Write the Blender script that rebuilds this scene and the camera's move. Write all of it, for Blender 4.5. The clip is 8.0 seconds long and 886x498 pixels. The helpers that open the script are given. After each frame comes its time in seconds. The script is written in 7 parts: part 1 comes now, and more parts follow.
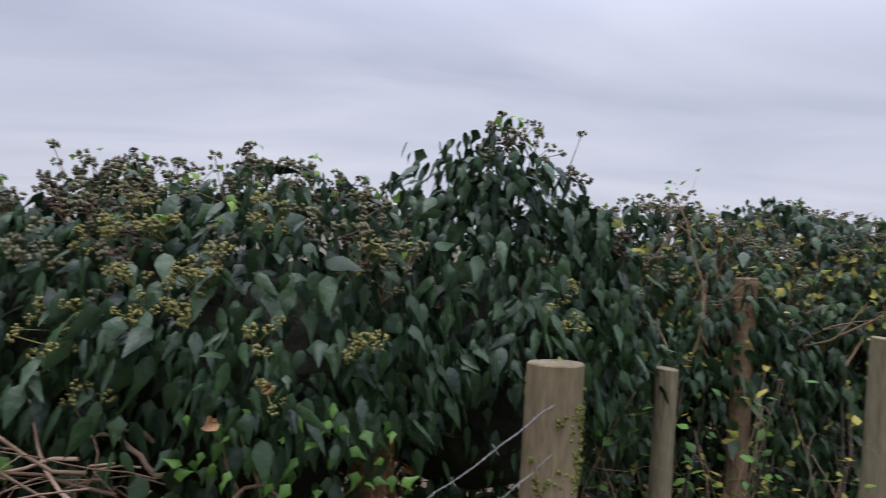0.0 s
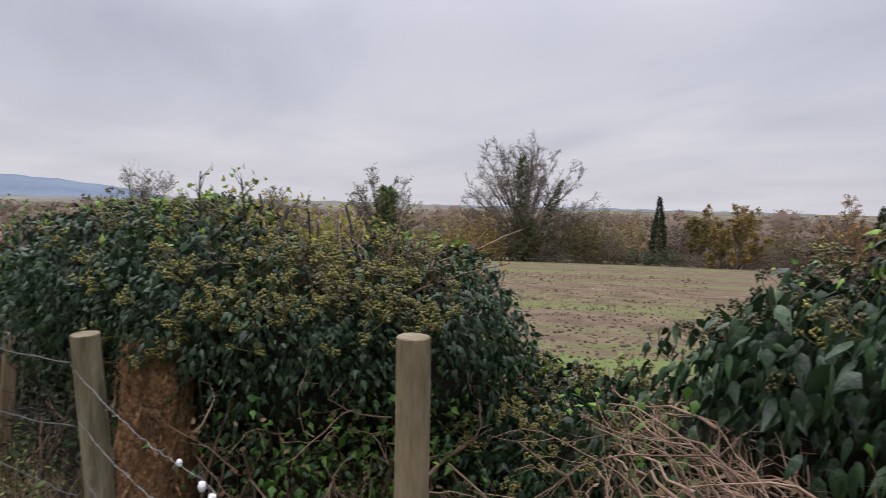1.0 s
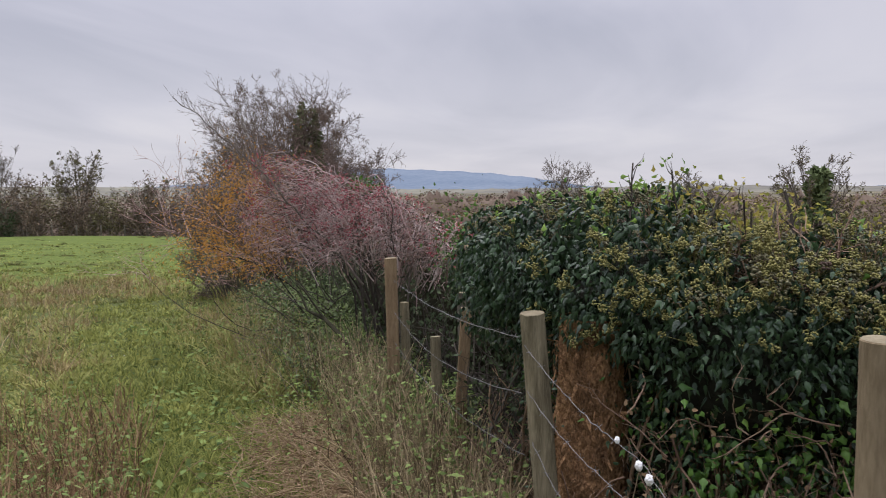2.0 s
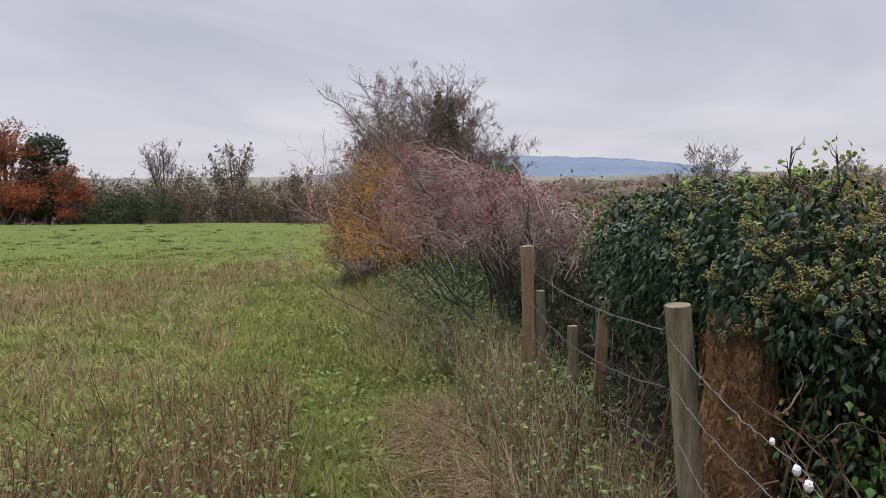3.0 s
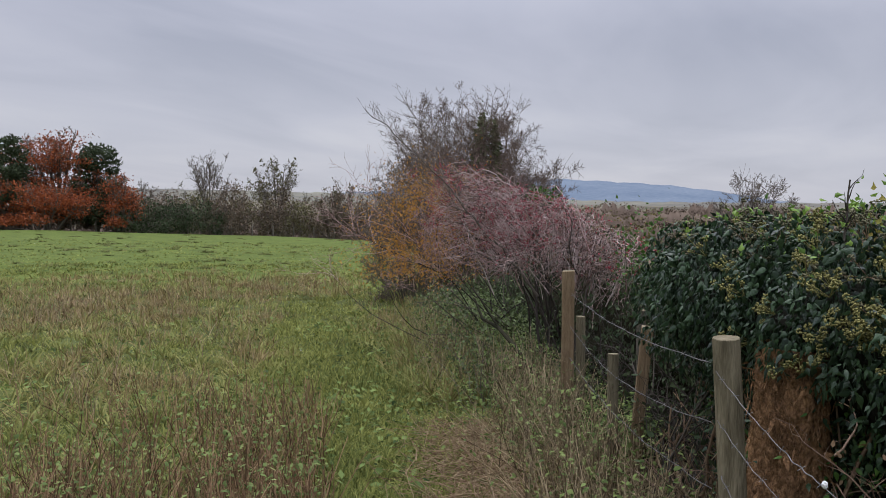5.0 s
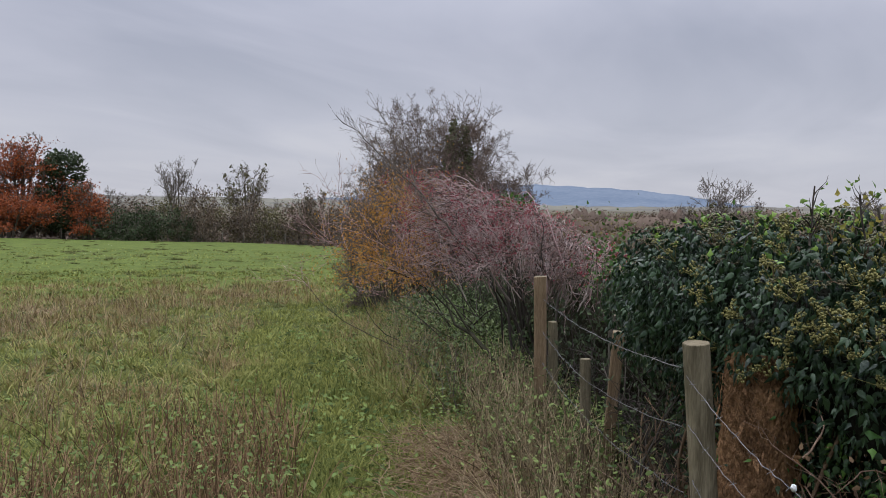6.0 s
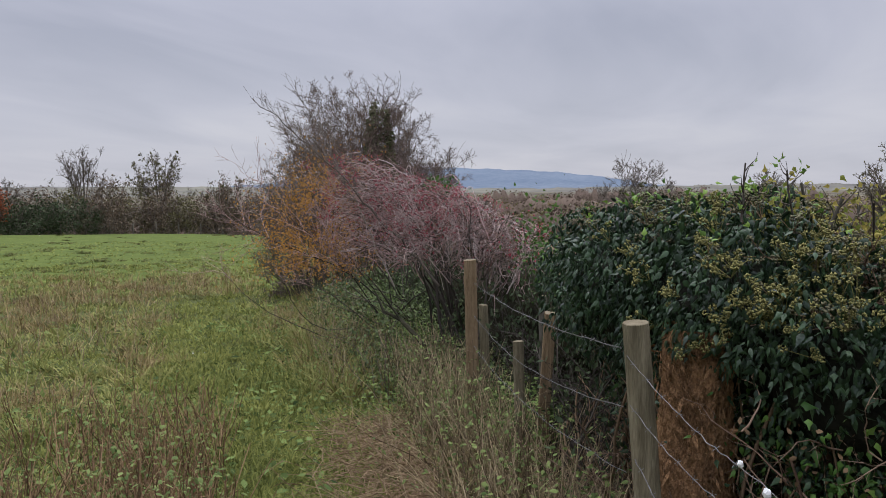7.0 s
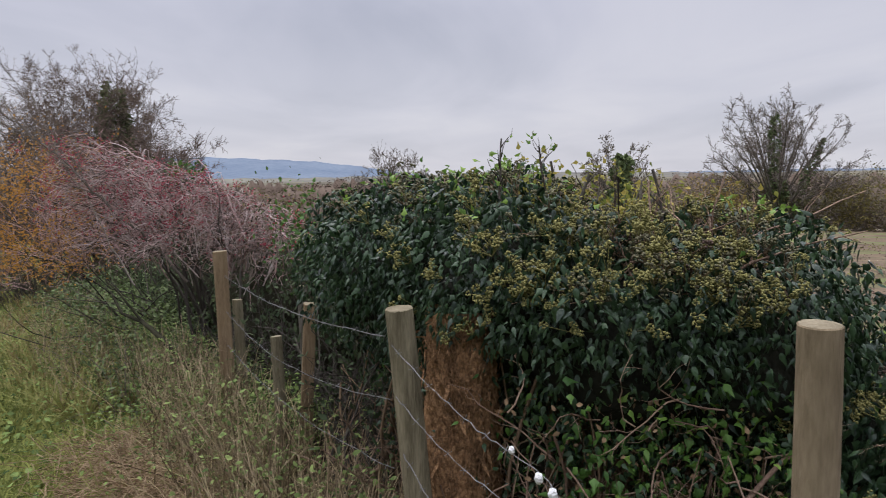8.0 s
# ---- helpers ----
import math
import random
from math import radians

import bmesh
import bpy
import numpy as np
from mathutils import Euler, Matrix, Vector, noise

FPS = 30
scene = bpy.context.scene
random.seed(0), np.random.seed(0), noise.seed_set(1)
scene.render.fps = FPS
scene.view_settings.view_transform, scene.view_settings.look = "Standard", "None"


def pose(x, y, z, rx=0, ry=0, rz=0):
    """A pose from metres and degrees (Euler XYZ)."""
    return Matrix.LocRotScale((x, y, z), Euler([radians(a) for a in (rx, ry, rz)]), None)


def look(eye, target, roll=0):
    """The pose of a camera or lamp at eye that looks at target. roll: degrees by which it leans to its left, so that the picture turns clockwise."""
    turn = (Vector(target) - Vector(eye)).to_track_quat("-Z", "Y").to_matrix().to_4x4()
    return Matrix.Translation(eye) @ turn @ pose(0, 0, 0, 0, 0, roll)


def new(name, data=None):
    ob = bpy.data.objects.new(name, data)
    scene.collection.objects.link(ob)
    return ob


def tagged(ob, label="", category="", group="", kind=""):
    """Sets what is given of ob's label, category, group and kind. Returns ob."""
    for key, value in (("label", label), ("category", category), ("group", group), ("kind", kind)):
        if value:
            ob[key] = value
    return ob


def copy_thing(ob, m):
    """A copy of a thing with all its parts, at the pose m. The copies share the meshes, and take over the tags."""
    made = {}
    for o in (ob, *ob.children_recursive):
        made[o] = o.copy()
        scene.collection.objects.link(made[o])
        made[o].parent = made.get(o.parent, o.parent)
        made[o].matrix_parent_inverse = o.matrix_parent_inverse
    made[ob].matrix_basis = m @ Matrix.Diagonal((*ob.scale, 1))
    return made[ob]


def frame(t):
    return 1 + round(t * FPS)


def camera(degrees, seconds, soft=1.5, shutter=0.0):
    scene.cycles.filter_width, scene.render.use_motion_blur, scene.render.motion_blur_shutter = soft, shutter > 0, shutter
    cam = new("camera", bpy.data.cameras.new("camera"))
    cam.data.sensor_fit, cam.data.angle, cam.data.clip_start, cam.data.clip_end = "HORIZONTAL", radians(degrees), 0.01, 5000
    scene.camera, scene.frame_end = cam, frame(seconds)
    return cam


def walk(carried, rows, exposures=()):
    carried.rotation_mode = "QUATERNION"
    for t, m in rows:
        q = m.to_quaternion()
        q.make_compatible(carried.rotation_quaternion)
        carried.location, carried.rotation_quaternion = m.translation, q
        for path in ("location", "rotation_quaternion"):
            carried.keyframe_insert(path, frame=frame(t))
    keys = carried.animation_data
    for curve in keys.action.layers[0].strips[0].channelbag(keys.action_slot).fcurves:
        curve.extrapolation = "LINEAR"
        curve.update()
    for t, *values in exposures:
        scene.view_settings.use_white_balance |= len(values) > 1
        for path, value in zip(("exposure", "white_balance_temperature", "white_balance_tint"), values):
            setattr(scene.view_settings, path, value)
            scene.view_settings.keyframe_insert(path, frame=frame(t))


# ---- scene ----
# ---- camera ----
cam = camera(63.2, 8.0, soft=0.7, shutter=0.08)
PATH = [
    (0, (-0.154, -0.134, 1.569), (-0.126, 1.866, 1.542), 3.4),
    (0.2, (-0.208, -0.132, 1.604), (-0.663, 1.814, 1.522), 3.1),
    (0.5, (-0.309, -0.098, 1.604), (-1.426, 1.559, 1.51), 2.5),
    (0.7, (-0.381, -0.017, 1.599), (-1.863, 1.322, 1.496), 2.4),
    (1, (-0.482, 0.03, 1.577), (-2.337, 0.767, 1.458), 1.3),
    (1.5, (-0.451, 0.021, 1.579), (-2.445, 0.08, 1.441), 0.6),
    (2, (-0.445, -0.037, 1.586), (-2.406, -0.394, 1.423), -0.4),
    (2.2, (-0.438, -0.058, 1.589), (-2.37, -0.546, 1.413), -0.9),
    (3.5, (-0.435, -0.057, 1.591), (-2.274, -0.824, 1.418), -0.2),
    (4, (-0.428, -0.072, 1.595), (-2.244, -0.898, 1.455), 0.5),
    (5.5, (-0.437, -0.081, 1.594), (-2.268, -0.876, 1.463), 1.2),
    (6, (-0.443, -0.083, 1.6), (-2.296, -0.823, 1.479), 0.7),
    (6.5, (-0.47, -0.105, 1.596), (-2.361, -0.744, 1.469), 0.3),
    (7, (-0.514, -0.157, 1.598), (-2.434, -0.691, 1.434), -0.5),
    (7.5, (-0.608, -0.188, 1.582), (-2.57, -0.513, 1.374), -1.0),
    (8, (-0.749, -0.166, 1.558), (-2.735, -0.049, 1.358), -0.9),
]
scene.view_settings.exposure = 0.0
walk(cam, [(t, look(e, a, r)) for t, e, a, r in PATH],
     exposures=[(0.0, 0.05, 6080, 10), (0.5, 0.02, 6350, 10), (1.0, 0.0, 6500, 10), (3.5, 0.06, 6500, 10), (4.0, -0.08, 6350, 9), (5.5, -0.19, 6250, 8), (6.5, -0.20, 6250, 8),
                (7.5, -0.10, 6350, 9), (8.0, 0.0, 6400, 9)])

# ---- world and light ----
world = bpy.data.worlds.new("overcast_sky")
scene.world = world
world.use_nodes = True
nt = world.node_tree
nt.nodes.clear()


def wnode(kind, **kw):
    n = nt.nodes.new(kind)
    for k, v in kw.items():
        n.inputs[k].default_value = v
    return n


w_out = wnode("ShaderNodeOutputWorld")
w_bg = wnode("ShaderNodeBackground", Strength=1.0)
sky = wnode("ShaderNodeTexSky")
sky.sky_type, sky.sun_disc = "NISHITA", False
sky.sun_elevation, sky.sun_rotation = radians(70), radians(250)
sky_dim = wnode("ShaderNodeVectorMath")
sky_dim.operation = "SCALE"
sky_dim.inputs["Scale"].default_value = 0.10
w_tc = wnode("ShaderNodeTexCoord")
w_sep = wnode("ShaderNodeSeparateXYZ")
w_z = wnode("ShaderNodeMath")
w_z.operation = "MAXIMUM"
w_z.inputs[1].default_value = 0.0
w_den = wnode("ShaderNodeMath")
w_den.operation = "ADD"
w_den.inputs[1].default_value = 0.10
w_dx, w_dy = wnode("ShaderNodeMath"), wnode("ShaderNodeMath")
w_dx.operation = w_dy.operation = "DIVIDE"
w_com = wnode("ShaderNodeCombineXYZ")
w_map = wnode("ShaderNodeMapping")
w_map.inputs["Rotation"].default_value = (0, 0, radians(20))
w_map.inputs["Scale"].default_value = (0.55, 1.0, 1.0)
w_noise = wnode("ShaderNodeTexNoise", Scale=0.75, Detail=5.0, Roughness=0.5, Distortion=0.5)
w_ramp = wnode("ShaderNodeValToRGB")
r = w_ramp.color_ramp
r.elements[0].position, r.elements[0].color = 0.32, (0.475, 0.483, 0.575, 1)
r.elements[1].position, r.elements[1].color = 0.70, (0.70, 0.685, 0.755, 1)
mid = r.elements.new(0.5)
mid.color = (0.58, 0.578, 0.672, 1)
# paler, warmer band low over the land
w_low = wnode("ShaderNodeMapRange")
w_low.inputs["From Min"].default_value, w_low.inputs["From Max"].default_value = 0.0, 0.22
w_low.inputs["To Min"].default_value, w_low.inputs["To Max"].default_value = 0.55, 0.0
w_mixl = wnode("ShaderNodeMix")
w_mixl.data_type = "RGBA"
w_mixl.inputs["B"].default_value = (0.71, 0.69, 0.735, 1)
w_mix = wnode("ShaderNodeMix")
w_mix.data_type = "RGBA"
w_mix.inputs["Factor"].default_value = 0.93
w_zen = wnode("ShaderNodeMapRange")
w_zen.interpolation_type = "SMOOTHSTEP"
w_zen.inputs["From Min"].default_value, w_zen.inputs["From Max"].default_value = 0.20, 0.90
w_zen.inputs["To Min"].default_value, w_zen.inputs["To Max"].default_value = 1.0, 4.6
L = nt.links.new
L(w_tc.outputs["Generated"], w_sep.inputs[0])
L(w_sep.outputs["Z"], w_z.inputs[0])
L(w_z.outputs[0], w_den.inputs[0])
L(w_sep.outputs["X"], w_dx.inputs[0])
L(w_sep.outputs["Y"], w_dy.inputs[0])
L(w_den.outputs[0], w_dx.inputs[1])
L(w_den.outputs[0], w_dy.inputs[1])
L(w_dx.outputs[0], w_com.inputs["X"])
L(w_dy.outputs[0], w_com.inputs["Y"])
L(w_com.outputs[0], w_map.inputs["Vector"])
L(w_map.outputs[0], w_noise.inputs["Vector"])
L(w_noise.outputs["Fac"], w_ramp.inputs[0])
L(w_z.outputs[0], w_low.inputs["Value"])
L(w_low.outputs[0], w_mixl.inputs["Factor"])
L(w_ramp.outputs[0], w_mixl.inputs["A"])
L(sky.outputs[0], sky_dim.inputs[0])
L(sky_dim.outputs[0], w_mix.inputs["A"])
L(w_mixl.outputs["Result"], w_mix.inputs["B"])
L(w_mix.outputs["Result"], w_bg.inputs["Color"])
L(w_z.outputs[0], w_zen.inputs["Value"])
L(w_zen.outputs[0], w_bg.inputs["Strength"])
L(w_bg.outputs[0], w_out.inputs[0])

sun = new("sun", bpy.data.lights.new("sun", "SUN"))
sun.data.energy, sun.data.angle, sun.data.color = 1.5, radians(40), (1.0, 0.95, 0.88)
sun.matrix_world = look((0, 0, 0), (0.25, 0.10, -0.95))


# ---- materials ----
def material(name, colours, scale=6.0, rough=0.7, island=0.6, bump=0.0, bump_scale=40.0, stretch=(1, 1, 1),
             spec=0.08, detail=4.0, metal=0.0, thin=0.0, fine=0.35):
    """Colours along a ramp, driven by noise at two scales and by each island's own random value."""
    m = bpy.data.materials.new(name)
    m.use_nodes = True
    t = m.node_tree
    b = t.nodes["Principled BSDF"]
    b.inputs["Roughness"].default_value, b.inputs["Metallic"].default_value = rough, metal
    b.inputs["Specular IOR Level"].default_value = spec
    tc = t.nodes.new("ShaderNodeTexCoord")
    mp = t.nodes.new("ShaderNodeMapping")
    mp.inputs["Scale"].default_value = stretch
    n1 = t.nodes.new("ShaderNodeTexNoise")
    n1.inputs["Scale"].default_value, n1.inputs["Detail"].default_value = scale, detail
    n2 = t.nodes.new("ShaderNodeTexNoise")
    n2.inputs["Scale"].default_value, n2.inputs["Detail"].default_value = scale * 9.3, 3.0
    t.links.new(tc.outputs["Object"], mp.inputs["Vector"])
    t.links.new(mp.outputs[0], n1.inputs["Vector"])
    t.links.new(mp.outputs[0], n2.inputs["Vector"])
    mixn = t.nodes.new("ShaderNodeMix")
    mixn.inputs["Factor"].default_value = fine
    t.links.new(n1.outputs["Fac"], mixn.inputs["A"])
    t.links.new(n2.outputs["Fac"], mixn.inputs["B"])
    spread = t.nodes.new("ShaderNodeMapRange")
    spread.inputs["From Min"].default_value, spread.inputs["From Max"].default_value = 0.3, 0.7
    t.links.new(mixn.outputs["Result"], spread.inputs["Value"])
    geo = t.nodes.new("ShaderNodeNewGeometry")
    obi = t.nodes.new("ShaderNodeObjectInfo")
    add = t.nodes.new("ShaderNodeMath")
    add.operation = "ADD"
    t.links.new(geo.outputs["Random Per Island"], add.inputs[0])
    t.links.new(obi.outputs["Random"], add.inputs[1])
    fr = t.nodes.new("ShaderNodeMath")
    fr.operation = "FRACT"
    t.links.new(add.outputs[0], fr.inputs[0])
    mixi = t.nodes.new("ShaderNodeMix")
    mixi.inputs["Factor"].default_value = island
    t.links.new(spread.outputs[0], mixi.inputs["A"])
    t.links.new(fr.outputs[0], mixi.inputs["B"])
    ramp = t.nodes.new("ShaderNodeValToRGB")
    e = ramp.color_ramp.elements
    for i, c in enumerate(colours):
        p = i / max(1, len(colours) - 1)
        el = e[0] if i == 0 else (e[1] if i == len(colours) - 1 else e.new(p))
        el.position, el.color = p, (*c, 1)
    t.links.new(mixi.outputs["Result"], ramp.inputs[0])
    t.links.new(ramp.outputs[0], b.inputs["Base Color"])
    if bump:
        nb = t.nodes.new("ShaderNodeTexNoise")
        nb.inputs["Scale"].default_value, nb.inputs["Detail"].default_value = bump_scale, 5.0
        t.links.new(mp.outputs[0], nb.inputs["Vector"])
        bp = t.nodes.new("ShaderNodeBump")
        bp.inputs["Strength"].default_value, bp.inputs["Distance"].default_value = bump, 0.02
        t.links.new(nb.outputs["Fac"], bp.inputs["Height"])
        t.links.new(bp.outputs[0], b.inputs["Normal"])
    if thin:
        tr = t.nodes.new("ShaderNodeBsdfTranslucent")
        t.links.new(ramp.outputs[0], tr.inputs["Color"])
        ms = t.nodes.new("ShaderNodeMixShader")
        ms.inputs[0].default_value = thin
        t.links.new(b.outputs[0], ms.inputs[1])
        t.links.new(tr.outputs[0], ms.inputs[2])
        t.links.new(ms.outputs[0], t.nodes["Material Output"].inputs["Surface"])
    return m


M_IVY = material("ivy_leaf", [(0.003, 0.009, 0.006), (0.007, 0.019, 0.011), (0.015, 0.036, 0.019), (0.042, 0.078, 0.031)], 3, 0.32, 0.75, 0.25, 60, spec=0.25, thin=0.06)
M_IVY_YOUNG = material("young_ivy_leaf", [(0.05, 0.12, 0.02), (0.12, 0.235, 0.032), (0.22, 0.33, 0.06)], 4, 0.42, 0.8, spec=0.2, thin=0.3)
M_IVY_YELLOW = material("yellowing_leaf", [(0.12, 0.17, 0.03), (0.24, 0.25, 0.05), (0.38, 0.30, 0.08)], 4, 0.5, 0.8, thin=0.35)
M_IVY_MID = material("fresh_ivy_leaf", [(0.022, 0.06, 0.012), (0.05, 0.12, 0.022), (0.10, 0.19, 0.035)], 4, 0.4, 0.8, spec=0.2, thin=0.2)
M_UMBEL = material("ivy_flower", [(0.088, 0.088, 0.033), (0.165, 0.156, 0.054), (0.27, 0.245, 0.09)], 8, 0.8, 0.7)
M_SPENT = material("spent_ivy_flower", [(0.06, 0.056, 0.034), (0.115, 0.108, 0.062), (0.18, 0.17, 0.10)], 8, 0.8, 0.7)
M_BERRY = material("dark_ivy_berry", [(0.022, 0.014, 0.014), (0.05, 0.032, 0.027), (0.085, 0.058, 0.042)], 8, 0.65, 0.7)
# shade inside the hedges, put into near-black colours; M_INNER also colours a dead bough
M_INNER = material("shade_and_bough", [(0.012, 0.012, 0.008), (0.028, 0.027, 0.016), (0.055, 0.05, 0.03)], 7, 0.95, 0.2, 1.0, 20)
M_HOLLOW = material("hedge_shade_fill", [(0.006, 0.0065, 0.005), (0.014, 0.015, 0.011), (0.028, 0.028, 0.019)], 7, 0.95, 0.2, 1.0, 20)
M_STEM = material("brown_stem", [(0.09, 0.055, 0.033), (0.17, 0.11, 0.065), (0.26, 0.185, 0.115)], 10, 0.85, 0.7, 0.4, 60)
M_CUT = material("dry_cut_branch", [(0.095, 0.058, 0.04), (0.185, 0.12, 0.083), (0.32, 0.225, 0.16)], 10, 0.85, 0.8, 0.5, 60)
M_POST_OLD = material("weathered_post", [(0.05, 0.042, 0.024), (0.13, 0.112, 0.066), (0.19, 0.165, 0.10), (0.26, 0.225, 0.145)], 7, 0.9, 0.12, 0.9, 26, (4, 4, 0.4))
M_POST_NEW = material("pale_post", [(0.07, 0.052, 0.030), (0.135, 0.105, 0.064), (0.185, 0.146, 0.091), (0.26, 0.205, 0.13)], 6, 0.9, 0.05, 0.7, 22, (2.2, 2.2, 0.45), fine=0.3)
M_POST_SAWN = material("sawn_post", [(0.11, 0.074, 0.04), (0.19, 0.132, 0.075), (0.28, 0.205, 0.122)], 7, 0.85, 0.1, 0.7, 30, (4, 4, 0.5))
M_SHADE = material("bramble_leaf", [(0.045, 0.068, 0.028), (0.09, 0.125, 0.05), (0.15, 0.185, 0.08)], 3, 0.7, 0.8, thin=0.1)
M_MOSS = material("moss", [(0.07, 0.09, 0.02), (0.14, 0.16, 0.035), (0.22, 0.22, 0.06)], 20, 0.95, 0.5, 0.8, 90)
M_END = material("end_grain", [(0.10, 0.082, 0.052), (0.17, 0.142, 0.092), (0.23, 0.195, 0.13)], 14, 0.9, 0.1, 0.4, 60)
M_WIRE = material("galvanised_wire", [(0.12, 0.115, 0.11), (0.24, 0.235, 0.235)], 30, 0.5, 0.2, spec=0.5, metal=0.6)
M_WOOL = material("wool", [(0.62, 0.62, 0.60), (0.82, 0.82, 0.80)], 30, 0.95, 0.3, 0.8, 120)
M_BARK = material("rotten_bark", [(0.020, 0.011, 0.007), (0.085, 0.042, 0.020), (0.19, 0.095, 0.042), (0.34, 0.195, 0.095)], 9, 0.95, 0.1, 1.0, 60, (1.6, 1.6, 0.8), fine=0.5)
M_TRUNK = material("grey_bark", [(0.05, 0.045, 0.035), (0.10, 0.09, 0.07), (0.15, 0.135, 0.105)], 12, 0.9, 0.2, 0.6, 40, (3, 3, 0.6))
M_TWIG = material("grey_twig", [(0.07, 0.058, 0.047), (0.13, 0.11, 0.09), (0.21, 0.18, 0.15)], 5, 0.9, 0.8)
M_BARE = material("thicket_twig", [(0.062, 0.045, 0.036), (0.118, 0.089, 0.071), (0.195, 0.15, 0.12)], 5, 0.9, 0.8)
M_TWIG_PALE = material("pale_twig", [(0.22, 0.17, 0.155), (0.38, 0.305, 0.28), (0.56, 0.47, 0.435)], 5, 0.9, 0.8)
M_TWIG_PINK = material("thorn_twig", [(0.17, 0.10, 0.09), (0.31, 0.195, 0.178), (0.49, 0.35, 0.325)], 5, 0.9, 0.8)
M_TWIG_DARK = material("dark_twig", [(0.022, 0.018, 0.015), (0.05, 0.042, 0.035), (0.095, 0.082, 0.068)], 5, 0.9, 0.8)
M_HAW = material("red_berry", [(0.20, 0.018, 0.032), (0.33, 0.038, 0.06), (0.44, 0.09, 0.12)], 5, 0.5, 0.8)
M_ORANGE = material("orange_leaf", [(0.33, 0.17, 0.04), (0.50, 0.30, 0.06), (0.62, 0.44, 0.11), (0.46, 0.25, 0.07)], 2, 0.7, 0.8, thin=0.4)
M_RUST = material("copper_leaf", [(0.11, 0.030, 0.018), (0.25, 0.065, 0.030), (0.40, 0.125, 0.045)], 0.8, 0.7, 0.7, thin=0.2)
M_OLIVE = material("olive_foliage", [(0.06, 0.064, 0.03), (0.11, 0.108, 0.046), (0.17, 0.15, 0.065)], 0.6, 0.8, 0.6, thin=0.15)
M_AUTUMN = material("autumn_foliage", [(0.10, 0.09, 0.03), (0.26, 0.16, 0.042), (0.44, 0.25, 0.055), (0.19, 0.15, 0.05)], 0.5, 0.8, 0.6, thin=0.2)
M_BRUSH = material("brown_brush", [(0.07, 0.05, 0.036), (0.125, 0.094, 0.066), (0.19, 0.145, 0.10)], 0.5, 0.9, 0.6)
M_DARKGREEN = material("conifer_foliage", [(0.024, 0.036, 0.020), (0.044, 0.062, 0.030), (0.075, 0.092, 0.046)], 0.8, 0.8, 0.7, thin=0.1)
M_HOLLY = material("holly_foliage", [(0.06, 0.08, 0.04), (0.11, 0.135, 0.06), (0.17, 0.185, 0.085)], 0.8, 0.7, 0.7, thin=0.25)
M_GOLD = material("golden_foliage", [(0.13, 0.105, 0.036), (0.25, 0.175, 0.052), (0.36, 0.25, 0.08)], 0.5, 0.8, 0.6, thin=0.2)
M_WOOD = material("bare_wood", [(0.075, 0.055, 0.043), (0.115, 0.086, 0.066), (0.16, 0.12, 0.09)], 0.05, 0.9, 0.6)
M_GREENBUSH = material("evergreen_foliage", [(0.026, 0.042, 0.020), (0.046, 0.066, 0.030), (0.072, 0.09, 0.042)], 0.8, 0.7, 0.6)
M_GRASS = material("grass_blade", [(0.030, 0.052, 0.010), (0.080, 0.135, 0.020), (0.145, 0.225, 0.032), (0.22, 0.32, 0.050), (0.33, 0.34, 0.10)], 0.35, 0.7, 0.65, thin=0.35, fine=0.45)
M_TUSSOCK = material("tussock_blade", [(0.115, 0.14, 0.038), (0.21, 0.235, 0.062), (0.33, 0.31, 0.11)], 0.5, 0.75, 0.6, thin=0.2)
M_RUSH = material("rank_grass_blade", [(0.05, 0.065, 0.022), (0.11, 0.135, 0.042), (0.20, 0.19, 0.08)], 0.5, 0.8, 0.8, thin=0.15)
M_CLOD = material("soil_clod", [(0.05, 0.033, 0.024), (0.115, 0.08, 0.058), (0.20, 0.15, 0.11)], 0.8, 0.95, 0.7)
M_DRY = material("dry_grass_blade", [(0.11, 0.078, 0.032), (0.22, 0.162, 0.068), (0.36, 0.285, 0.135)], 0.5, 0.85, 0.8, thin=0.15)
M_STRAW = material("flattened_straw", [(0.13, 0.08, 0.045), (0.23, 0.155, 0.09), (0.36, 0.27, 0.165)], 2, 0.9, 0.8)
M_STALK = material("dry_stalk", [(0.06, 0.04, 0.024), (0.20, 0.142, 0.084), (0.45, 0.355, 0.22)], 2, 0.9, 0.95)
M_REDSTALK = material("nettle_stalk", [(0.060, 0.032, 0.018), (0.18, 0.098, 0.055), (0.38, 0.25, 0.14)], 2, 0.9, 0.9)
M_NETTLE = material("nettle_leaf", [(0.018, 0.036, 0.010), (0.065, 0.112, 0.028), (0.21, 0.28, 0.085)], 3, 0.7, 0.9, thin=0.25)
M_NETTLE_TOP = material("pale_nettle_leaf", [(0.055, 0.085, 0.025), (0.115, 0.165, 0.045), (0.21, 0.26, 0.085)], 3, 0.7, 0.9, thin=0.25)
M_STRAWSTEM = material("straw_stem", [(0.05, 0.036, 0.018), (0.18, 0.13, 0.066), (0.50, 0.41, 0.235)], 2, 0.9, 0.95)
# pasture colours darkened to stand in for shade between the near blades
M_TURF = material("turf_floor", [(0.018, 0.026, 0.008), (0.045, 0.072, 0.013), (0.095, 0.15, 0.022), (0.12, 0.135, 0.04)], 2.2, 0.95, 0.0, 1.0, 16, fine=0.55, detail=6)
M_DEADLEAF = material("dead_leaf", [(0.08, 0.052, 0.030), (0.15, 0.098, 0.053), (0.25, 0.17, 0.095)], 3, 0.8, 0.7)
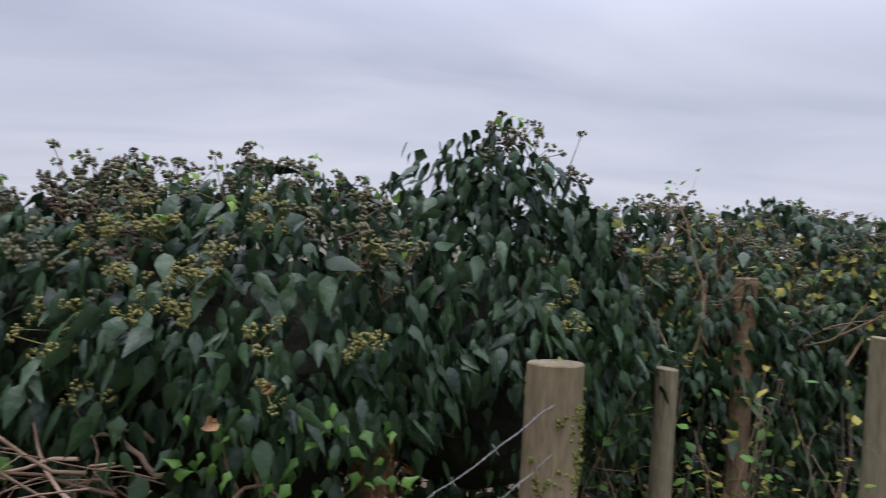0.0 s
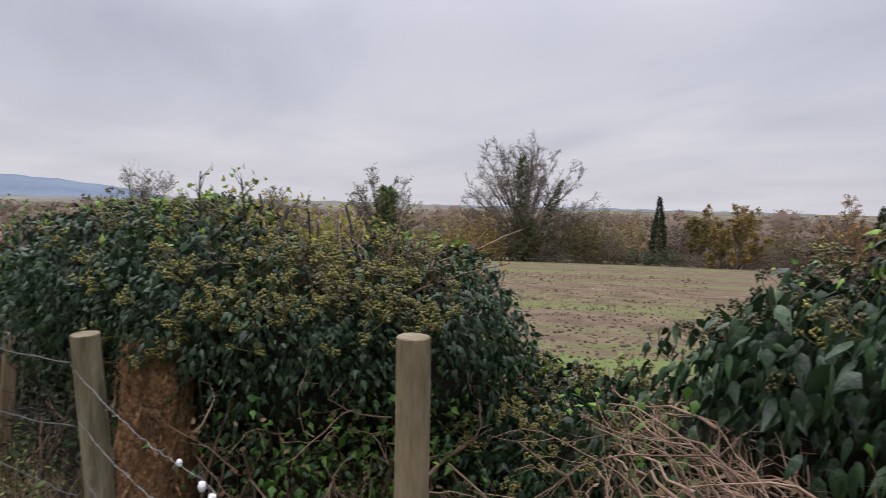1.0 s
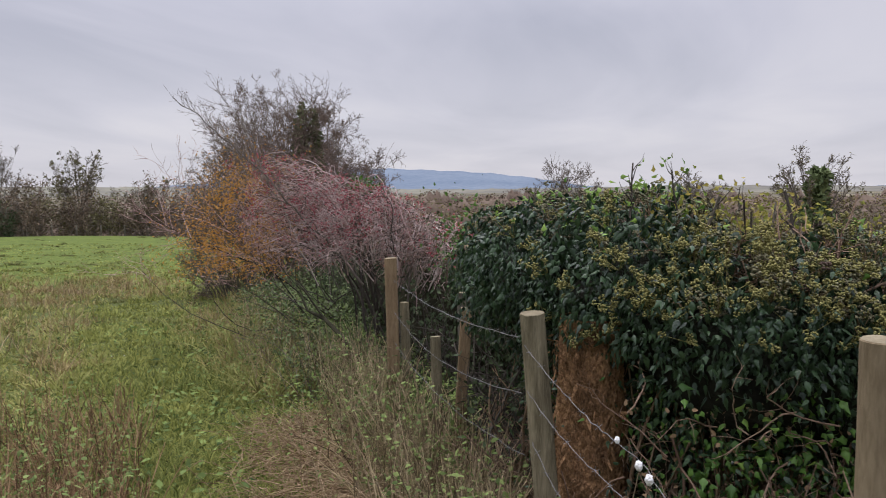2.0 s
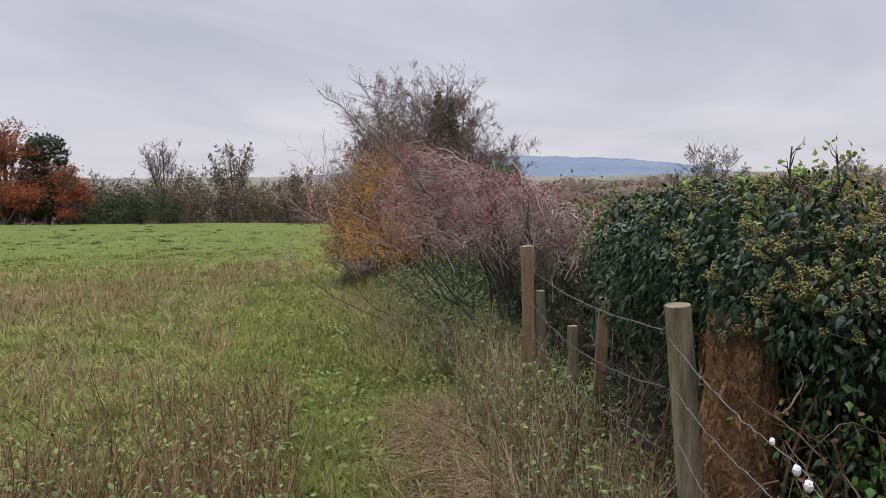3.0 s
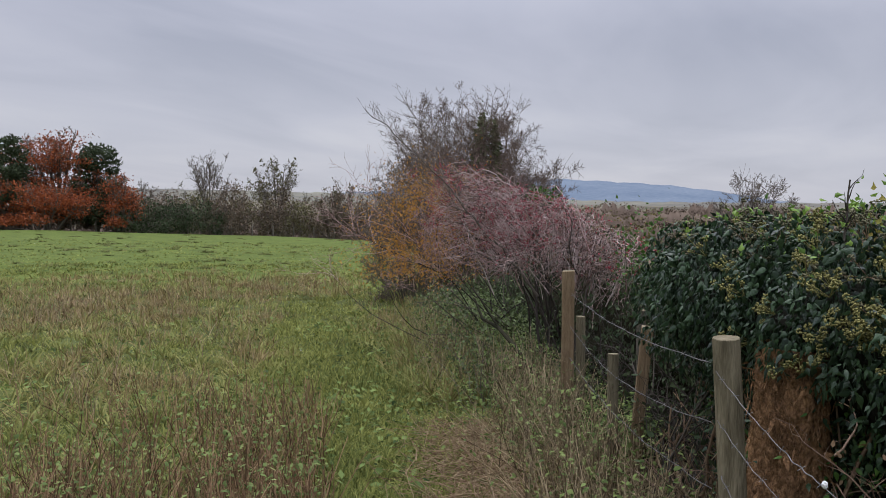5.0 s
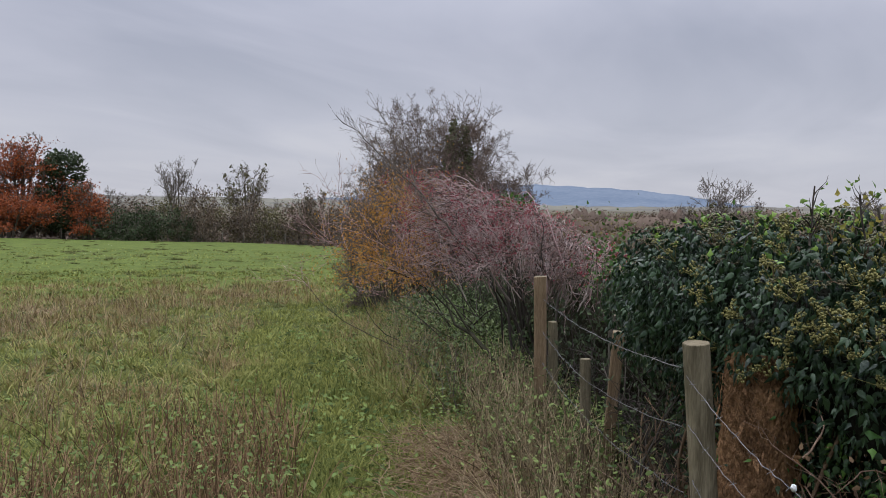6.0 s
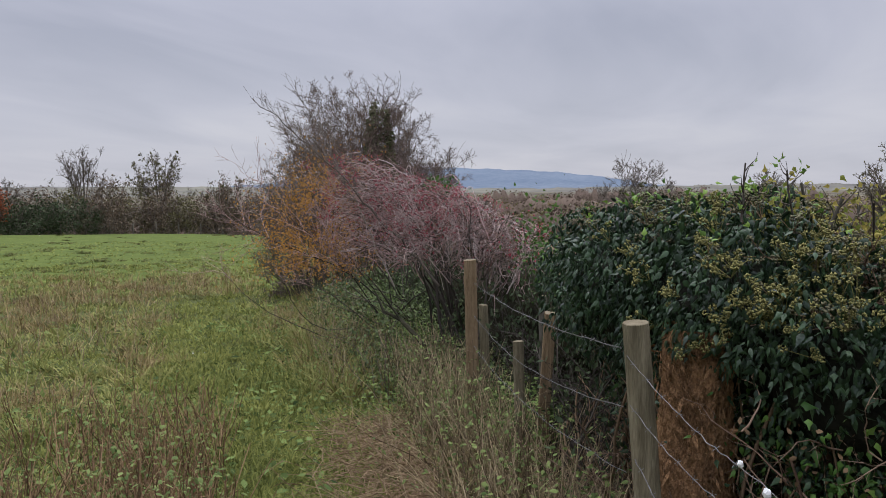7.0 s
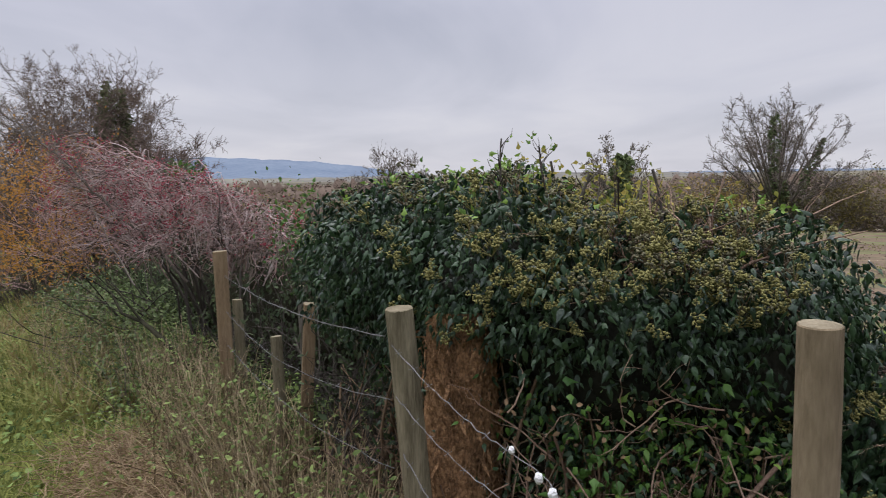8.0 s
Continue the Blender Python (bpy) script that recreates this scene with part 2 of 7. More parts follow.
M_TANLEAF = material("tan_leaf", [(0.24, 0.12, 0.06), (0.38, 0.21, 0.11), (0.50, 0.31, 0.17)], 14, 0.8, 0.4, thin=0.15)
M_PASTURE = material("pasture", [(0.026, 0.042, 0.009), (0.066, 0.115, 0.016), (0.105, 0.17, 0.025), (0.135, 0.17, 0.036)], 0.9, 0.95, 0.0, 1.0, 12, fine=0.5, detail=6)
M_LITTER = material("leaf_litter", [(0.035, 0.028, 0.017), (0.07, 0.06, 0.03), (0.12, 0.10, 0.052)], 2.0, 0.95, 0.0, 0.8, 14)
M_FARMLAND = material("farmland", [(0.05, 0.044, 0.034), (0.085, 0.078, 0.052), (0.115, 0.12, 0.066), (0.17, 0.15, 0.10)], 0.006, 0.95, 0.0, fine=0.2)


def crop_material():
    m = material("stubble_field", [(0.045, 0.030, 0.019), (0.105, 0.072, 0.046), (0.175, 0.128, 0.085)], 1.1, 0.95, 0.0, 1.0, 5, detail=6)
    t = m.node_tree
    b = t.nodes["Principled BSDF"]
    ramp = next(n for n in t.nodes if n.type == "VALTORGB")
    tc = next(n for n in t.nodes if n.type == "TEX_COORD")
    mp = t.nodes.new("ShaderNodeMapping")
    mp.vector_type = "TEXTURE"
    mp.inputs["Rotation"].default_value = (0, 0, radians(58))
    mp.inputs["Scale"].default_value = (60, 5.5, 1)
    n = t.nodes.new("ShaderNodeTexNoise")
    n.inputs["Scale"].default_value, n.inputs["Detail"].default_value, n.inputs["Roughness"].default_value = 1.0, 6.0, 0.62
    t.links.new(tc.outputs["Object"], mp.inputs[0])
    t.links.new(mp.outputs[0], n.inputs["Vector"])
    mr = t.nodes.new("ShaderNodeMapRange")
    mr.inputs["From Min"].default_value, mr.inputs["From Max"].default_value = 0.52, 0.63
    t.links.new(n.outputs["Fac"], mr.inputs["Value"])
    mx = t.nodes.new("ShaderNodeMix")
    mx.data_type = "RGBA"
    mx.inputs["B"].default_value = (0.10, 0.125, 0.04, 1)
    t.links.new(mr.outputs[0], mx.inputs["Factor"])
    t.links.new(ramp.outputs[0], mx.inputs["A"])
    t.links.new(mx.outputs["Result"], b.inputs["Base Color"])
    return m


M_CROP = crop_material()


# far land with haze put into its colour and a faint glow of its own
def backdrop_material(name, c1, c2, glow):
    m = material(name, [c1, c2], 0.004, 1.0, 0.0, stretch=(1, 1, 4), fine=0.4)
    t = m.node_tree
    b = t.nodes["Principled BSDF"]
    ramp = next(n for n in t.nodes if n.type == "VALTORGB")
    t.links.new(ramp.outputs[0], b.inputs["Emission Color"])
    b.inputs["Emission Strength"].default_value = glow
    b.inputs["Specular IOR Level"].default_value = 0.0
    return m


# bluish and greyed tones paint the haze; the last number is the glow
M_HILL = backdrop_material("far_haze_hill", (0.085, 0.11, 0.15), (0.135, 0.16, 0.195), 0.33)
M_RIDGE = backdrop_material("far_haze_ridge", (0.085, 0.08, 0.08), (0.17, 0.165, 0.13), 0.30)


# ---- building helpers ----
def rng_of(seed):
    return np.random.default_rng(seed)


def unit(v):
    return v / np.maximum(np.linalg.norm(v, axis=-1, keepdims=True), 1e-9)


def mesh_of(name, verts, faces, mat, smooth=False):
    """A mesh from arrays: verts (n, 3), faces (m, k), or a list of such pairs."""
    me = bpy.data.meshes.new(name)
    verts, faces = np.asarray(verts, float), np.asarray(faces, int)
    k = faces.shape[1]
    me.vertices.add(len(verts))
    me.vertices.foreach_set("co", verts.ravel())
    me.loops.add(faces.size)
    me.loops.foreach_set("vertex_index", faces.ravel())
    me.polygons.add(len(faces))
    me.polygons.foreach_set("loop_start", np.arange(len(faces)) * k)
    me.polygons.foreach_set("loop_total", np.full(len(faces), k))
    if smooth:
        me.polygons.foreach_set("use_smooth", np.ones(len(faces), bool))
    me.update(calc_edges=True)
    me.materials.append(mat)
    return me


def part(name, me, parent=None, label="", kind=""):
    ob = new(name, me)
    ob.parent = parent
    return tagged(ob, label=label, kind=kind)


def thing(name, at, label, category, group="", kind=""):
    ob = new(name)
    ob.location = at
    ob.empty_display_size = 0.1
    return tagged(ob, label, category, group, kind)


def frames_of(tip, normal):
    """Rotation matrices whose y is tip and z is about normal."""
    y = unit(tip)
    x = unit(np.cross(y, normal))
    z = np.cross(x, y)
    return np.stack([x, y, z], axis=-1)


def scatter(tv, tf, places, rot, size):
    """Copies of a small template, joined: its verts, its faces."""
    tv, tf = np.asarray(tv, float), np.asarray(tf, int)
    size = np.asarray(size, float)
    if size.ndim == 1:
        size = size[:, None, None]
    else:
        size = size[:, None, :]
    v = np.einsum("nij,nkj->nki", rot, tv[None] * size) + places[:, None, :]
    f = tf[None] + (np.arange(len(places)) * len(tv))[:, None, None]
    return v.reshape(-1, 3), f.reshape(-1, tf.shape[1])


def tubes(P, R, sides=4):
    """Round rods along polylines P (n, k, 3) with radii R (n, k)."""
    n, k, _ = P.shape
    T = unit(np.gradient(P, axis=1))
    ref = np.where(np.abs(T[..., 2:3]) > 0.85, np.array([1.0, 0, 0]), np.array([0, 0, 1.0]))
    A = unit(np.cross(T, ref))
    B = np.cross(T, A)
    a = np.arange(sides) * 2 * np.pi / sides
    V = P[:, :, None] + R[:, :, None, None] * (np.cos(a)[:, None] * A[:, :, None] + np.sin(a)[:, None] * B[:, :, None])
    i, j, s = np.meshgrid(np.arange(n), np.arange(k - 1), np.arange(sides), indexing="ij")
    s2 = (s + 1) % sides

    def idx(i, j, s):
        return (i * k + j) * sides + s
    F = np.stack([idx(i, j, s), idx(i, j, s2), idx(i, j + 1, s2), idx(i, j + 1, s)], -1)
    return V.reshape(-1, 3), F.reshape(-1, 4)


def join(*pairs):
    vs, fs, o = [], [], 0
    for v, f in pairs:
        vs.append(v)
        fs.append(f + o)
        o += len(v)
    return np.concatenate(vs), np.concatenate(fs)


def grow(start, way, length, radius, k, rng, wobble=0.25, lift=0.0, end=0.25):
    """Polylines that start at start, head along way, wander, and bend up (lift) or down (minus)."""
    n = len(start)
    d = unit(np.asarray(way, float))
    P = np.zeros((n, k, 3))
    P[:, 0] = start
    step = (np.asarray(length) / (k - 1))[:, None]
    for i in range(1, k):
        d = unit(d + rng.normal(0, wobble, (n, 3)) + np.array([0, 0, lift]))
        P[:, i] = P[:, i - 1] + d * step
    R = np.asarray(radius)[:, None] * np.linspace(1, end, k)[None]
    return P, R


def shoots(P, R, count, rng, lo=0.25, hi=1.0, spread=0.9, ratio=0.5, thin=0.6):
    """Where side shoots start on polylines, their ways, lengths and radii."""
    n, k, _ = P.shape
    i = np.repeat(np.arange(n), count)
    u = rng.uniform(lo, hi, len(i)) * (k - 1)
    j = np.minimum(u.astype(int), k - 2)
    f = (u - j)[:, None]
    s = P[i, j] * (1 - f) + P[i, j + 1] * f
    d = unit(P[i, j + 1] - P[i, j])
    side = unit(np.cross(d, rng.normal(0, 1, d.shape)))
    a = rng.uniform(0.5, 1.0, len(i))[:, None] * spread
    way = d * np.cos(a) + side * np.sin(a)
    total = np.linalg.norm(np.diff(P, axis=1), axis=2).sum(1)[i]
    length = total * ratio * (1.15 - u / (k - 1) * 0.6) * rng.uniform(0.6, 1.25, len(i))
    r = (R[i, j] * (1 - f[:, 0]) + R[i, j + 1] * f[:, 0]) * thin
    return s, way, length, r


def lump(p, s=1.0):
    """A smooth, uneven field of about -1 to 1."""
    x, y, z = p[..., 0] * s, p[..., 1] * s, p[..., 2] * s
    return (np.sin(3.1 * x + 1.3 * y + 0.4) + np.sin(2.3 * y - 1.9 * z + 1.1) + np.sin(3.7 * z + 1.7 * x + 2.2)
            + 0.7 * np.sin(7.3 * x - 5.1 * y + 3.3 * z) + 0.7 * np.sin(6.1 * y + 6.7 * z - 4.9 * x)) / 4.4


def on_mounds(mounds, n, rng, rough=0.13, inside=0.93):
    """Points and outward normals on the common skin of ellipsoids (centre, radii)."""
    area = np.array([(r[0] * r[1] + r[1] * r[2] + r[0] * r[2]) for c, r in mounds])
    pick = rng.choice(len(mounds), n, p=area / area.sum())
    C = np.array([c for c, r in mounds], float)
    Q = np.array([r for c, r in mounds], float)
    d = unit(rng.normal(0, 1, (n, 3)))
    p = C[pick] + Q[pick] * d
    p = C[pick] + Q[pick] * d * (1 + rough * lump(p, 2.2) + 0.5 * rough * lump(p, 6.0))[:, None]
    nor = unit(d / Q[pick])
    keep = np.ones(n, bool)
    for i in range(len(mounds)):
        q = (((p - C[i]) / Q[i]) ** 2).sum(1)
        keep &= (pick == i) | (q > inside ** 2)
    return p[keep], nor[keep]


def mound_mesh(name, mounds, shrink, mat, base):
    bm = bmesh.new()
    for c, q in mounds:
        if min(q) < 0.2:
            continue
        g = bmesh.ops.create_icosphere(bm, subdivisions=3, radius=1.0)
        for v in g["verts"]:
            p = np.array(v.co) * np.array(q) * shrink + np.array(c)
            k = 1 + 0.12 * lump(p, 3.0)
            v.co = Vector((np.array(v.co) * np.array(q) * shrink * k + np.array(c) - np.array(base)).tolist())
    me = bpy.data.meshes.new(name)
    bm.to_mesh(me)
    bm.free()
    me.materials.append(mat)
    return me


# leaf templates: y to the tip, z the upper side
IVY_V = [(0, 0, 0), (0.13, 0.10, 0.0), (0.33, 0.25, -0.06), (0.14, 0.56, -0.04), (0.02, 1.0, -0.12), (-0.13, 0.58, -0.05),
         (-0.31, 0.27, -0.05), (-0.13, 0.10, 0.01), (0, 0.40, 0.10)]
IVY_F = [(0, 1, 8), (1, 2, 8), (2, 3, 8), (3, 4, 8), (4, 5, 8), (5, 6, 8), (6, 7, 8), (7, 0, 8)]
ADULT_V = [(0, 0, 0)] + [(x * w, y, -0.20 * y * y - 0.05 * abs(x) + 0.02) for y, w in ((0.10, 0.15), (0.32, 0.22), (0.66, 0.115)) for x in (-1, 0, 1)] + [(0.02, 1.0, -0.22)]
ADULT_F = [(0, 3, 2), (0, 2, 1), (1, 2, 5), (1, 5, 4), (2, 3, 6), (2, 6, 5), (4, 5, 8), (4, 8, 7), (5, 6, 9), (5, 9, 8), (7, 8, 10), (8, 9, 10)]
OVATE_V = [(0, 0, 0), (0.30, 0.32, 0.0), (0.20, 0.68, -0.04), (0, 1.0, -0.12), (-0.20, 0.68, -0.04), (-0.30, 0.32, 0.0), (0, 0.45, 0.07)]
OVATE_F = [(0, 1, 6), (1, 2, 6), (2, 3, 6), (3, 4, 6), (4, 5, 6), (5, 0, 6)]
DIAMOND_V = [(0, 0, 0), (0.27, 0.45, 0.03), (0, 1.0, -0.08), (-0.27, 0.45, 0.03)]
DIAMOND_F = [(0, 1, 2), (0, 2, 3)]
CARD_V = [(-0.35, 0, 0), (0.35, 0.15, 0.05), (0, 1, -0.05)]
CARD_F = [(0, 1, 2)]
BLADE_V = [(-0.5, 0, 0), (0.5, 0, 0), (0.32, 0.55, 0.10), (-0.32, 0.55, 0.10), (0.0, 1.0, 0.38)]
BLADE_F = [(0, 1, 2), (0, 2, 3), (3, 2, 4)]
TETRA_V = [(1, 1, 1), (-1, -1, 1), (-1, 1, -1), (1, -1, -1)]
TETRA_F = [(0, 2, 1), (0, 1, 3), (0, 3, 2), (1, 2, 3)]
OCTA_V = [(1, 0, 0), (-1, 0, 0), (0, 1, 0), (0, -1, 0), (0, 0, 1), (0, 0, -1)]
OCTA_F = [(0, 2, 4), (2, 1, 4), (1, 3, 4), (3, 0, 4), (2, 0, 5), (1, 2, 5), (3, 1, 5), (0, 3, 5)]


def hanging(p, nor, rng, droop=0.9, out=0.35, wild=0.45, roll=0.45, lift=0.45):
    """Frames for leaves that hang from a hedge's face, their upper sides turned outwards."""
    tip = np.array([0, 0, -1.0]) * droop + nor * out + rng.normal(0, wild, p.shape)
    up = nor + np.array([0, 0, lift]) + rng.normal(0, roll, p.shape)
    return frames_of(tip, up)


def any_frames(n, rng):
    return frames_of(rng.normal(0, 1, (n, 3)), rng.normal(0, 1, (n, 3)))


# ---- ground ----
HERE = np.array([-0.4, 0.0])
ALONG = np.array([-0.894, -0.447])
ACROSS = np.array([-0.447, 0.894])
FENCE = np.array([-1.88, 0.52])


def side_of(x, y):
    """Metres beyond the fence line (minus: on the pasture's side)."""
    return (x - FENCE[0]) * ACROSS[0] + (y - FENCE[1]) * ACROSS[1]


def ground_z(x, y):
    x, y = np.asarray(x, float), np.asarray(y, float)
    d = np.hypot(x - HERE[0], y - HERE[1])
    k = np.clip(side_of(x, y) / 8 + 0.5, 0, 1)
    slope = 0.044 * (1 - k) + 0.056 * k
    near = -slope * (np.sqrt(d * d + 9) - 3)
    far = np.interp(d, [0, 110, 300, 900, 2000, 3000, 4800], [0, 0, -9, -14, -8, 6, 6])
    keep = np.clip((170 - d) / 60, 0, 1)
    b = np.degrees(np.arctan2(HERE[0] - x, y - HERE[1]))
    near = near + 1.35 * np.clip((d - 20) / 75, 0, 1) * np.clip((b - 117) / 25, 0, 1) * (b < 178)
    z = near * keep + (-0.05 * 120) * (1 - keep) + far
    p = np.stack([x, y, x * 0], -1)
    return z + np.clip(d / 4, 0.2, 1) * (0.05 * lump(p, 0.35) + 0.035 * lump(p, 1.7)) + 0.5 * np.clip((d - 60) / 60, 0, 1) * lump(p, 0.02)


def build_ground():
    rad = np.concatenate([np.linspace(0.25, 12, 48), np.geomspace(12.3, 4800, 90)])
    seg = 240
    a = np.arange(seg) * 2 * np.pi / seg
    X = HERE[0] + rad[:, None] * np.cos(a)
    Y = HERE[1] + rad[:, None] * np.sin(a)
    V = np.stack([X, Y, ground_z(X, Y)], -1).reshape(-1, 3)
    i, s = np.meshgrid(np.arange(len(rad) - 1), np.arange(seg), indexing="ij")
    s2 = (s + 1) % seg
    F = np.stack([i * seg + s, i * seg + s2, (i + 1) * seg + s2, (i + 1) * seg + s], -1).reshape(-1, 4)
    F = np.concatenate([F, [[0, seg // 4, seg // 2, 3 * seg // 4]]])
    F[:, :] = F[:, ::-1]
    me = mesh_of("ground", V, F, M_PASTURE, True)
    for m in (M_CROP, M_LITTER, M_FARMLAND, M_TURF):
        me.materials.append(m)
    c = V[F].mean(1)
    s = side_of(c[:, 0], c[:, 1])
    d = np.hypot(c[:, 0] - HERE[0], c[:, 1])
    idx = np.where(d > 125, 3, np.where(s > 2.2, 1, np.where((s > -0.15) & (d < 20), 2, 0)))
    idx = np.where((s > 2.2) & (d > 92), 3, idx)
    idx = np.where((idx == 0) & (d < 17 + 3 * lump(c, 0.2)), 4, idx)
    me.polygons.foreach_set("material_index", idx.astype(np.int32))
    tagged(new("ground", me), "sloping pasture and stubble field running out to farmland", "ground", kind="structure")


build_ground()


def ridge(name, dist, profile, depth, mat, label, step=0.5):
    """A far rise of land: profile gives (bearing, degrees above the eye's level)."""
    b = np.arange(profile[0][0], profile[-1][0] + 0.01, step)
    e = np.interp(b, [p[0] for p in profile], [p[1] for p in profile])
    e = e + 0.035 * np.sin(b * 2.3) + 0.02 * np.sin(b * 7.1 + 1)
    dirs = np.stack([-np.sin(np.radians(b)), np.cos(np.radians(b))], -1)
    rows = []
    for f, h in ((0.80, 0.0), (0.90, 0.55), (1.0, 1.0), (1.06, 0.9), (1.15, 0.0)):
        q = HERE + dirs * dist * f
        top = 1.6 + np.tan(np.radians(e)) * dist
        rows.append(np.concatenate([q, (-25 + (top + 25) * h)[:, None]], 1))
    V = np.stack(rows)
    n = len(b)
    i, j = np.meshgrid(np.arange(len(rows) - 1), np.arange(n - 1), indexing="ij")
    F = np.stack([i * n + j, i * n + j + 1, (i + 1) * n + j + 1, (i + 1) * n + j], -1).reshape(-1, 4)
    tagged(new(name, mesh_of(name, V.reshape(-1, 3), F[:, ::-1], mat, True)), label, "hill", kind="structure")


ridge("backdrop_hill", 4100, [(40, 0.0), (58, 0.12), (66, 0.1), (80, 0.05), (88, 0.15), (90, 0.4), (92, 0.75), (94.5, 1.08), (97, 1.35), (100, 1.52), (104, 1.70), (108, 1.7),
                              (114, 1.3), (120, 0.5), (126, 0.2)], 1, M_HILL, "long hill across the far plain, coloured blue for haze")
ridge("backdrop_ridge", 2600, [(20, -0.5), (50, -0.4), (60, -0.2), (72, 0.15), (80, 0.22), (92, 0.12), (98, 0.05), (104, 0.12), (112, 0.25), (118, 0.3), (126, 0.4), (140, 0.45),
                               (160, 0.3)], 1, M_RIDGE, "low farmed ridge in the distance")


# ---- fence ----
def gz(x, y):
    return float(ground_z(x, y))


def round_post(name, top, foot, radius, mat, label, seed, square=False, chamfer=0.0025, moss=False):
    """A post with an uneven sawn top, from below the ground at foot to top."""
    rng = rng_of(seed)
    foot = (foot[0], foot[1], gz(*foot) - 0.25)
    ob = thing(name, foot, label, "fence post", "fence posts")
    a, b = Vector(foot), Vector(top)
    axis = b - a
    sides, rings = (40, 30)
    bm = bmesh.new()
    q = axis.to_track_quat("Z", "Y")
    loops = []
    for j in range(rings + 1):
        u = j / rings
        h = axis.length * u if j < rings - 1 else axis.length
        loop = []
        for s in range(sides):
            an = 2 * math.pi * s / sides + 0.4
            rr = radius * (1.04 - 0.05 * u)
            if square:
                c, sn = abs(math.cos(an - 0.4)), abs(math.sin(an - 0.4))
                rr *= min(1.28, 1 / max(c, sn)) * 0.92
            rr *= 1 + 0.03 * math.sin(3 * an + 5 * u + seed) + 0.015 * math.sin(7 * an + 11 * u) - 0.10 * math.exp(-((((an - 1.1 - 0.25 * math.sin(4 * u + seed)) % 2.6) - 1.3) / 0.10) ** 2)
            if j == rings:
                rr -= chamfer
            tilt = 0.05 * radius * math.cos(an + seed)
            hh = h + (tilt if j >= rings - 1 else 0) - (chamfer if j == rings - 1 else 0)
            loop.append(bm.verts.new(q @ Vector((rr * math.cos(an), rr * math.sin(an), hh))))
        loops.append(loop)
    for j in range(rings):
        for s in range(sides):
            f = bm.faces.new((loops[j][s], loops[j][(s + 1) % sides], loops[j + 1][(s + 1) % sides], loops[j + 1][s]))
            f.smooth = j < rings - 2
    rim = [v.co.copy() for v in loops[-1]]
    me = bpy.data.meshes.new("shaft")
    bm.to_mesh(me)
    bm.free()
    me.materials.append(mat)
    part("shaft", me, ob)
    bm = bmesh.new()
    ring = [bm.verts.new(p) for p in rim]
    c = bm.verts.new(sum(rim, Vector()) / sides + q @ Vector((0, 0, 0.0015)))
    for i in range(sides):
        bm.faces.new((ring[i], ring[(i + 1) % sides], c))
    me = bpy.data.meshes.new("end_grain")
    bm.to_mesh(me)
    bm.free()
    me.materials.append(M_END)
    part("end_grain", me, ob, "paler sawn end of the post")
    if moss:
        n = 1500
        an, u = rng.uniform(0, 2 * np.pi, n), 1 - rng.beta(1.0, 2.2, n) * 0.55
        loc = np.stack([radius * np.cos(an), radius * np.sin(an), axis.length * u], -1)
        keep = lump(loc, 9.0) > 0.18
        loc = loc[keep]
        m3 = np.array(q.to_matrix())
        v, f = scatter(OCTA_V, OCTA_F, loc @ m3.T, any_frames(len(loc), rng), rng.uniform(0.003, 0.008, len(loc)))
        part("moss", mesh_of("moss", v, f, M_MOSS), ob, "patches of yellow-green moss", "stuff")
    return ob


round_post("fence_post", (0.13, 1.43, 1.315), (0.13, 1.44), 0.063, M_POST_NEW, "stout mossy round fence post under the ivy hedge", 1, moss=True)
round_post("fence_post", (-1.885, 0.525, 1.305), (-1.87, 0.53), 0.0365, M_POST_NEW, "pale clean round fence post in front of the hedge", 2)
round_post("fence_post", (-2.90, -0.176, 1.165), (-2.90, -0.055), 0.043, M_POST_OLD, "weathered round fence post leaning, with wires on it", 3)
round_post("fence_post", (-5.425, -1.326, 1.105), (-5.42, -1.30), 0.047, M_POST_SAWN, "square sawn brown fence post beside the thorn bush", 4, square=True)
round_post("fence_stake", (-4.69, -0.86, 0.70), (-4.66, -0.83), 0.032, M_POST_OLD, "short grey broken fence stake among dry stems", 5)
round_post("fence_stake", (-4.78, -0.68, 0.86), (-4.80, -0.76), 0.038, M_POST_SAWN, "split reddish brown stump of an old stake", 6, square=True)
round_post("fence_stake", (-5.60, -1.27, 0.76), (-5.58, -1.23), 0.034, M_POST_OLD, "low grey stake behind the sawn post", 7)
round_post("fence_stake", (-5.33, -0.80, 0.88), (-5.33, -0.78), 0.030, M_TRUNK, "dark old stake in the hedge bottom", 8)
round_post("fence_stake", (0.49, 1.78, 1.26), (0.50, 1.80), 0.030, M_POST_OLD, "slim grey stake behind the mossy post", 9)
round_post("fence_stake", (1.16, 1.92, 1.36), (1.16, 1.93), 0.036, M_POST_OLD, "slim weathered stake in the hedge", 10)
round_post("fence_stake", (0.90, 2.26, 1.50), (0.92, 2.26), 0.036, M_STEM, "pale barked dead stem standing in the hedge", 11)


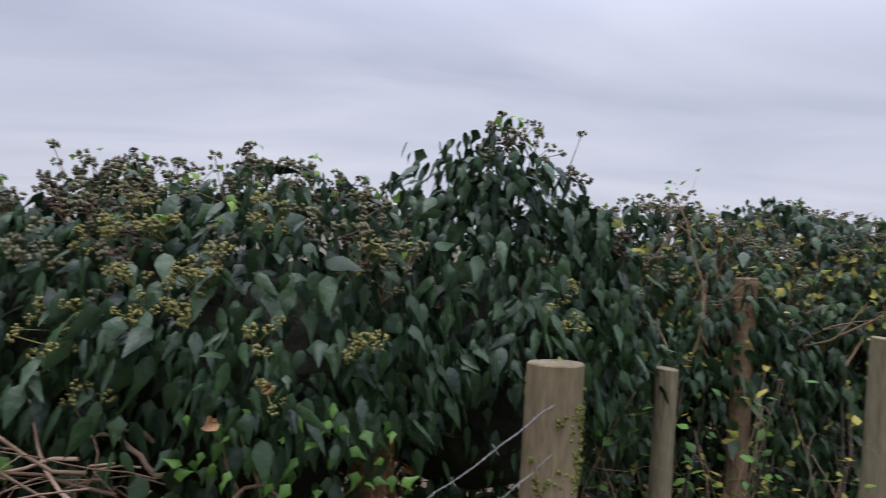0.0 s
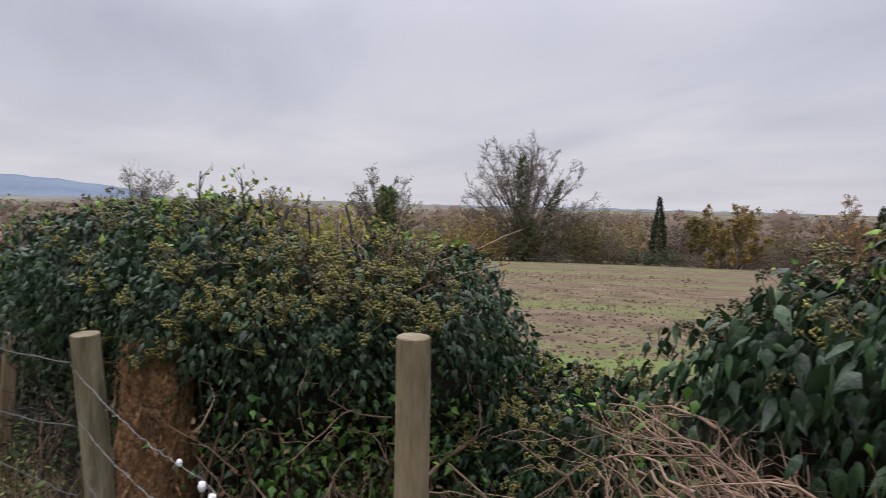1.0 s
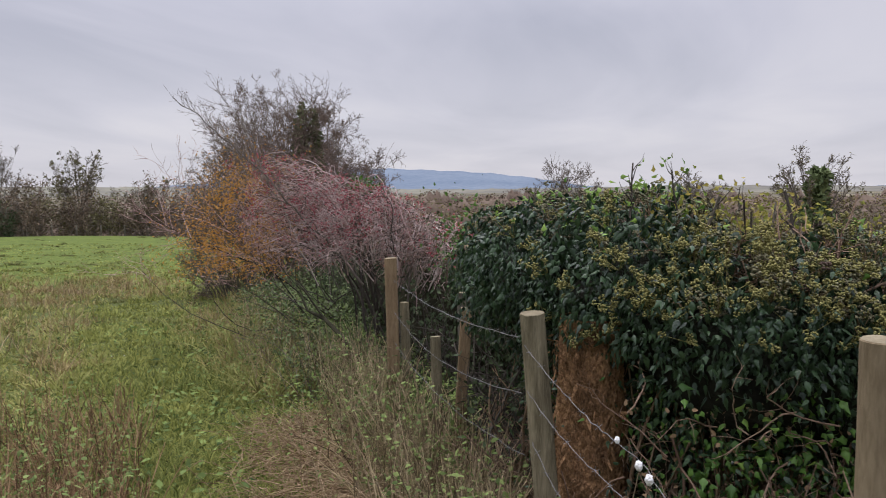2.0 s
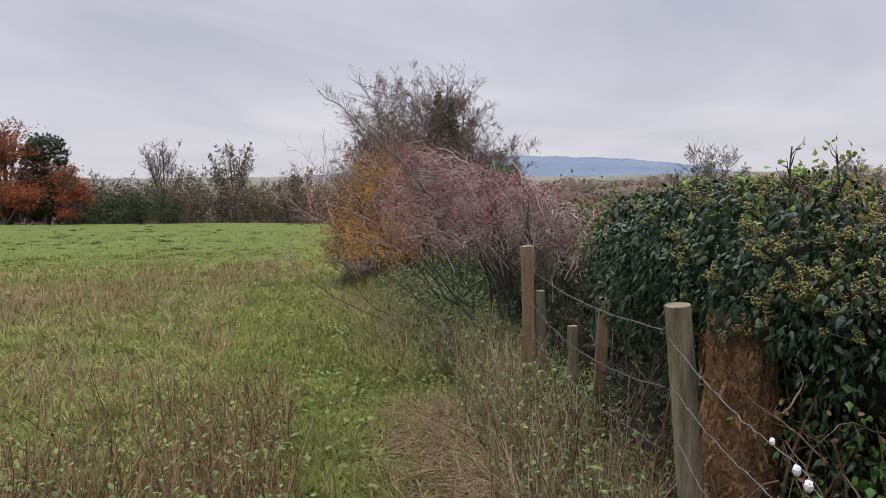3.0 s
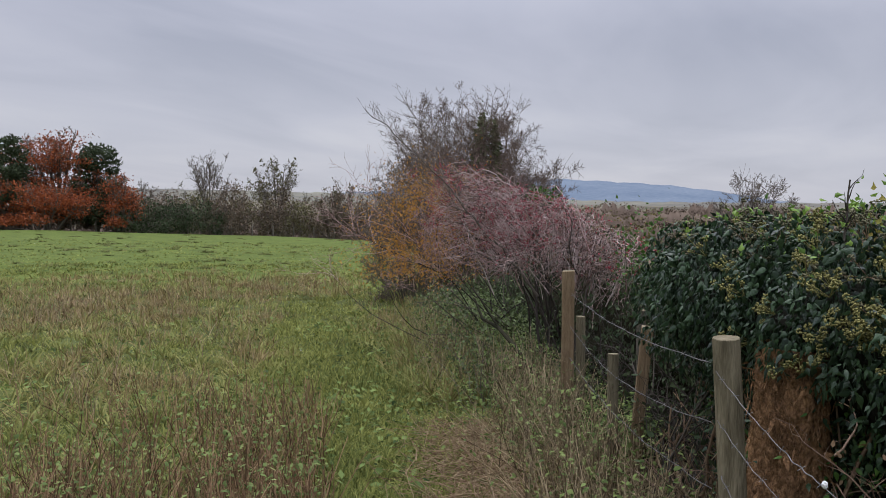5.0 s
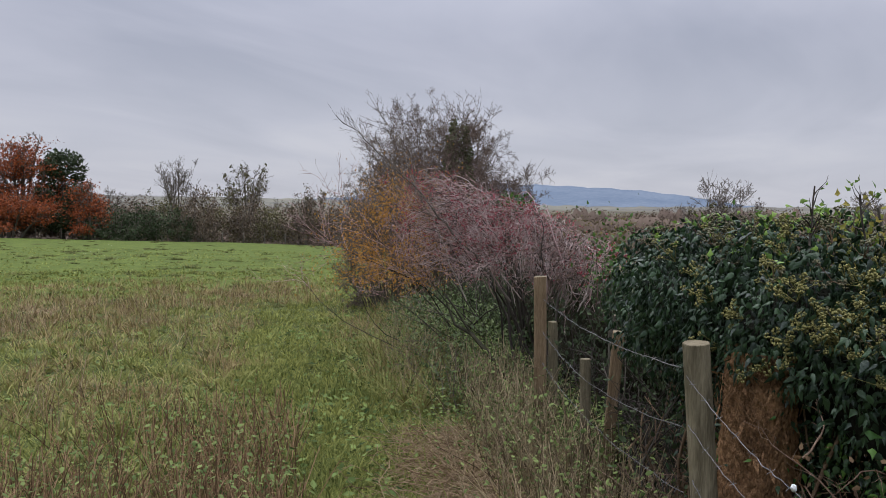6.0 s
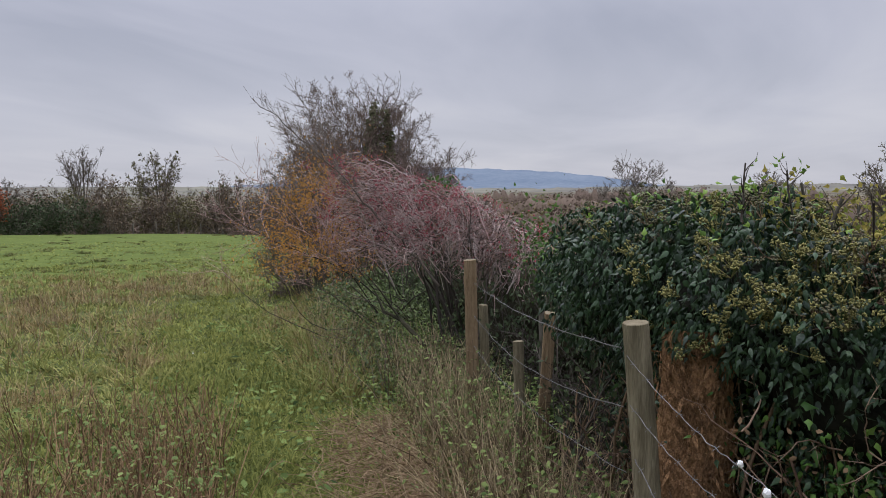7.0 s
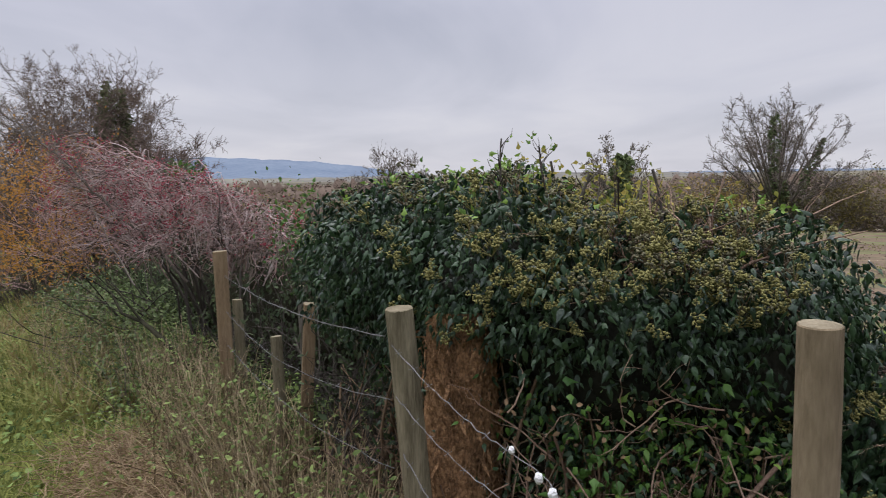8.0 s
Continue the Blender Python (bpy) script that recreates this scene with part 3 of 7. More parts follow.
def barbed_wire(points, label, seed, sag=0.05):
    """Two twisted strands and barbs along points."""
    rng = rng_of(seed)
    P = []
    for a, b in zip(points[:-1], points[1:]):
        a, b = np.array(a), np.array(b)
        for u in np.linspace(0, 1, 26)[:-1]:
            P.append(a + (b - a) * u + np.array([0, 0, -sag * 4 * u * (1 - u)]))
    P.append(np.array(points[-1]))
    P = np.array(P)
    P[1:-1] += rng.normal(0, 0.002, P[1:-1].shape)
    base = P[0].copy()
    ob = thing("barbed_wire", tuple(base), label, "barbed wire", "fence wires")
    Q = P - base
    fine = np.stack([np.interp(np.linspace(0, len(Q) - 1, len(Q) * 6), np.arange(len(Q)), Q[:, i]) for i in range(3)], -1)
    ph = np.arange(len(fine)) * 1.1
    for s in (0, np.pi):
        off = 0.0016 * np.stack([np.cos(ph + s), np.sin(ph + s), np.cos(ph + s + 1.5)], -1)
        v, f = tubes((fine + off)[None], np.full((1, len(fine)), 0.0010), 4)
        strand = part("strand", mesh_of("strand", v, f, M_WIRE), ob)
    total = np.linalg.norm(np.diff(fine, axis=0), axis=1).sum()
    n = int(total / 0.11)
    for i in range(n):
        j = min(len(fine) - 2, int((i + 0.5) / n * len(fine)))
        w = unit(fine[j + 1] - fine[j])
        a = unit(np.cross(w, rng.normal(0, 1, 3)))
        b = np.cross(w, a)
        seg = np.stack([np.stack([fine[j] - x * 0.013 + w * 0.003, fine[j], fine[j] + x * 0.013 - w * 0.003]) for x in (a, b)])
        v, f = tubes(seg, np.full((2, 3), 0.0008), 3)
        part("barb", mesh_of("barb", v, f, M_WIRE), strand)
    return ob


barbed_wire([(-5.38, -1.29, 0.95), (-2.92, -0.22, 1.075)], "taut barbed wire between two posts", 21, 0.05)
barbed_wire([(-5.38, -1.29, 0.72), (-2.91, -0.21, 0.88)], "rusty middle barbed wire between two posts", 22, 0.10)
barbed_wire([(-5.38, -1.29, 0.50), (-2.91, -0.20, 0.66)], "low barbed wire in the dry stems", 23, 0.08)
barbed_wire([(-2.87, -0.20, 1.06), (-2.30, 0.14, 0.89), (-1.65, 0.42, 0.70), (-0.55, 0.98, 0.90), (0.12, 1.37, 1.235)], "slack barbed wire drooping off the leaning post", 24, 0.03)
barbed_wire([(-2.87, -0.19, 0.90), (-2.25, 0.12, 0.79), (-1.50, 0.45, 0.60), (-0.45, 1.02, 0.82), (0.12, 1.37, 1.13)], "second slack barbed wire below the first", 25, 0.03)
barbed_wire([(-2.87, -0.17, 0.72), (-2.35, 0.06, 0.56), (-1.60, 0.40, 0.40)], "fallen lower barbed wire near the stump", 26, 0.03)


def wool_tuft(at, size, seed):
    rng = rng_of(seed)
    ob = thing("wool_tuft", at, "white tuft of sheep's wool caught on the wire", "wool", "wool tufts")
    n = 420
    d = unit(rng.normal(0, 1, (n, 3)))
    s = d * rng.uniform(0.1, 0.75, (n, 1)) * np.array([0.55, 0.55, 1.0]) * size
    P, R = grow(s, d + rng.normal(0, 0.8, d.shape), rng.uniform(0.10, 0.25, n) * size, np.full(n, 0.0012), 5, rng, 0.6, -0.1, 0.5)
    v, f = tubes(P, R, 3)
    part("fleece", mesh_of("fleece", v, f, M_WOOL), ob)
    bm = bmesh.new()
    bmesh.ops.create_icosphere(bm, subdivisions=3, radius=1.0)
    for w in bm.verts:
        p = np.array(w.co)
        w.co = Vector((p * size * np.array([0.62, 0.62, 0.9]) * (1 + 0.22 * lump(p, 2.5 + seed * 0.1))).tolist())
    for f in bm.faces:
        f.smooth = True
    me = bpy.data.meshes.new("body")
    bm.to_mesh(me)
    bm.free()
    me.materials.append(M_WOOL)
    part("body", me, ob)


wool_tuft((-2.28, 0.13, 0.885), 0.015, 1)
wool_tuft((-2.225, 0.15, 0.872), 0.016, 2)
wool_tuft((-2.35, 0.08, 0.925), 0.011, 3)


# ---- ivy hedges ----
def umbel_template(seed, k=10):
    rng = rng_of(seed)
    d = unit(rng.normal(0, 1, (k, 3)))
    d[:, 2] = np.abs(d[:, 2]) * 1.2 - 0.35
    p = unit(d)
    return scatter(TETRA_V, TETRA_F, p, any_frames(k, rng), np.full(k, 0.32))


def clusters(p, nor, rng, each=4, size=0.013, reach=0.045):
    """Bunches of round flower heads standing off a hedge's face."""
    i = np.repeat(np.arange(len(p)), each)
    q = p[i] + nor[i] * rng.uniform(0.015, 0.06, (len(i), 1)) + rng.normal(0, reach, (len(i), 3)) * np.array([1, 1, 0.8])
    tv, tf = umbel_template(5)
    up = frames_of(unit(np.cross(nor[i], rng.normal(0, 1, (len(i), 3)))), nor[i] + np.array([0, 0, 0.4]))
    v, f = scatter(tv, tf, q, up, rng.uniform(0.75, 1.25, len(i)) * size)
    stems = np.stack([p[i] - nor[i] * 0.02, q], 1)
    sv, sf = tubes(stems, np.full(stems.shape[:2], 0.0013), 3)
    return (v, f), (sv, sf)


def undercut(p, nor, brow):
    """Draws a hedge's face in below its brow and turns it downwards."""
    under = np.clip((brow - p[:, 2]) / 0.45, 0, 1)[:, None]
    away = unit(p - np.array([HERE[0], HERE[1], 0])) * np.array([1, 1, 0])
    return p + away * under * 0.22, unit(nor - np.array([0, 0, 0.7]) * under)


def ivy_hedge(label, mounds, leaf, count, seed, base, near, flower_at, flower_n, berry_n, young_n, stems_n, low=0.75, wild=0.50, feet=(), dark=0.5, brow=1.2):
    """near: a box (x0, x1, y0, y1) of the plan whose leaves are objects of their own."""
    rng = rng_of(seed)
    base = np.array(base, float)
    ob = thing("ivy_hedge", tuple(base), label, "hedge", "ivy hedges")
    p, nor = on_mounds(mounds, count, rng)
    p = p + nor * (np.minimum(rng.normal(-0.055, 0.08, len(p)), 0.03) + 0.035 * lump(p, 8.0) + 0.03 * lump(p, 3.5))[:, None]
    p, nor = undercut(p, nor, brow)
    seen = (nor * unit(np.array([HERE[0], HERE[1], 1.6]) - p)).sum(1) > -0.35
    edge = low + 0.10 * lump(p, 2.0) - 0.40 * np.clip((p[:, 0] - 0.3) / 0.3, 0, 1) + 0.18 * np.exp(-((p[:, 0] - 0.02) / 0.22) ** 2)
    hole = lump(p, 6.5) + 0.6 * lump(p[:, [1, 2, 0]], 11.0) < -0.34
    keep = ~hole & ((p[:, 2] > edge) | (rng.random(len(p)) < np.where(p[:, 2] > edge - 0.5, 0.30, 0.06))) & (seen | (rng.random(len(p)) < 0.22))
    p, nor = p[keep], nor[keep]
    rot = hanging(p, nor, rng, 1.6, 0.60, wild, 0.70, 0.20)
    size = leaf * rng.uniform(0.55, 1.3, len(p))
    wide = np.stack([size * rng.uniform(0.7, 1.2, len(p)), size, size], -1)
    face = nor @ unit(np.array([0.25, -0.95, 0.2]))
    single = np.flatnonzero((p[:, 0] > near[0]) & (p[:, 0] < near[1]) & (p[:, 1] > near[2]) & (p[:, 1] < near[3]) & (face > 0.3) & (p[:, 2] > 1.0))[:290]
    rest = np.setdiff1d(np.arange(len(p)), single)
    lobed, plain = rest[::3], np.delete(rest, np.s_[::3])
    v, f = join(scatter(ADULT_V, ADULT_F, p[plain] - base, rot[plain], wide[plain]), scatter(IVY_V, IVY_F, p[lobed] - base, rot[lobed], wide[lobed] * 0.85))
    part("foliage", mesh_of("foliage", v, f, M_IVY, True), ob, "dark glossy drooping ivy leaves", "stuff")
    one = mesh_of("leaf", ADULT_V, ADULT_F, M_IVY, True)
    for i in single:
        o = part("leaf", one, ob)
        m = Matrix(rot[i].tolist()).to_4x4()
        o.matrix_basis = Matrix.Translation(p[i] - base) @ m @ Matrix.Diagonal((*wide[i], 1))
    # solid near-black core fills the gaps between leaves as painted shade
    part("inner_growth", mound_mesh("inner_growth", [q for q in mounds if q[0][2] > 0.8 or not feet], 0.66 if feet else 0.45, M_HOLLOW, base), ob, "near-black core standing in for shade inside the hedge")
    if feet:
        # dark mounds paint the shade of the hollow under the leaves
        part("hedge_bottom", mound_mesh("hedge_bottom", feet[:1] + feet[3:], 0.5, M_INNER, base), ob, "dark core standing in for shade in the hedge bottom", "stuff")
        p, nor = on_mounds(feet, 21000, rng, 0.13, 0.6)
        q = p + nor * rng.normal(-0.06, 0.11, (len(p), 1)) - base
        rot = hanging(p, nor, rng, 0.8, 0.3, 0.8)
        dim = rng.random(len(p)) < 0.6
        for name, k, mat, label in (("low_growth", dim, M_IVY, "dark shaded ivy leaves low down"), ("fresh_low_growth", ~dim, M_IVY_MID, "sparse fresh ivy leaves low down")):
            part(name, mesh_of(name, *scatter(ADULT_V, ADULT_F, q[k], rot[k], 0.042 * rng.uniform(0.5, 1.0, k.sum())), mat, True), ob, label, "stuff")
        p, nor = on_mounds(feet, 1500, rng)
        v, f = scatter(OVATE_V, OVATE_F, p + nor * 0.03 - base, any_frames(len(p), rng), rng.uniform(0.012, 0.026, len(p)))
        i = rng.integers(0, len(feet), 480)
        s = np.array([q[0] for q in feet])[i] + rng.normal(0, 0.6, (480, 3)) * np.array([q[1] for q in feet])[i] + np.array([0.30, -0.24, 0])
        s[:, 2] = ground_z(s[:, 0], s[:, 1])
        s = s[side_of(s[:, 0], s[:, 1]) > 0.16]
        Pd, Rd = grow(s, np.array([0.1, -0.1, 1.0]) + rng.normal(0, 0.3, s.shape), rng.uniform(0.5, 0.95, len(s)), rng.uniform(0.002, 0.0065, len(s)), 8, rng, 0.26, 0.03, 0.4)
        s2, w2, l2, r2 = shoots(Pd, Rd, 4, rng, 0.2, 0.95, 1.1, 0.3)
        Pe, Re = grow(s2, w2, l2, r2, 5, rng, 0.3)
        part("dead_stem_growth", mesh_of("dead_stem_growth", *join(tubes(Pd - base, Rd, 5), tubes(Pe - base, Re, 3)), M_CUT, True), ob, "brown dead stems under the leaves", "stuff")
        part("dead_growth", mesh_of("dead_growth", v, f, M_DEADLEAF), ob, "brown dead leaves caught in the stems", "stuff")
    # flower heads where they grow thickest, berries on the crest
    q, qn = undercut(*on_mounds(mounds, 5000, rng), brow)
    out = ((qn @ np.array([0.35, -0.6, 0.45])) > 0.05) & (q[:, 2] > low + 0.06)
    q, qn = q[out], qn[out]
    w = np.exp(-(((q - np.array(flower_at[0])) / np.array(flower_at[1])) ** 2).sum(1))
    pick = rng.choice(len(q), flower_n, replace=False, p=w / w.sum())
    for i in pick:
        m = int(rng.integers(5, 10))
        (v, f), (sv, sf) = clusters(q[i:i + 1], qn[i:i + 1], rng, m, 0.0098, 0.025)
        tri = np.concatenate([sf[:, [0, 1, 2]], sf[:, [0, 2, 3]]])
        part("blossom", mesh_of("blossom", *join((v - q[i], f), (sv - q[i], tri)), M_UMBEL), ob).location = q[i] - base
    w = np.clip(qn[:, 2] - 0.4, 0, 1) + 0.008
    pick = rng.choice(len(q), berry_n, replace=False, p=w / w.sum())
    (v, f), st = clusters(q[pick], (qn[pick] * 0.8 + np.array([0, 0, 0.5])) * 0.55, rng, 5, 0.0118, 0.030)
    half = max(1, int(len(f) * dark / 40)) * 40
    part("fruit", mesh_of("fruit", v - base, f[:half], M_BERRY), ob, "brown-black ivy berry heads", "stuff")
    part("spent_blossom", mesh_of("spent_blossom", v - base, f[half:], M_SPENT), ob, "olive brown spent flower heads", "stuff")
    part("fruit_growth", mesh_of("fruit_growth", st[0] - base, st[1], M_STEM), ob, kind="stuff")
    if young_n:
        w = (np.clip(qn[:, 2] - 0.5, 0, 1) ** 2 + 0.0005) * np.clip(lump(q, 1.7) + 0.1, 0.02, 1) * np.where((q[:, 2] > 1.34) | (brow < 0), 1.0, 0.02)
        pick = rng.choice(len(q), young_n, p=w / w.sum())
        pp = q[pick] + np.array([0, 0, 1.0]) * rng.uniform(0.01, 0.08, (young_n, 1)) + rng.normal(0, 0.012, (young_n, 3))
        r2 = hanging(pp, unit(qn[pick] + rng.normal(0, 0.6, pp.shape)), rng, 0.3, 0.6, 0.6)
        v, f = scatter(IVY_V, IVY_F, pp - base, r2, min(leaf, 0.034) * rng.uniform(0.6, 1.2, young_n))
        part("young_growth", mesh_of("young_growth", v, f, M_IVY_YOUNG), ob, "bright yellow-green young leaves on top", "stuff")
    # stems below the leaves
    C = np.array([c for c, r in mounds])
    Q = np.array([r for c, r in mounds])
    i = rng.integers(0, len(mounds), stems_n)
    s = C[i] + rng.normal(0, 0.45, (stems_n, 3)) * Q[i]
    s[:, 2] = ground_z(s[:, 0], s[:, 1]) - 0.02
    P, R = grow(s, np.array([0, 0, 1.0]) + rng.normal(0, 0.25, s.shape), rng.uniform(0.7, 1.15, stems_n), rng.uniform(0.004, 0.012, stems_n), 9, rng, 0.22, 0.05, 0.5)
    k = (side_of(P[..., 0], P[..., 1]) > 0.10).all(1)
    P, R = P[k], R[k]
    a = tubes(P - base, R, 5)
    s2, w2, l2, r2 = shoots(P, R, 4, rng, 0.2, 0.9, 1.2, 0.22)
    P2, R2 = grow(s2, w2, l2, r2 * 0.8, 6, rng, 0.35, -0.03)
    b = tubes(P2 - base, R2, 4)
    part("undergrowth", mesh_of("undergrowth", *join(a, b), M_STEM, True), ob, "bare brown twisted stems", "stuff")
    return ob


HEDGE_A = [((-2.15, 1.80, 0.82), (0.42, 0.45, 0.42)), ((-1.75, 1.74, 1.02), (0.46, 0.46, 0.43)), ((-1.25, 1.72, 1.11), (0.52, 0.52, 0.46)),
           ((-0.95, 1.74, 1.19), (0.45, 0.50, 0.49)), ((-0.60, 1.74, 1.18), (0.60, 0.56, 0.48)), ((-0.05, 2.02, 1.17), (0.52, 0.48, 0.50)), ((-0.02, 1.80, 1.55), (0.29, 0.19, 0.31)),
           ((0.19, 1.85, 1.45), (0.25, 0.19, 0.22)), ((0.62, 2.62, 1.18), (0.62, 0.52, 0.54)), ((1.35, 2.95, 1.20), (0.65, 0.55, 0.55)), ((0.8, 2.7, 0.6), (0.9, 0.5, 0.6)),
           ((2.1, 3.1, 1.2), (0.7, 0.6, 0.52)), ((2.9, 3.5, 1.2), (0.7, 0.6, 0.52))]
HEDGE_B = [((-4.12, -0.33, 1.12), (0.30, 0.29, 0.38)), ((-3.82, -0.14, 1.145), (0.46, 0.40, 0.38)), ((-3.40, 0.24, 1.095), (0.54, 0.46, 0.42)), ((-3.12, 0.56, 0.985), (0.54, 0.50, 0.40)),
           ((-3.10, 0.93, 0.96), (0.48, 0.46, 0.42)), ((-3.2, 0.9, 0.585), (0.42, 0.46, 0.50)), ((-3.95, 0.05, 0.665), (0.42, 0.36, 0.6))]
FEET_A = [((-1.9, 1.95, 0.4), (0.5, 0.32, 0.5)), ((-1.2, 1.95, 0.45), (0.55, 0.34, 0.62)), ((-0.5, 1.98, 0.45), (0.55, 0.34, 0.62)), ((0.1, 2.2, 0.45), (0.5, 0.34, 0.65)),
          ((0.75, 2.7, 0.5), (0.6, 0.34, 0.7)), ((1.5, 3.0, 0.5), (0.65, 0.34, 0.7))]
FEET_B = [((-3.38, 0.28, 0.42), (0.42, 0.34, 0.65)), ((-3.12, 0.58, 0.42), (0.42, 0.36, 0.65)), ((-3.12, 1.0, 0.4), (0.42, 0.40, 0.6)), ((-4.1, 0.1, 0.45), (0.45, 0.35, 0.65))]
HEDGE_C = [((-2.75, 1.50, 0.55), (0.50, 0.45, 0.42)), ((-2.35, 1.62, 0.50), (0.40, 0.40, 0.40)), ((-3.1, 1.35, 0.6), (0.45, 0.4, 0.42))]

ivy_hedge("thick dark green ivy hedge with berries on its crest", HEDGE_A, 0.070, 118000, 31, (-0.6, 1.75, 0), (-1.6, 0.1, 0.9, 1.6),
          ((-0.75, 1.2, 1.40), (0.9, 0.5, 0.12)), 30, 400, 420, 70, 1.10, feet=FEET_A, dark=0.16, brow=1.30)
ivy_hedge("rounded ivy hedge in flower beside the rotten stump", HEDGE_B, 0.037, 140000, 32, (-3.2, 0.3, 0), (-3.2, -2.3, -0.4, 0.8),
          ((-2.75, 0.42, 1.28), (0.6, 0.5, 0.19)), 120, 110, 330, 130, 1.02, wild=0.8, feet=FEET_B, dark=0.05)
ivy_hedge("low ivy in the gap between the hedges", HEDGE_C, 0.046, 34000, 33, (-2.7, 1.5, 0), (-3.0, -2.2, 1.0, 1.3),
          ((-2.6, 1.2, 0.9), (0.5, 0.5, 0.3)), 46, 14, 110, 30, 0.25, brow=-1.0)


def ivy_skirt():
    """Younger ivy low on the stems under the hedge's leaves."""
    rng = rng_of(35)
    ob = thing("ground_ivy", (-1.2, 1.4, 0), "bright green young ivy climbing the bare stems", "ivy")
    n = 1300
    p = np.stack([rng.uniform(-2.3, 0.05, n), 1.36 + rng.normal(0, 0.08, n), rng.uniform(0.72, 1.16, n)], -1)
    keep = lump(p, 2.6) > 0.1
    p = p[keep]
    nor = np.tile([0.1, -1.0, 0.2], (len(p), 1))
    v, f = scatter(IVY_V, IVY_F, p - np.array([-1.2, 1.4, 0]), hanging(p, nor, rng), 0.042 * rng.uniform(0.6, 1.2, len(p)))
    part("foliage", mesh_of("foliage", v, f, M_IVY_MID), ob, kind="stuff")
    n2 = 60
    p2 = np.stack([rng.uniform(-0.62, -0.16, n2), 1.21 + rng.normal(0, 0.03, n2), rng.uniform(1.02, 1.27, n2)], -1)
    v, f = scatter(IVY_V, IVY_F, p2 - np.array([-1.2, 1.4, 0]), hanging(p2, np.tile([0.0, -1.0, 0.3], (n2, 1)), rng, 0.7, 0.3, 0.5), 0.038 * rng.uniform(0.6, 1.2, n2))
    part("leaf_growth", mesh_of("leaf_growth", v, f, M_IVY_MID), ob, kind="stuff")
    m = 34
    st = np.stack([rng.uniform(-0.75, -0.02, m), rng.normal(1.30, 0.05, m), rng.uniform(0.80, 1.08, m)], -1)
    P, R = grow(st, np.stack([rng.normal(0, 0.8, m), rng.normal(-0.1, 0.2, m), rng.normal(0.15, 0.4, m)], -1), rng.uniform(0.15, 0.42, m), rng.uniform(0.003, 0.007, m), 9, rng, 0.34, 0.0, 0.5)
    for i in range(m):
        part("stem", mesh_of("stem", *tubes(P[i:i + 1] - np.array([-1.2, 1.4, 0]), R[i:i + 1], 6), M_CUT, True), ob)
    s = p[::4].copy()
    s[:, 2] = 0.3
    P, R = grow(s, np.array([0, 0.1, 1.0]) + rng.normal(0, 0.2, s.shape), rng.uniform(0.4, 0.7, len(s)), np.full(len(s), 0.004), 6, rng, 0.2)
    part("stem_growth", mesh_of("stem_growth", *tubes(P - np.array([-1.2, 1.4, 0]), R, 4), M_STEM), ob, kind="stuff")


ivy_skirt()


def leafy_patch(label, centre, spread, n, leaf, mats, twigs, seed):
    """A loose clump of small leaves on thin dry twigs."""
    rng = rng_of(seed)
    base = np.array([centre[0], centre[1], gz(centre[0], centre[1])])
    ob = thing("leafy_weed", tuple(base), label, "weed", "weeds under the hedge")
    C, S = np.array(centre), np.array(spread)
    st = C + rng.uniform(-1, 1, (twigs, 3)) * S
    st[:, 2] = ground_z(st[:, 0], st[:, 1])
    P, R = grow(st, np.array([0, 0, 1.0]) + rng.normal(0, 0.3, st.shape), rng.uniform(0.6, 1.1, twigs) * (C[2] + S[2] - base[2]), rng.uniform(0.002, 0.0045, twigs), 9, rng, 0.16, 0.0, 0.4)
    P2, R2 = grow(*shoots(P, R, 5, rng, 0.3, 1.0, 1.1, 0.22, 0.7), 6, rng, 0.30, -0.03)
    part("twig_growth", mesh_of("twig_growth", *join(tubes(P - base, R, 4), tubes(P2 - base, R2, 3)), M_CUT, True), ob, "thin dry tan twigs", "stuff")
    tips = np.concatenate([P2[:, -1], P2[:, 3], P[:, 5], P[:, 7]])
    for i, mat in enumerate(mats):
        q = tips[rng.integers(0, len(tips), n)] + rng.normal(0, 0.03, (n, 3))
        v, f = scatter(OVATE_V, OVATE_F, q - base, frames_of(rng.normal(0, 1, q.shape) * np.array([1, 1, 0.5]), np.array([0.2, -0.3, 1.0]) + rng.normal(0, 0.5, q.shape)), leaf * rng.uniform(0.6, 1.3, n))
        part("leaf_growth", mesh_of("leaf_growth", v, f, mat), ob, kind="stuff")


leafy_patch("bright green weeds showing under the hedge's end", (-3.42, 0.98, 0.38), (0.32, 0.34, 0.30), 700, 0.042, (M_IVY_YOUNG, M_IVY_MID), 60, 36)
leafy_patch("fresh ivy and dry twigs climbing behind the stakes", (0.62, 2.02, 1.0), (0.38, 0.10, 0.28), 300, 0.040, (M_IVY_MID, M_IVY_MID), 46, 37)
leafy_patch("yellowing leaves on dry twigs beside the stakes", (1.20, 2.12, 1.0), (0.30, 0.12, 0.35), 260, 0.036, (M_IVY_YELLOW, M_IVY_MID), 46, 38)


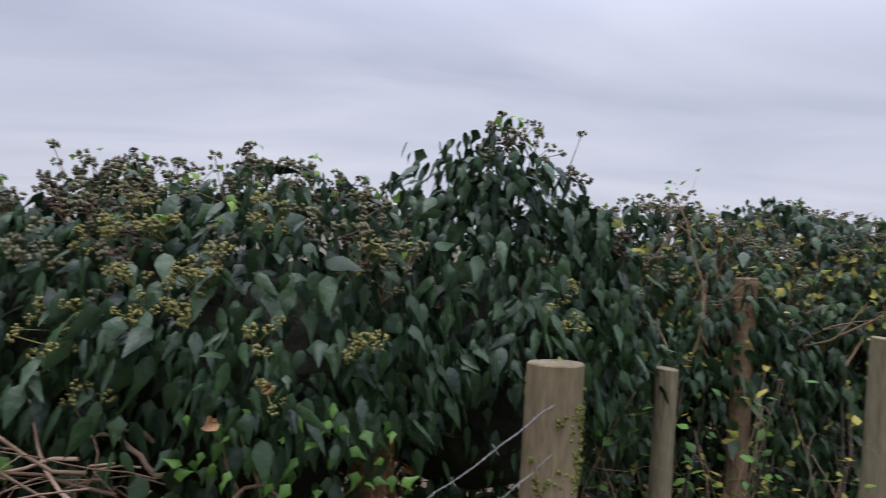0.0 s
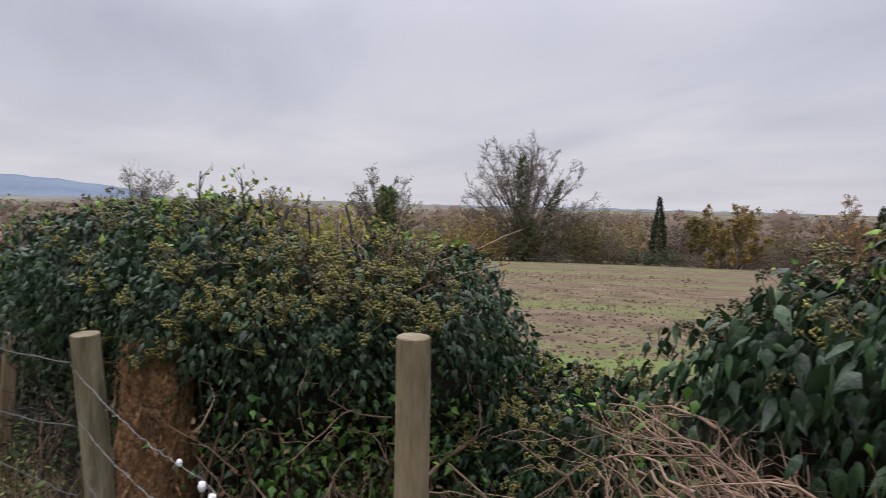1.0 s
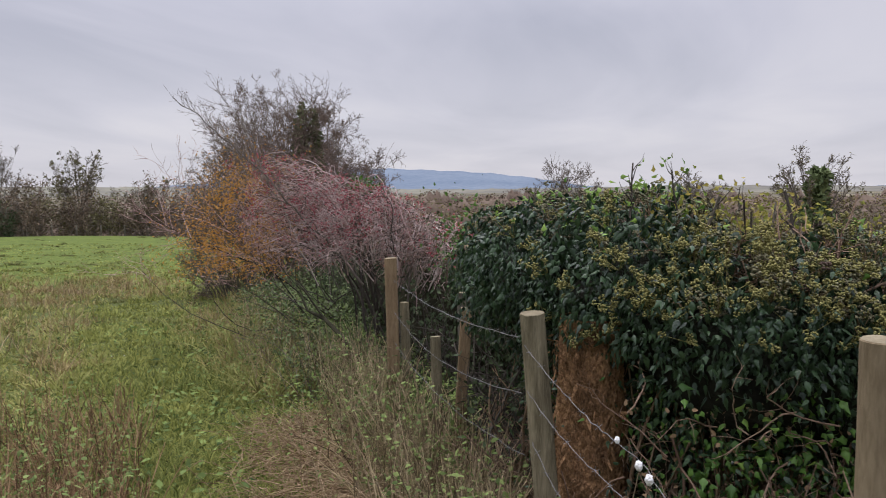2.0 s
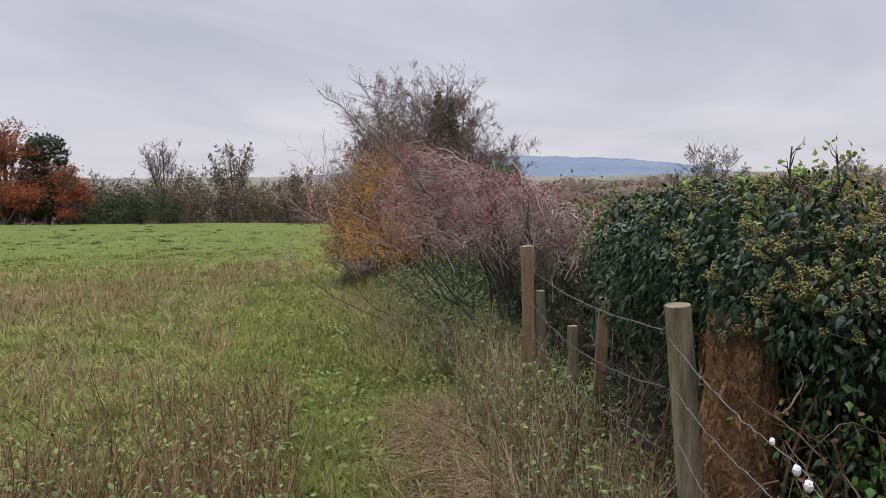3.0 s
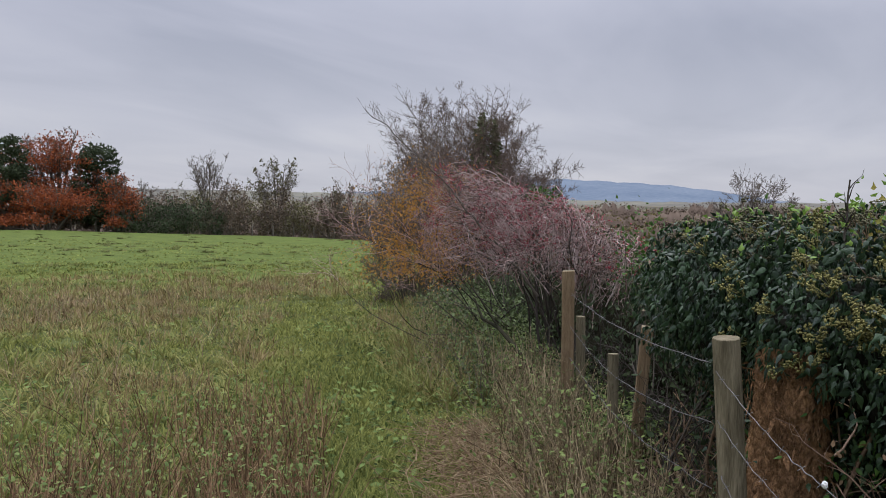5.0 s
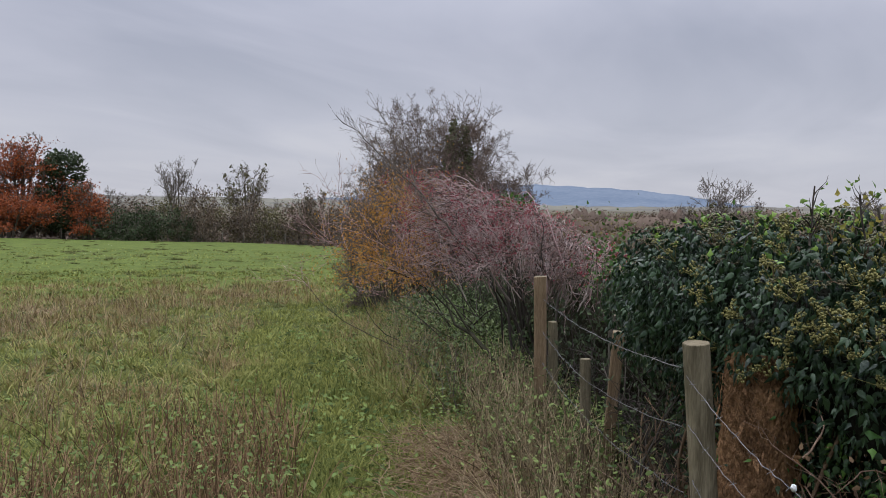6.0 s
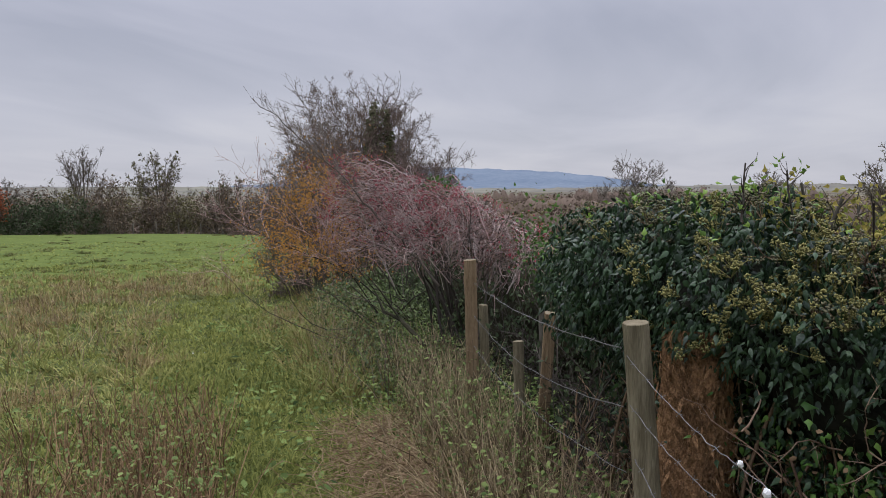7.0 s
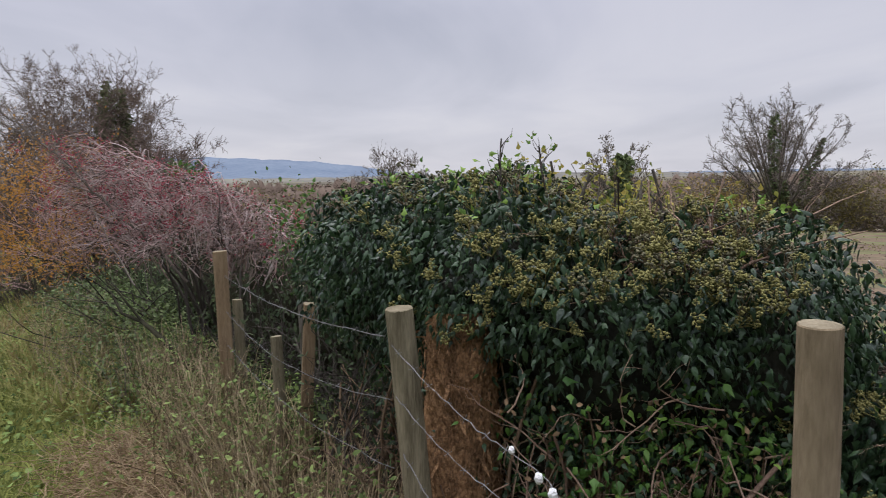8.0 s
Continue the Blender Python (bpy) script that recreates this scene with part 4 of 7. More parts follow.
def caught_leaf(place, size, seed):
    """A curled, lobed dead leaf caught in the hedge."""
    rng = rng_of(seed)
    bm = bmesh.new()
    rim = []
    for i in range(16):
        a = 2 * math.pi * i / 16
        r = size * (0.85 + 0.13 * math.cos(3 * a + 0.7) + 0.10 * math.cos(7 * a)) * rng.uniform(0.75, 1.15)
        rim.append(bm.verts.new((r * math.cos(a), 0.25 * r * math.sin(2 * a) - 0.01, r * math.sin(a))))
    mid = bm.verts.new((0, 0.006, 0))
    for i in range(16):
        bm.faces.new((rim[i], rim[(i + 1) % 16], mid))
    me = bpy.data.meshes.new("fallen_leaf")
    bm.to_mesh(me)
    bm.free()
    me.materials.append(M_TANLEAF)
    ob = tagged(new("fallen_leaf", me), "curled tan dead leaf caught in the ivy", "leaf", "caught leaves")
    ob.matrix_basis = Matrix.Translation(place) @ Matrix.Rotation(rng.uniform(-0.5, 0.5), 4, "Z")


caught_leaf((-0.43, 1.14, 1.29), 0.015, 1)
caught_leaf((-0.53, 1.14, 1.22), 0.017, 2)
caught_leaf((-0.92, 1.14, 1.02), 0.030, 3)
caught_leaf((-0.83, 1.14, 1.01), 0.028, 4)


def cut_branches():
    """Bare branches fanned out under the hedge, at the gap."""
    rng = rng_of(41)
    base = np.array([-1.5, 1.24, 0.0])
    ob = thing("dead_branches", tuple(base), "dry bare tan branches fanned out below the ivy", "branch")
    n = 270
    u = rng.uniform(-0.35, 0.95, n)
    s = base + np.stack([u, rng.normal(-0.05, 0.09, n), rng.uniform(0.46, 1.05, n) + 0.14 * np.clip(u, 0, 0.6)], -1)
    way = np.stack([rng.uniform(-1.0, -0.35, n), rng.normal(-0.05, 0.14, n), rng.uniform(-0.15, 0.42, n)], -1)
    P, R = grow(s, way, rng.uniform(0.28, 0.70, n), rng.uniform(0.0018, 0.0055, n), 10, rng, 0.30, -0.02, 0.35)
    k = (P[..., 2] < np.clip(1.17 + 0.16 * (P[..., 0] + 1.6), 1.10, 1.22)).all(1)
    P, R = P[k], R[k]
    for i in range(len(P)):
        part("bough", mesh_of("bough", *tubes(P[i:i + 1] - base, R[i:i + 1], 6), M_CUT, True), ob)
    s2, w2, l2, r2 = shoots(P, R, 6, rng, 0.2, 0.95, 0.9, 0.36, 0.7)
    P2, R2 = grow(s2, w2, l2, r2, 6, rng, 0.22)
    k = (P2[..., 2] < np.clip(1.15 + 0.16 * (P2[..., 0] + 1.6), 1.10, 1.21)).all(1)
    P2, R2 = P2[k], R2[k]
    s3, w3, l3, r3 = shoots(P2, R2, 2, rng, 0.3, 0.95, 0.9, 0.5)
    P3, R3 = grow(s3, w3, l3, r3, 4, rng, 0.2)
    part("twig_growth", mesh_of("twig_growth", *join(tubes(P2 - base, R2, 4), tubes(P3 - base, R3, 3)), M_CUT, True), ob, kind="stuff")
    m = 40
    s = base + np.stack([rng.uniform(-0.7, 1.3, m), rng.normal(0.2, 0.08, m), np.full(m, -0.1)], -1)
    P, R = grow(s, np.array([0, -0.05, 1.0]) + rng.normal(0, 0.2, s.shape), rng.uniform(0.8, 1.2, m), rng.uniform(0.006, 0.013, m), 7, rng, 0.14)
    part("undergrowth", mesh_of("undergrowth", *tubes(P - base, R, 6), M_STEM, True), ob, kind="stuff")
    n = 420
    p = base + np.stack([rng.uniform(-0.9, 1.2, n), rng.normal(0.12, 0.12, n), rng.uniform(0.25, 1.0, n)], -1)
    v, f = scatter(OVATE_V, OVATE_F, p - base, any_frames(n, rng), rng.uniform(0.02, 0.05, n))
    part("leaf_litter", mesh_of("leaf_litter", v, f, M_DEADLEAF), ob, "curled brown dead leaves", "stuff")


cut_branches()


def bare_shoots():
    """Pruned upright shoots with yellowing leaves along the back of the flowering hedge."""
    rng = rng_of(43)
    base = np.array([-3.3, 0.6, 0.0])
    ob = thing("hedge_shoots", tuple(base), "pruned bare hedge shoots with yellowing leaves", "shrub")
    n = 105
    s = np.stack([rng.uniform(-3.65, -3.15, n), rng.uniform(0.28, 1.15, n), np.full(n, 0.9)], -1)
    P, R = grow(s, np.array([0, 0, 1.0]) + rng.normal(0, 0.22, s.shape), rng.uniform(0.48, 0.74, n) * np.interp(s[:, 1], [0.5, 1.1], [1.0, 0.68]), rng.uniform(0.005, 0.010, n), 8, rng, 0.18, 0.02, 0.6)
    s2, w2, l2, r2 = shoots(P, R, 4, rng, 0.35, 1.0, 0.9, 0.28)
    P2, R2 = grow(s2, w2, l2, r2, 5, rng, 0.2, 0.03)
    part("shoot_growth", mesh_of("shoot_growth", *join(tubes(P - base, R, 5), tubes(P2 - base, R2, 4)), M_TRUNK, True), ob, kind="stuff")
    roots = s.copy()
    roots[:, 2] = 0
    part("stem_growth", mesh_of("stem_growth", *tubes(np.stack([roots, s], 1) - base, np.full((n, 2), 0.012), 5), M_STEM, True), ob, kind="stuff")
    tip = np.concatenate([P2[:, -1], P2[:, 2], P2[:, 3], P[:, -2]])
    tip = tip[tip[:, 2] > 1.25]
    tip = tip[tip[:, 2] < np.interp(tip[:, 1], [0.4, 0.75, 1.1], [1.64, 1.60, 1.44])]
    tip = np.repeat(tip, 4, axis=0) + rng.normal(0, 0.04, (4 * len(tip), 3))
    v, f = scatter(IVY_V, IVY_F, tip - base, any_frames(len(tip), rng), rng.uniform(0.018, 0.036, len(tip)))
    part("foliage", mesh_of("foliage", v, f, M_IVY_YELLOW), ob, "yellow-green leaves", "stuff")
    # dry brown twigs tangled behind the hedge's end
    m = 210
    st = np.stack([rng.normal(-3.10, 0.10, m), rng.uniform(0.45, 0.98, m), rng.uniform(1.12, 1.30, m)], -1)
    P, R = grow(st, np.stack([rng.normal(0.1, 0.3, m), rng.normal(0.1, 0.8, m), rng.uniform(0.2, 1.0, m)], -1), rng.uniform(0.15, 0.32, m), rng.uniform(0.0022, 0.0045, m), 7, rng, 0.26, -0.03, 0.4)
    P2, R2 = grow(*shoots(P, R, 3, rng, 0.2, 0.95, 1.0, 0.4, 0.7), 4, rng, 0.25)
    part("dry_twig_growth", mesh_of("dry_twig_growth", *join(tubes(P - base, R, 4), tubes(P2 - base, R2, 3)), M_CUT, True), ob, "dry reddish brown twigs", "stuff")
    # thick dark sawn stubs and slanting boughs among them
    for y, z, ly, l in ((0.50, 1.02, 0.0, 0.58), (0.60, 1.0, 0.06, 0.60), (0.70, 1.0, -0.04, 0.58), (0.80, 0.98, 0.12, 0.50), (0.84, 1.0, 0.35, 0.46), (0.98, 0.95, 0.22, 0.44),
                        (1.02, 0.95, 0.3, 0.40), (0.90, 1.1, 1.0, 0.34)):
        P, R = grow(np.array([[-3.12 + rng.normal(0, 0.03), y, z]]), np.array([[0.05, ly, 1.0]]), np.array([l]), np.array([rng.uniform(0.0045, 0.0075)]), 8, rng, 0.16, 0.0, 0.7)
        s2, w2, l2, r2 = shoots(P, R, 5, rng, 0.4, 0.95, 0.9, 0.3, 0.5)
        P2, R2 = grow(s2, w2, l2, r2, 5, rng, 0.2, 0.05)
        part("sawn_bough", mesh_of("sawn_bough", *join(tubes(P - base, R, 7), tubes(P2 - base, R2, 4)), M_TWIG_DARK, True), ob, "dark sawn bough")
    # two taller forked twigs above the crest
    for x, y, z, lx in ((-3.12, 0.16, 1.66, -0.15), (-3.18, 0.36, 1.64, 0.05)):
        s = np.array([[x, y, z - 0.4]])
        P, R = grow(s, np.array([[-0.05, lx, 1.0]]), np.array([0.42]), np.array([0.0055]), 8, rng, 0.13, 0.0, 0.5)
        s2, w2, l2, r2 = shoots(P, R, 10, rng, 0.45, 1.0, 1.0, 0.32, 0.8)
        P2, R2 = grow(s2, w2, l2, r2, 5, rng, 0.2, 0.1)
        part("forked_twig", mesh_of("forked_twig", *join(tubes(P - base, R, 5), tubes(P2 - base, R2, 4)), M_TWIG_DARK, True), ob)
        t = np.repeat(P2[::2, -1], 2, axis=0) + rng.normal(0, 0.006, (2 * len(P2[::2]), 3))
        v, f = scatter(IVY_V, IVY_F, t - base, any_frames(len(t), rng), rng.uniform(0.018, 0.032, len(t)))
        part("twig_foliage", mesh_of("twig_foliage", v, f, M_IVY_YOUNG), ob, kind="stuff")


bare_shoots()


def ivy_shrub():
    """A gnarled ivy stem with dry side twigs in the hollow under the flowering hedge."""
    rng = rng_of(44)
    base = np.array([-2.79, 0.53, 0.0])
    ob = thing("ivy_shrub", tuple(base), "gnarled brown ivy with dry twigs under the hedge", "shrub")
    s = base + np.array([[0, 0, -0.03], [0.02, 0.04, -0.03], [-0.03, -0.05, -0.03]])
    P, R = grow(s, np.array([[0.05, -0.03, 1.0], [0.03, 0.16, 1.0], [0.02, -0.20, 1.0]]), np.array([1.02, 0.9, 0.85]), np.array([0.011, 0.008, 0.007]), 12, rng, 0.14, 0.0, 0.6)
    for i in range(3):
        part("stem", mesh_of("stem", *tubes(P[i:i + 1] - base, R[i:i + 1], 8), M_CUT, True), ob)
    n = 46
    q = base + np.stack([rng.normal(0.02, 0.05, n), rng.uniform(-0.42, 0.42, n), rng.uniform(0.25, 0.95, n)], -1)
    Pt, Rt = grow(q, np.stack([rng.normal(0.15, 0.2, n), rng.normal(0, 0.8, n), rng.normal(0.1, 0.5, n)], -1), rng.uniform(0.18, 0.42, n), rng.uniform(0.002, 0.0048, n), 8, rng, 0.34, -0.02, 0.4)
    s2, w2, l2, r2 = shoots(Pt, Rt, 4, rng, 0.2, 0.95, 1.0, 0.4, 0.7)
    P2, R2 = grow(s2, w2, l2, r2, 5, rng, 0.3)
    part("twig_growth", mesh_of("twig_growth", *join(tubes(Pt - base, Rt, 5), tubes(P2 - base, R2, 3)), M_CUT, True), ob, "dry tan twisted twigs", "stuff")
    m = 520
    p = base + np.stack([rng.normal(0.03, 0.07, m), rng.uniform(-0.25, 0.45, m), rng.uniform(0.15, 0.98, m)], -1)
    p = p[lump(p, 3.0) > -0.05]
    v, f = scatter(IVY_V, IVY_F, p - base, hanging(p, np.tile([0.9, -0.3, 0.2], (len(p), 1)), rng, 0.7, 0.3, 0.6), 0.045 * rng.uniform(0.6, 1.2, len(p)))
    part("foliage", mesh_of("foliage", v, f, M_IVY_MID), ob, "sparse green ivy leaves", "stuff")
    p = base + np.stack([rng.normal(0.03, 0.06, 150), rng.uniform(-0.1, 0.45, 150), rng.uniform(0.1, 0.95, 150)], -1)
    v, f = scatter(IVY_V, IVY_F, p - base, any_frames(150, rng), 0.04 * rng.uniform(0.6, 1.2, 150))
    part("young_growth", mesh_of("young_growth", v, f, M_IVY_YOUNG), ob, "bright green young leaves", "stuff")
    p = base + np.stack([rng.normal(0.03, 0.06, 260), rng.uniform(-0.4, 0.45, 260), rng.uniform(0.1, 0.95, 260)], -1)
    v, f = scatter(OVATE_V, OVATE_F, p - base, any_frames(260, rng), rng.uniform(0.012, 0.026, 260))
    part("leaf_litter", mesh_of("leaf_litter", v, f, M_DEADLEAF), ob, "brown dead leaves caught in the twigs", "stuff")


ivy_shrub()


def lying_twigs():
    rng = rng_of(47)
    base = np.array([-3.0, 0.9, 0.0])
    ob = thing("loose_twigs", tuple(base), "long pale bare twigs sprawling over the hedge's end", "branch")
    for i, (a, z, way, l) in enumerate((((-2.95, 0.55), 1.28, (0.1, 0.9, 0.35), 0.95), ((-2.85, 0.75), 1.20, (0.0, 0.8, 0.5), 0.5), ((-2.9, 0.95), 1.32, (0.15, 0.3, -0.6), 0.45),
                                         ((-3.0, 0.62), 1.25, (0.0, 0.4, 0.9), 0.3), ((-3.0, 0.8), 1.25, (0.05, 0.25, 0.9), 0.32), ((-2.95, 0.9), 1.2, (0.05, -0.6, 0.5), 0.35))):
        P, R = grow(np.array([[a[0], a[1], z]]), np.array([way]), np.array([l]), np.array([0.0055]), 10, rng, 0.10, 0.0, 0.35)
        s2, w2, l2, r2 = shoots(P, R, 4, rng, 0.2, 0.9, 0.8, 0.3, 0.6)
        P2, R2 = grow(s2, w2, l2, r2, 5, rng, 0.15)
        part("twig", mesh_of("twig", *join(tubes(P - base, R, 5), tubes(P2 - base, R2, 4)), M_CUT, True), ob)


lying_twigs()


def twiggy_crest():
    rng = rng_of(49)
    base = np.array([1.2, 2.6, 0.0])
    ob = thing("thorn_shoots", tuple(base), "brown twiggy thorn shoots on top of the ivy hedge", "shrub")
    n = 90
    u = rng.uniform(0, 1, n)
    s = np.stack([0.35 + 1.9 * u, 2.25 + 0.75 * u + rng.normal(0, 0.12, n), np.full(n, 1.2)], -1)
    P, R = grow(s, np.array([0, -0.15, 1.0]) + rng.normal(0, 0.35, s.shape), rng.uniform(0.35, 0.62, n), rng.uniform(0.003, 0.006, n), 7, rng, 0.2, 0.0, 0.4)
    s2, w2, l2, r2 = shoots(P, R, 7, rng, 0.3, 1.0, 1.1, 0.4, 0.6)
    P2, R2 = grow(s2, w2, l2, r2, 4, rng, 0.2)
    part("shoot_growth", mesh_of("shoot_growth", *join(tubes(P - base, R, 4), tubes(P2 - base, R2, 3)), M_STEM), ob, kind="stuff")
    q = P2[rng.integers(0, len(P2), 900), -1] + rng.normal(0, 0.02, (900, 3))
    q[500:, 2] -= rng.uniform(0.1, 0.6, 400)
    q[500:, 1] -= 0.12
    v, f = scatter(IVY_V, IVY_F, q - base, any_frames(900, rng), rng.uniform(0.02, 0.045, 900))
    part("foliage", mesh_of("foliage", v, f, M_IVY_YELLOW), ob, "small yellow-green leaves", "stuff")
    g = s.copy()
    g[:, 2] = 0
    part("stem_growth", mesh_of("stem_growth", *tubes(np.stack([g, g * 0.6 + s * 0.4 + rng.normal(0, 0.06, g.shape), g * 0.3 + s * 0.7 + rng.normal(0, 0.06, g.shape), s], 1) - base, np.full((n, 4), 0.006), 4), M_TRUNK), ob, kind="stuff")


twiggy_crest()


def rotten_stump(x, y, wide, tall, label, seed):
    ob = thing("rotten_stump", (x, y, gz(x, y) - 0.15), label, "stump")
    sides, rings = 96, 120
    V, F = [], []
    for j in range(rings + 1):
        u = j / rings
        for s in range(sides):
            a = 2 * np.pi * s / sides
            p = np.array([math.cos(a), math.sin(a), u * 3.0])
            r = wide * (1.18 - 0.30 * u + 0.25 * max(0, 0.25 - u))
            r *= 1 + 0.09 * float(lump(p, 1.6)) + 0.05 * float(lump(p * np.array([3, 3, 1.0]), 2.2)) + 0.07 * float(lump(p * np.array([2.2, 2.2, 3.0]), 4.3)) + 0.07 * float(lump(p * np.array([3, 3, 2.2]), 8.1)) + 0.055 * float(lump(p * np.array([2, 2, 2.6]), 17.0)) - 0.10 * max(0.0, float(lump(p * np.array([2.5, 2.5, 0.5]), 3.1)) - 0.45)
            V.append((r * math.cos(a), r * math.sin(a), u * tall))
    for j in range(rings):
        for s in range(sides):
            s2 = (s + 1) % sides
            F.append((j * sides + s, j * sides + s2, (j + 1) * sides + s2, (j + 1) * sides + s))
    part("trunk", mesh_of("trunk", V, F, M_BARK), ob)
    rng = rng_of(seed)
    n = 420
    a, h = rng.uniform(0, 2 * np.pi, n), rng.uniform(0.3, tall * 0.95, n)
    p = np.stack([wide * np.cos(a), wide * np.sin(a), h], -1)
    nor = np.stack([np.cos(a), np.sin(a), np.zeros(n)], -1)
    rot = frames_of(np.array([0, 0, -1.0]) + nor * 0.25 + rng.normal(0, 0.6, p.shape), nor)
    v, f = scatter(OVATE_V, OVATE_F, p + nor * 0.01, rot, np.stack([rng.uniform(0.010, 0.030, n), rng.uniform(0.02, 0.08, n), np.full(n, 0.03)], -1))
    part("loose_bark", mesh_of("loose_bark", v, f, M_BARK), ob, "loose flakes of bark", "stuff")


rotten_stump(-3.12, 0.03, 0.128, 1.32, "thick rotten orange-brown trunk stump under the ivy", 51)
rotten_stump(-0.27, 1.62, 0.058, 1.25, "brown barked trunk under the ivy hedge", 52)


# ---- thorn bushes along the fence ----
def at(bearing, dist):
    """A place on the plan by its bearing (degrees, as the camera's yaw) and distance from the walk."""
    return (HERE[0] - math.sin(radians(bearing)) * dist, HERE[1] + math.cos(radians(bearing)) * dist)


def arched(s, t, rise, k, rng, wobble):
    """Canes that leave s upwards, arch over and end at t."""
    u = np.linspace(0, 1, k)[None, :, None]
    mid = s * 0.45 + t * 0.55
    mid[:, 2] = np.maximum(s[:, 2], t[:, 2]) + rise
    P = (1 - u) ** 2 * s[:, None] + 2 * u * (1 - u) * mid[:, None] + u ** 2 * t[:, None]
    drift = np.cumsum(rng.normal(0, wobble, P.shape), axis=1)
    return P + drift - u * drift[:, -1:]


# crown's top, bottom and distance by bearing, fitted to the camera's view
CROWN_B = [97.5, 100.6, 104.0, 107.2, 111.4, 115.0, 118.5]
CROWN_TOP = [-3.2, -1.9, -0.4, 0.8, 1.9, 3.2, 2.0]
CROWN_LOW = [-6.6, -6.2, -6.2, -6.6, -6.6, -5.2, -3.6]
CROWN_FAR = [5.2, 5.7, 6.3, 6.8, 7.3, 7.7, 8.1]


def thorn_bush():
    """A hawthorn rooted on the fence line, canes arching over the pasture, its outline cut to fit the camera's view."""
    rng = rng_of(61)
    base = np.array([-7.0, -1.9, gz(-7.0, -1.9)])
    ob = thing("hawthorn_bush", tuple(base), "sprawling bare hawthorn bush with red haws", "bush")

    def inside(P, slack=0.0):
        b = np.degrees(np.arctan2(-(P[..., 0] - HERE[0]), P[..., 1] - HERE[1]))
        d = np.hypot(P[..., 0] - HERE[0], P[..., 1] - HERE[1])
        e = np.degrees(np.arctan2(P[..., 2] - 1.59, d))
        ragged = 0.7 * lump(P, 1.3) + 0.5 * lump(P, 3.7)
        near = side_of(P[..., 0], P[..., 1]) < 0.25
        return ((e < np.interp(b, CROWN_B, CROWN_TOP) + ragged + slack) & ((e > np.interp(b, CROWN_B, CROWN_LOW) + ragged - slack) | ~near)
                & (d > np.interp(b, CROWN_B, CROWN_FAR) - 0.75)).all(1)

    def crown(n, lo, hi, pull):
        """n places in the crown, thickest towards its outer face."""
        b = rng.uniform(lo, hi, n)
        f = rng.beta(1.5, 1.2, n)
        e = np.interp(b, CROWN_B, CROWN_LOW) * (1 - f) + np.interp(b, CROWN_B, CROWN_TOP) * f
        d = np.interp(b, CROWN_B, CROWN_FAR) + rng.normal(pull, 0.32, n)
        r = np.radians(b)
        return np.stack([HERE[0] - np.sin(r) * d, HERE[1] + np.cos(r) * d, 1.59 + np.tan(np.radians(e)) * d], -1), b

    def roots(b):
        u = np.interp(b, [97, 104, 110, 119], [3.3, 4.9, 6.3, 7.4]) + rng.normal(0, 0.35, len(b))
        v = rng.uniform(0.10, 0.55, len(b))
        s = np.stack([FENCE[0] + ALONG[0] * u + ACROSS[0] * v, FENCE[1] + ALONG[1] * u + ACROSS[1] * v, 0 * u], -1)
        s[:, 2] = ground_z(s[:, 0], s[:, 1]) - 0.05
        return s

    # old limbs, coloured dark to sink into the crown's shade
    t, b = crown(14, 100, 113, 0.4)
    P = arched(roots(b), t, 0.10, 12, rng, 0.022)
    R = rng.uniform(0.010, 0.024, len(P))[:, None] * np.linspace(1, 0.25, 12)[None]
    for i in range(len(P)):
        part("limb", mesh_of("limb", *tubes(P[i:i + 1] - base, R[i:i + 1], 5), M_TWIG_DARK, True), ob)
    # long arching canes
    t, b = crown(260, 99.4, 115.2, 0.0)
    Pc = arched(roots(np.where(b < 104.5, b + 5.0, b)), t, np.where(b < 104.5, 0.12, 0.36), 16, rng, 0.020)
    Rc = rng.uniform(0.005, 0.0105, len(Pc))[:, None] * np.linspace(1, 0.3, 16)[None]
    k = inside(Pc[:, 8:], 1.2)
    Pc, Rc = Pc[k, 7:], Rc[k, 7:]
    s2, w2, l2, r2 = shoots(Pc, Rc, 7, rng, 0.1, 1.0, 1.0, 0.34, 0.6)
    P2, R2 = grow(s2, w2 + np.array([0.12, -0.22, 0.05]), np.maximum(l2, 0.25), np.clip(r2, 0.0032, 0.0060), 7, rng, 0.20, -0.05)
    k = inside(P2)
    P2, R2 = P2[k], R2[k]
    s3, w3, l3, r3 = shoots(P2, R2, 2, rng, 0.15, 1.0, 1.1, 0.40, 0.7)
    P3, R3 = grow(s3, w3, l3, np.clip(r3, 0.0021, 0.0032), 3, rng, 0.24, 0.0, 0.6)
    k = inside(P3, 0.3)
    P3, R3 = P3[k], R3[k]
    # dark twigs, dealt out at random, stand in for the crown's shaded inside
    kind2, kind3, kind1 = rng.random(len(P2)), rng.random(len(P3)), rng.random(len(Pc))
    for name, mat, lo, hi, label in (("spray_growth", M_TWIG_PALE, 0.0, 0.36, "pale grey arching sprays"), ("twig_growth", M_TWIG_PINK, 0.36, 0.78, "grey-pink thorny twigs"),
                                     ("inner_growth", M_TWIG_DARK, 0.78, 1.0, "darker brown twigs mixed in as the crown's inner shade")):
        a1, a2, a3 = [(q >= lo) & (q < hi) for q in (kind1, kind2, kind3)]
        part(name, mesh_of(name, *join(tubes(Pc[a1] - base, Rc[a1], 4), tubes(P2[a2] - base, R2[a2], 3), tubes(P3[a3] - base, R3[a3], 3)), mat), ob, label, "stuff")
    q = P3[:, -1]
    e = q[:, 2] - 1.0
    w = np.clip(lump(q, 1.6) + 0.45, 0.05, 1) * np.clip(e, 0.02, 0.7)
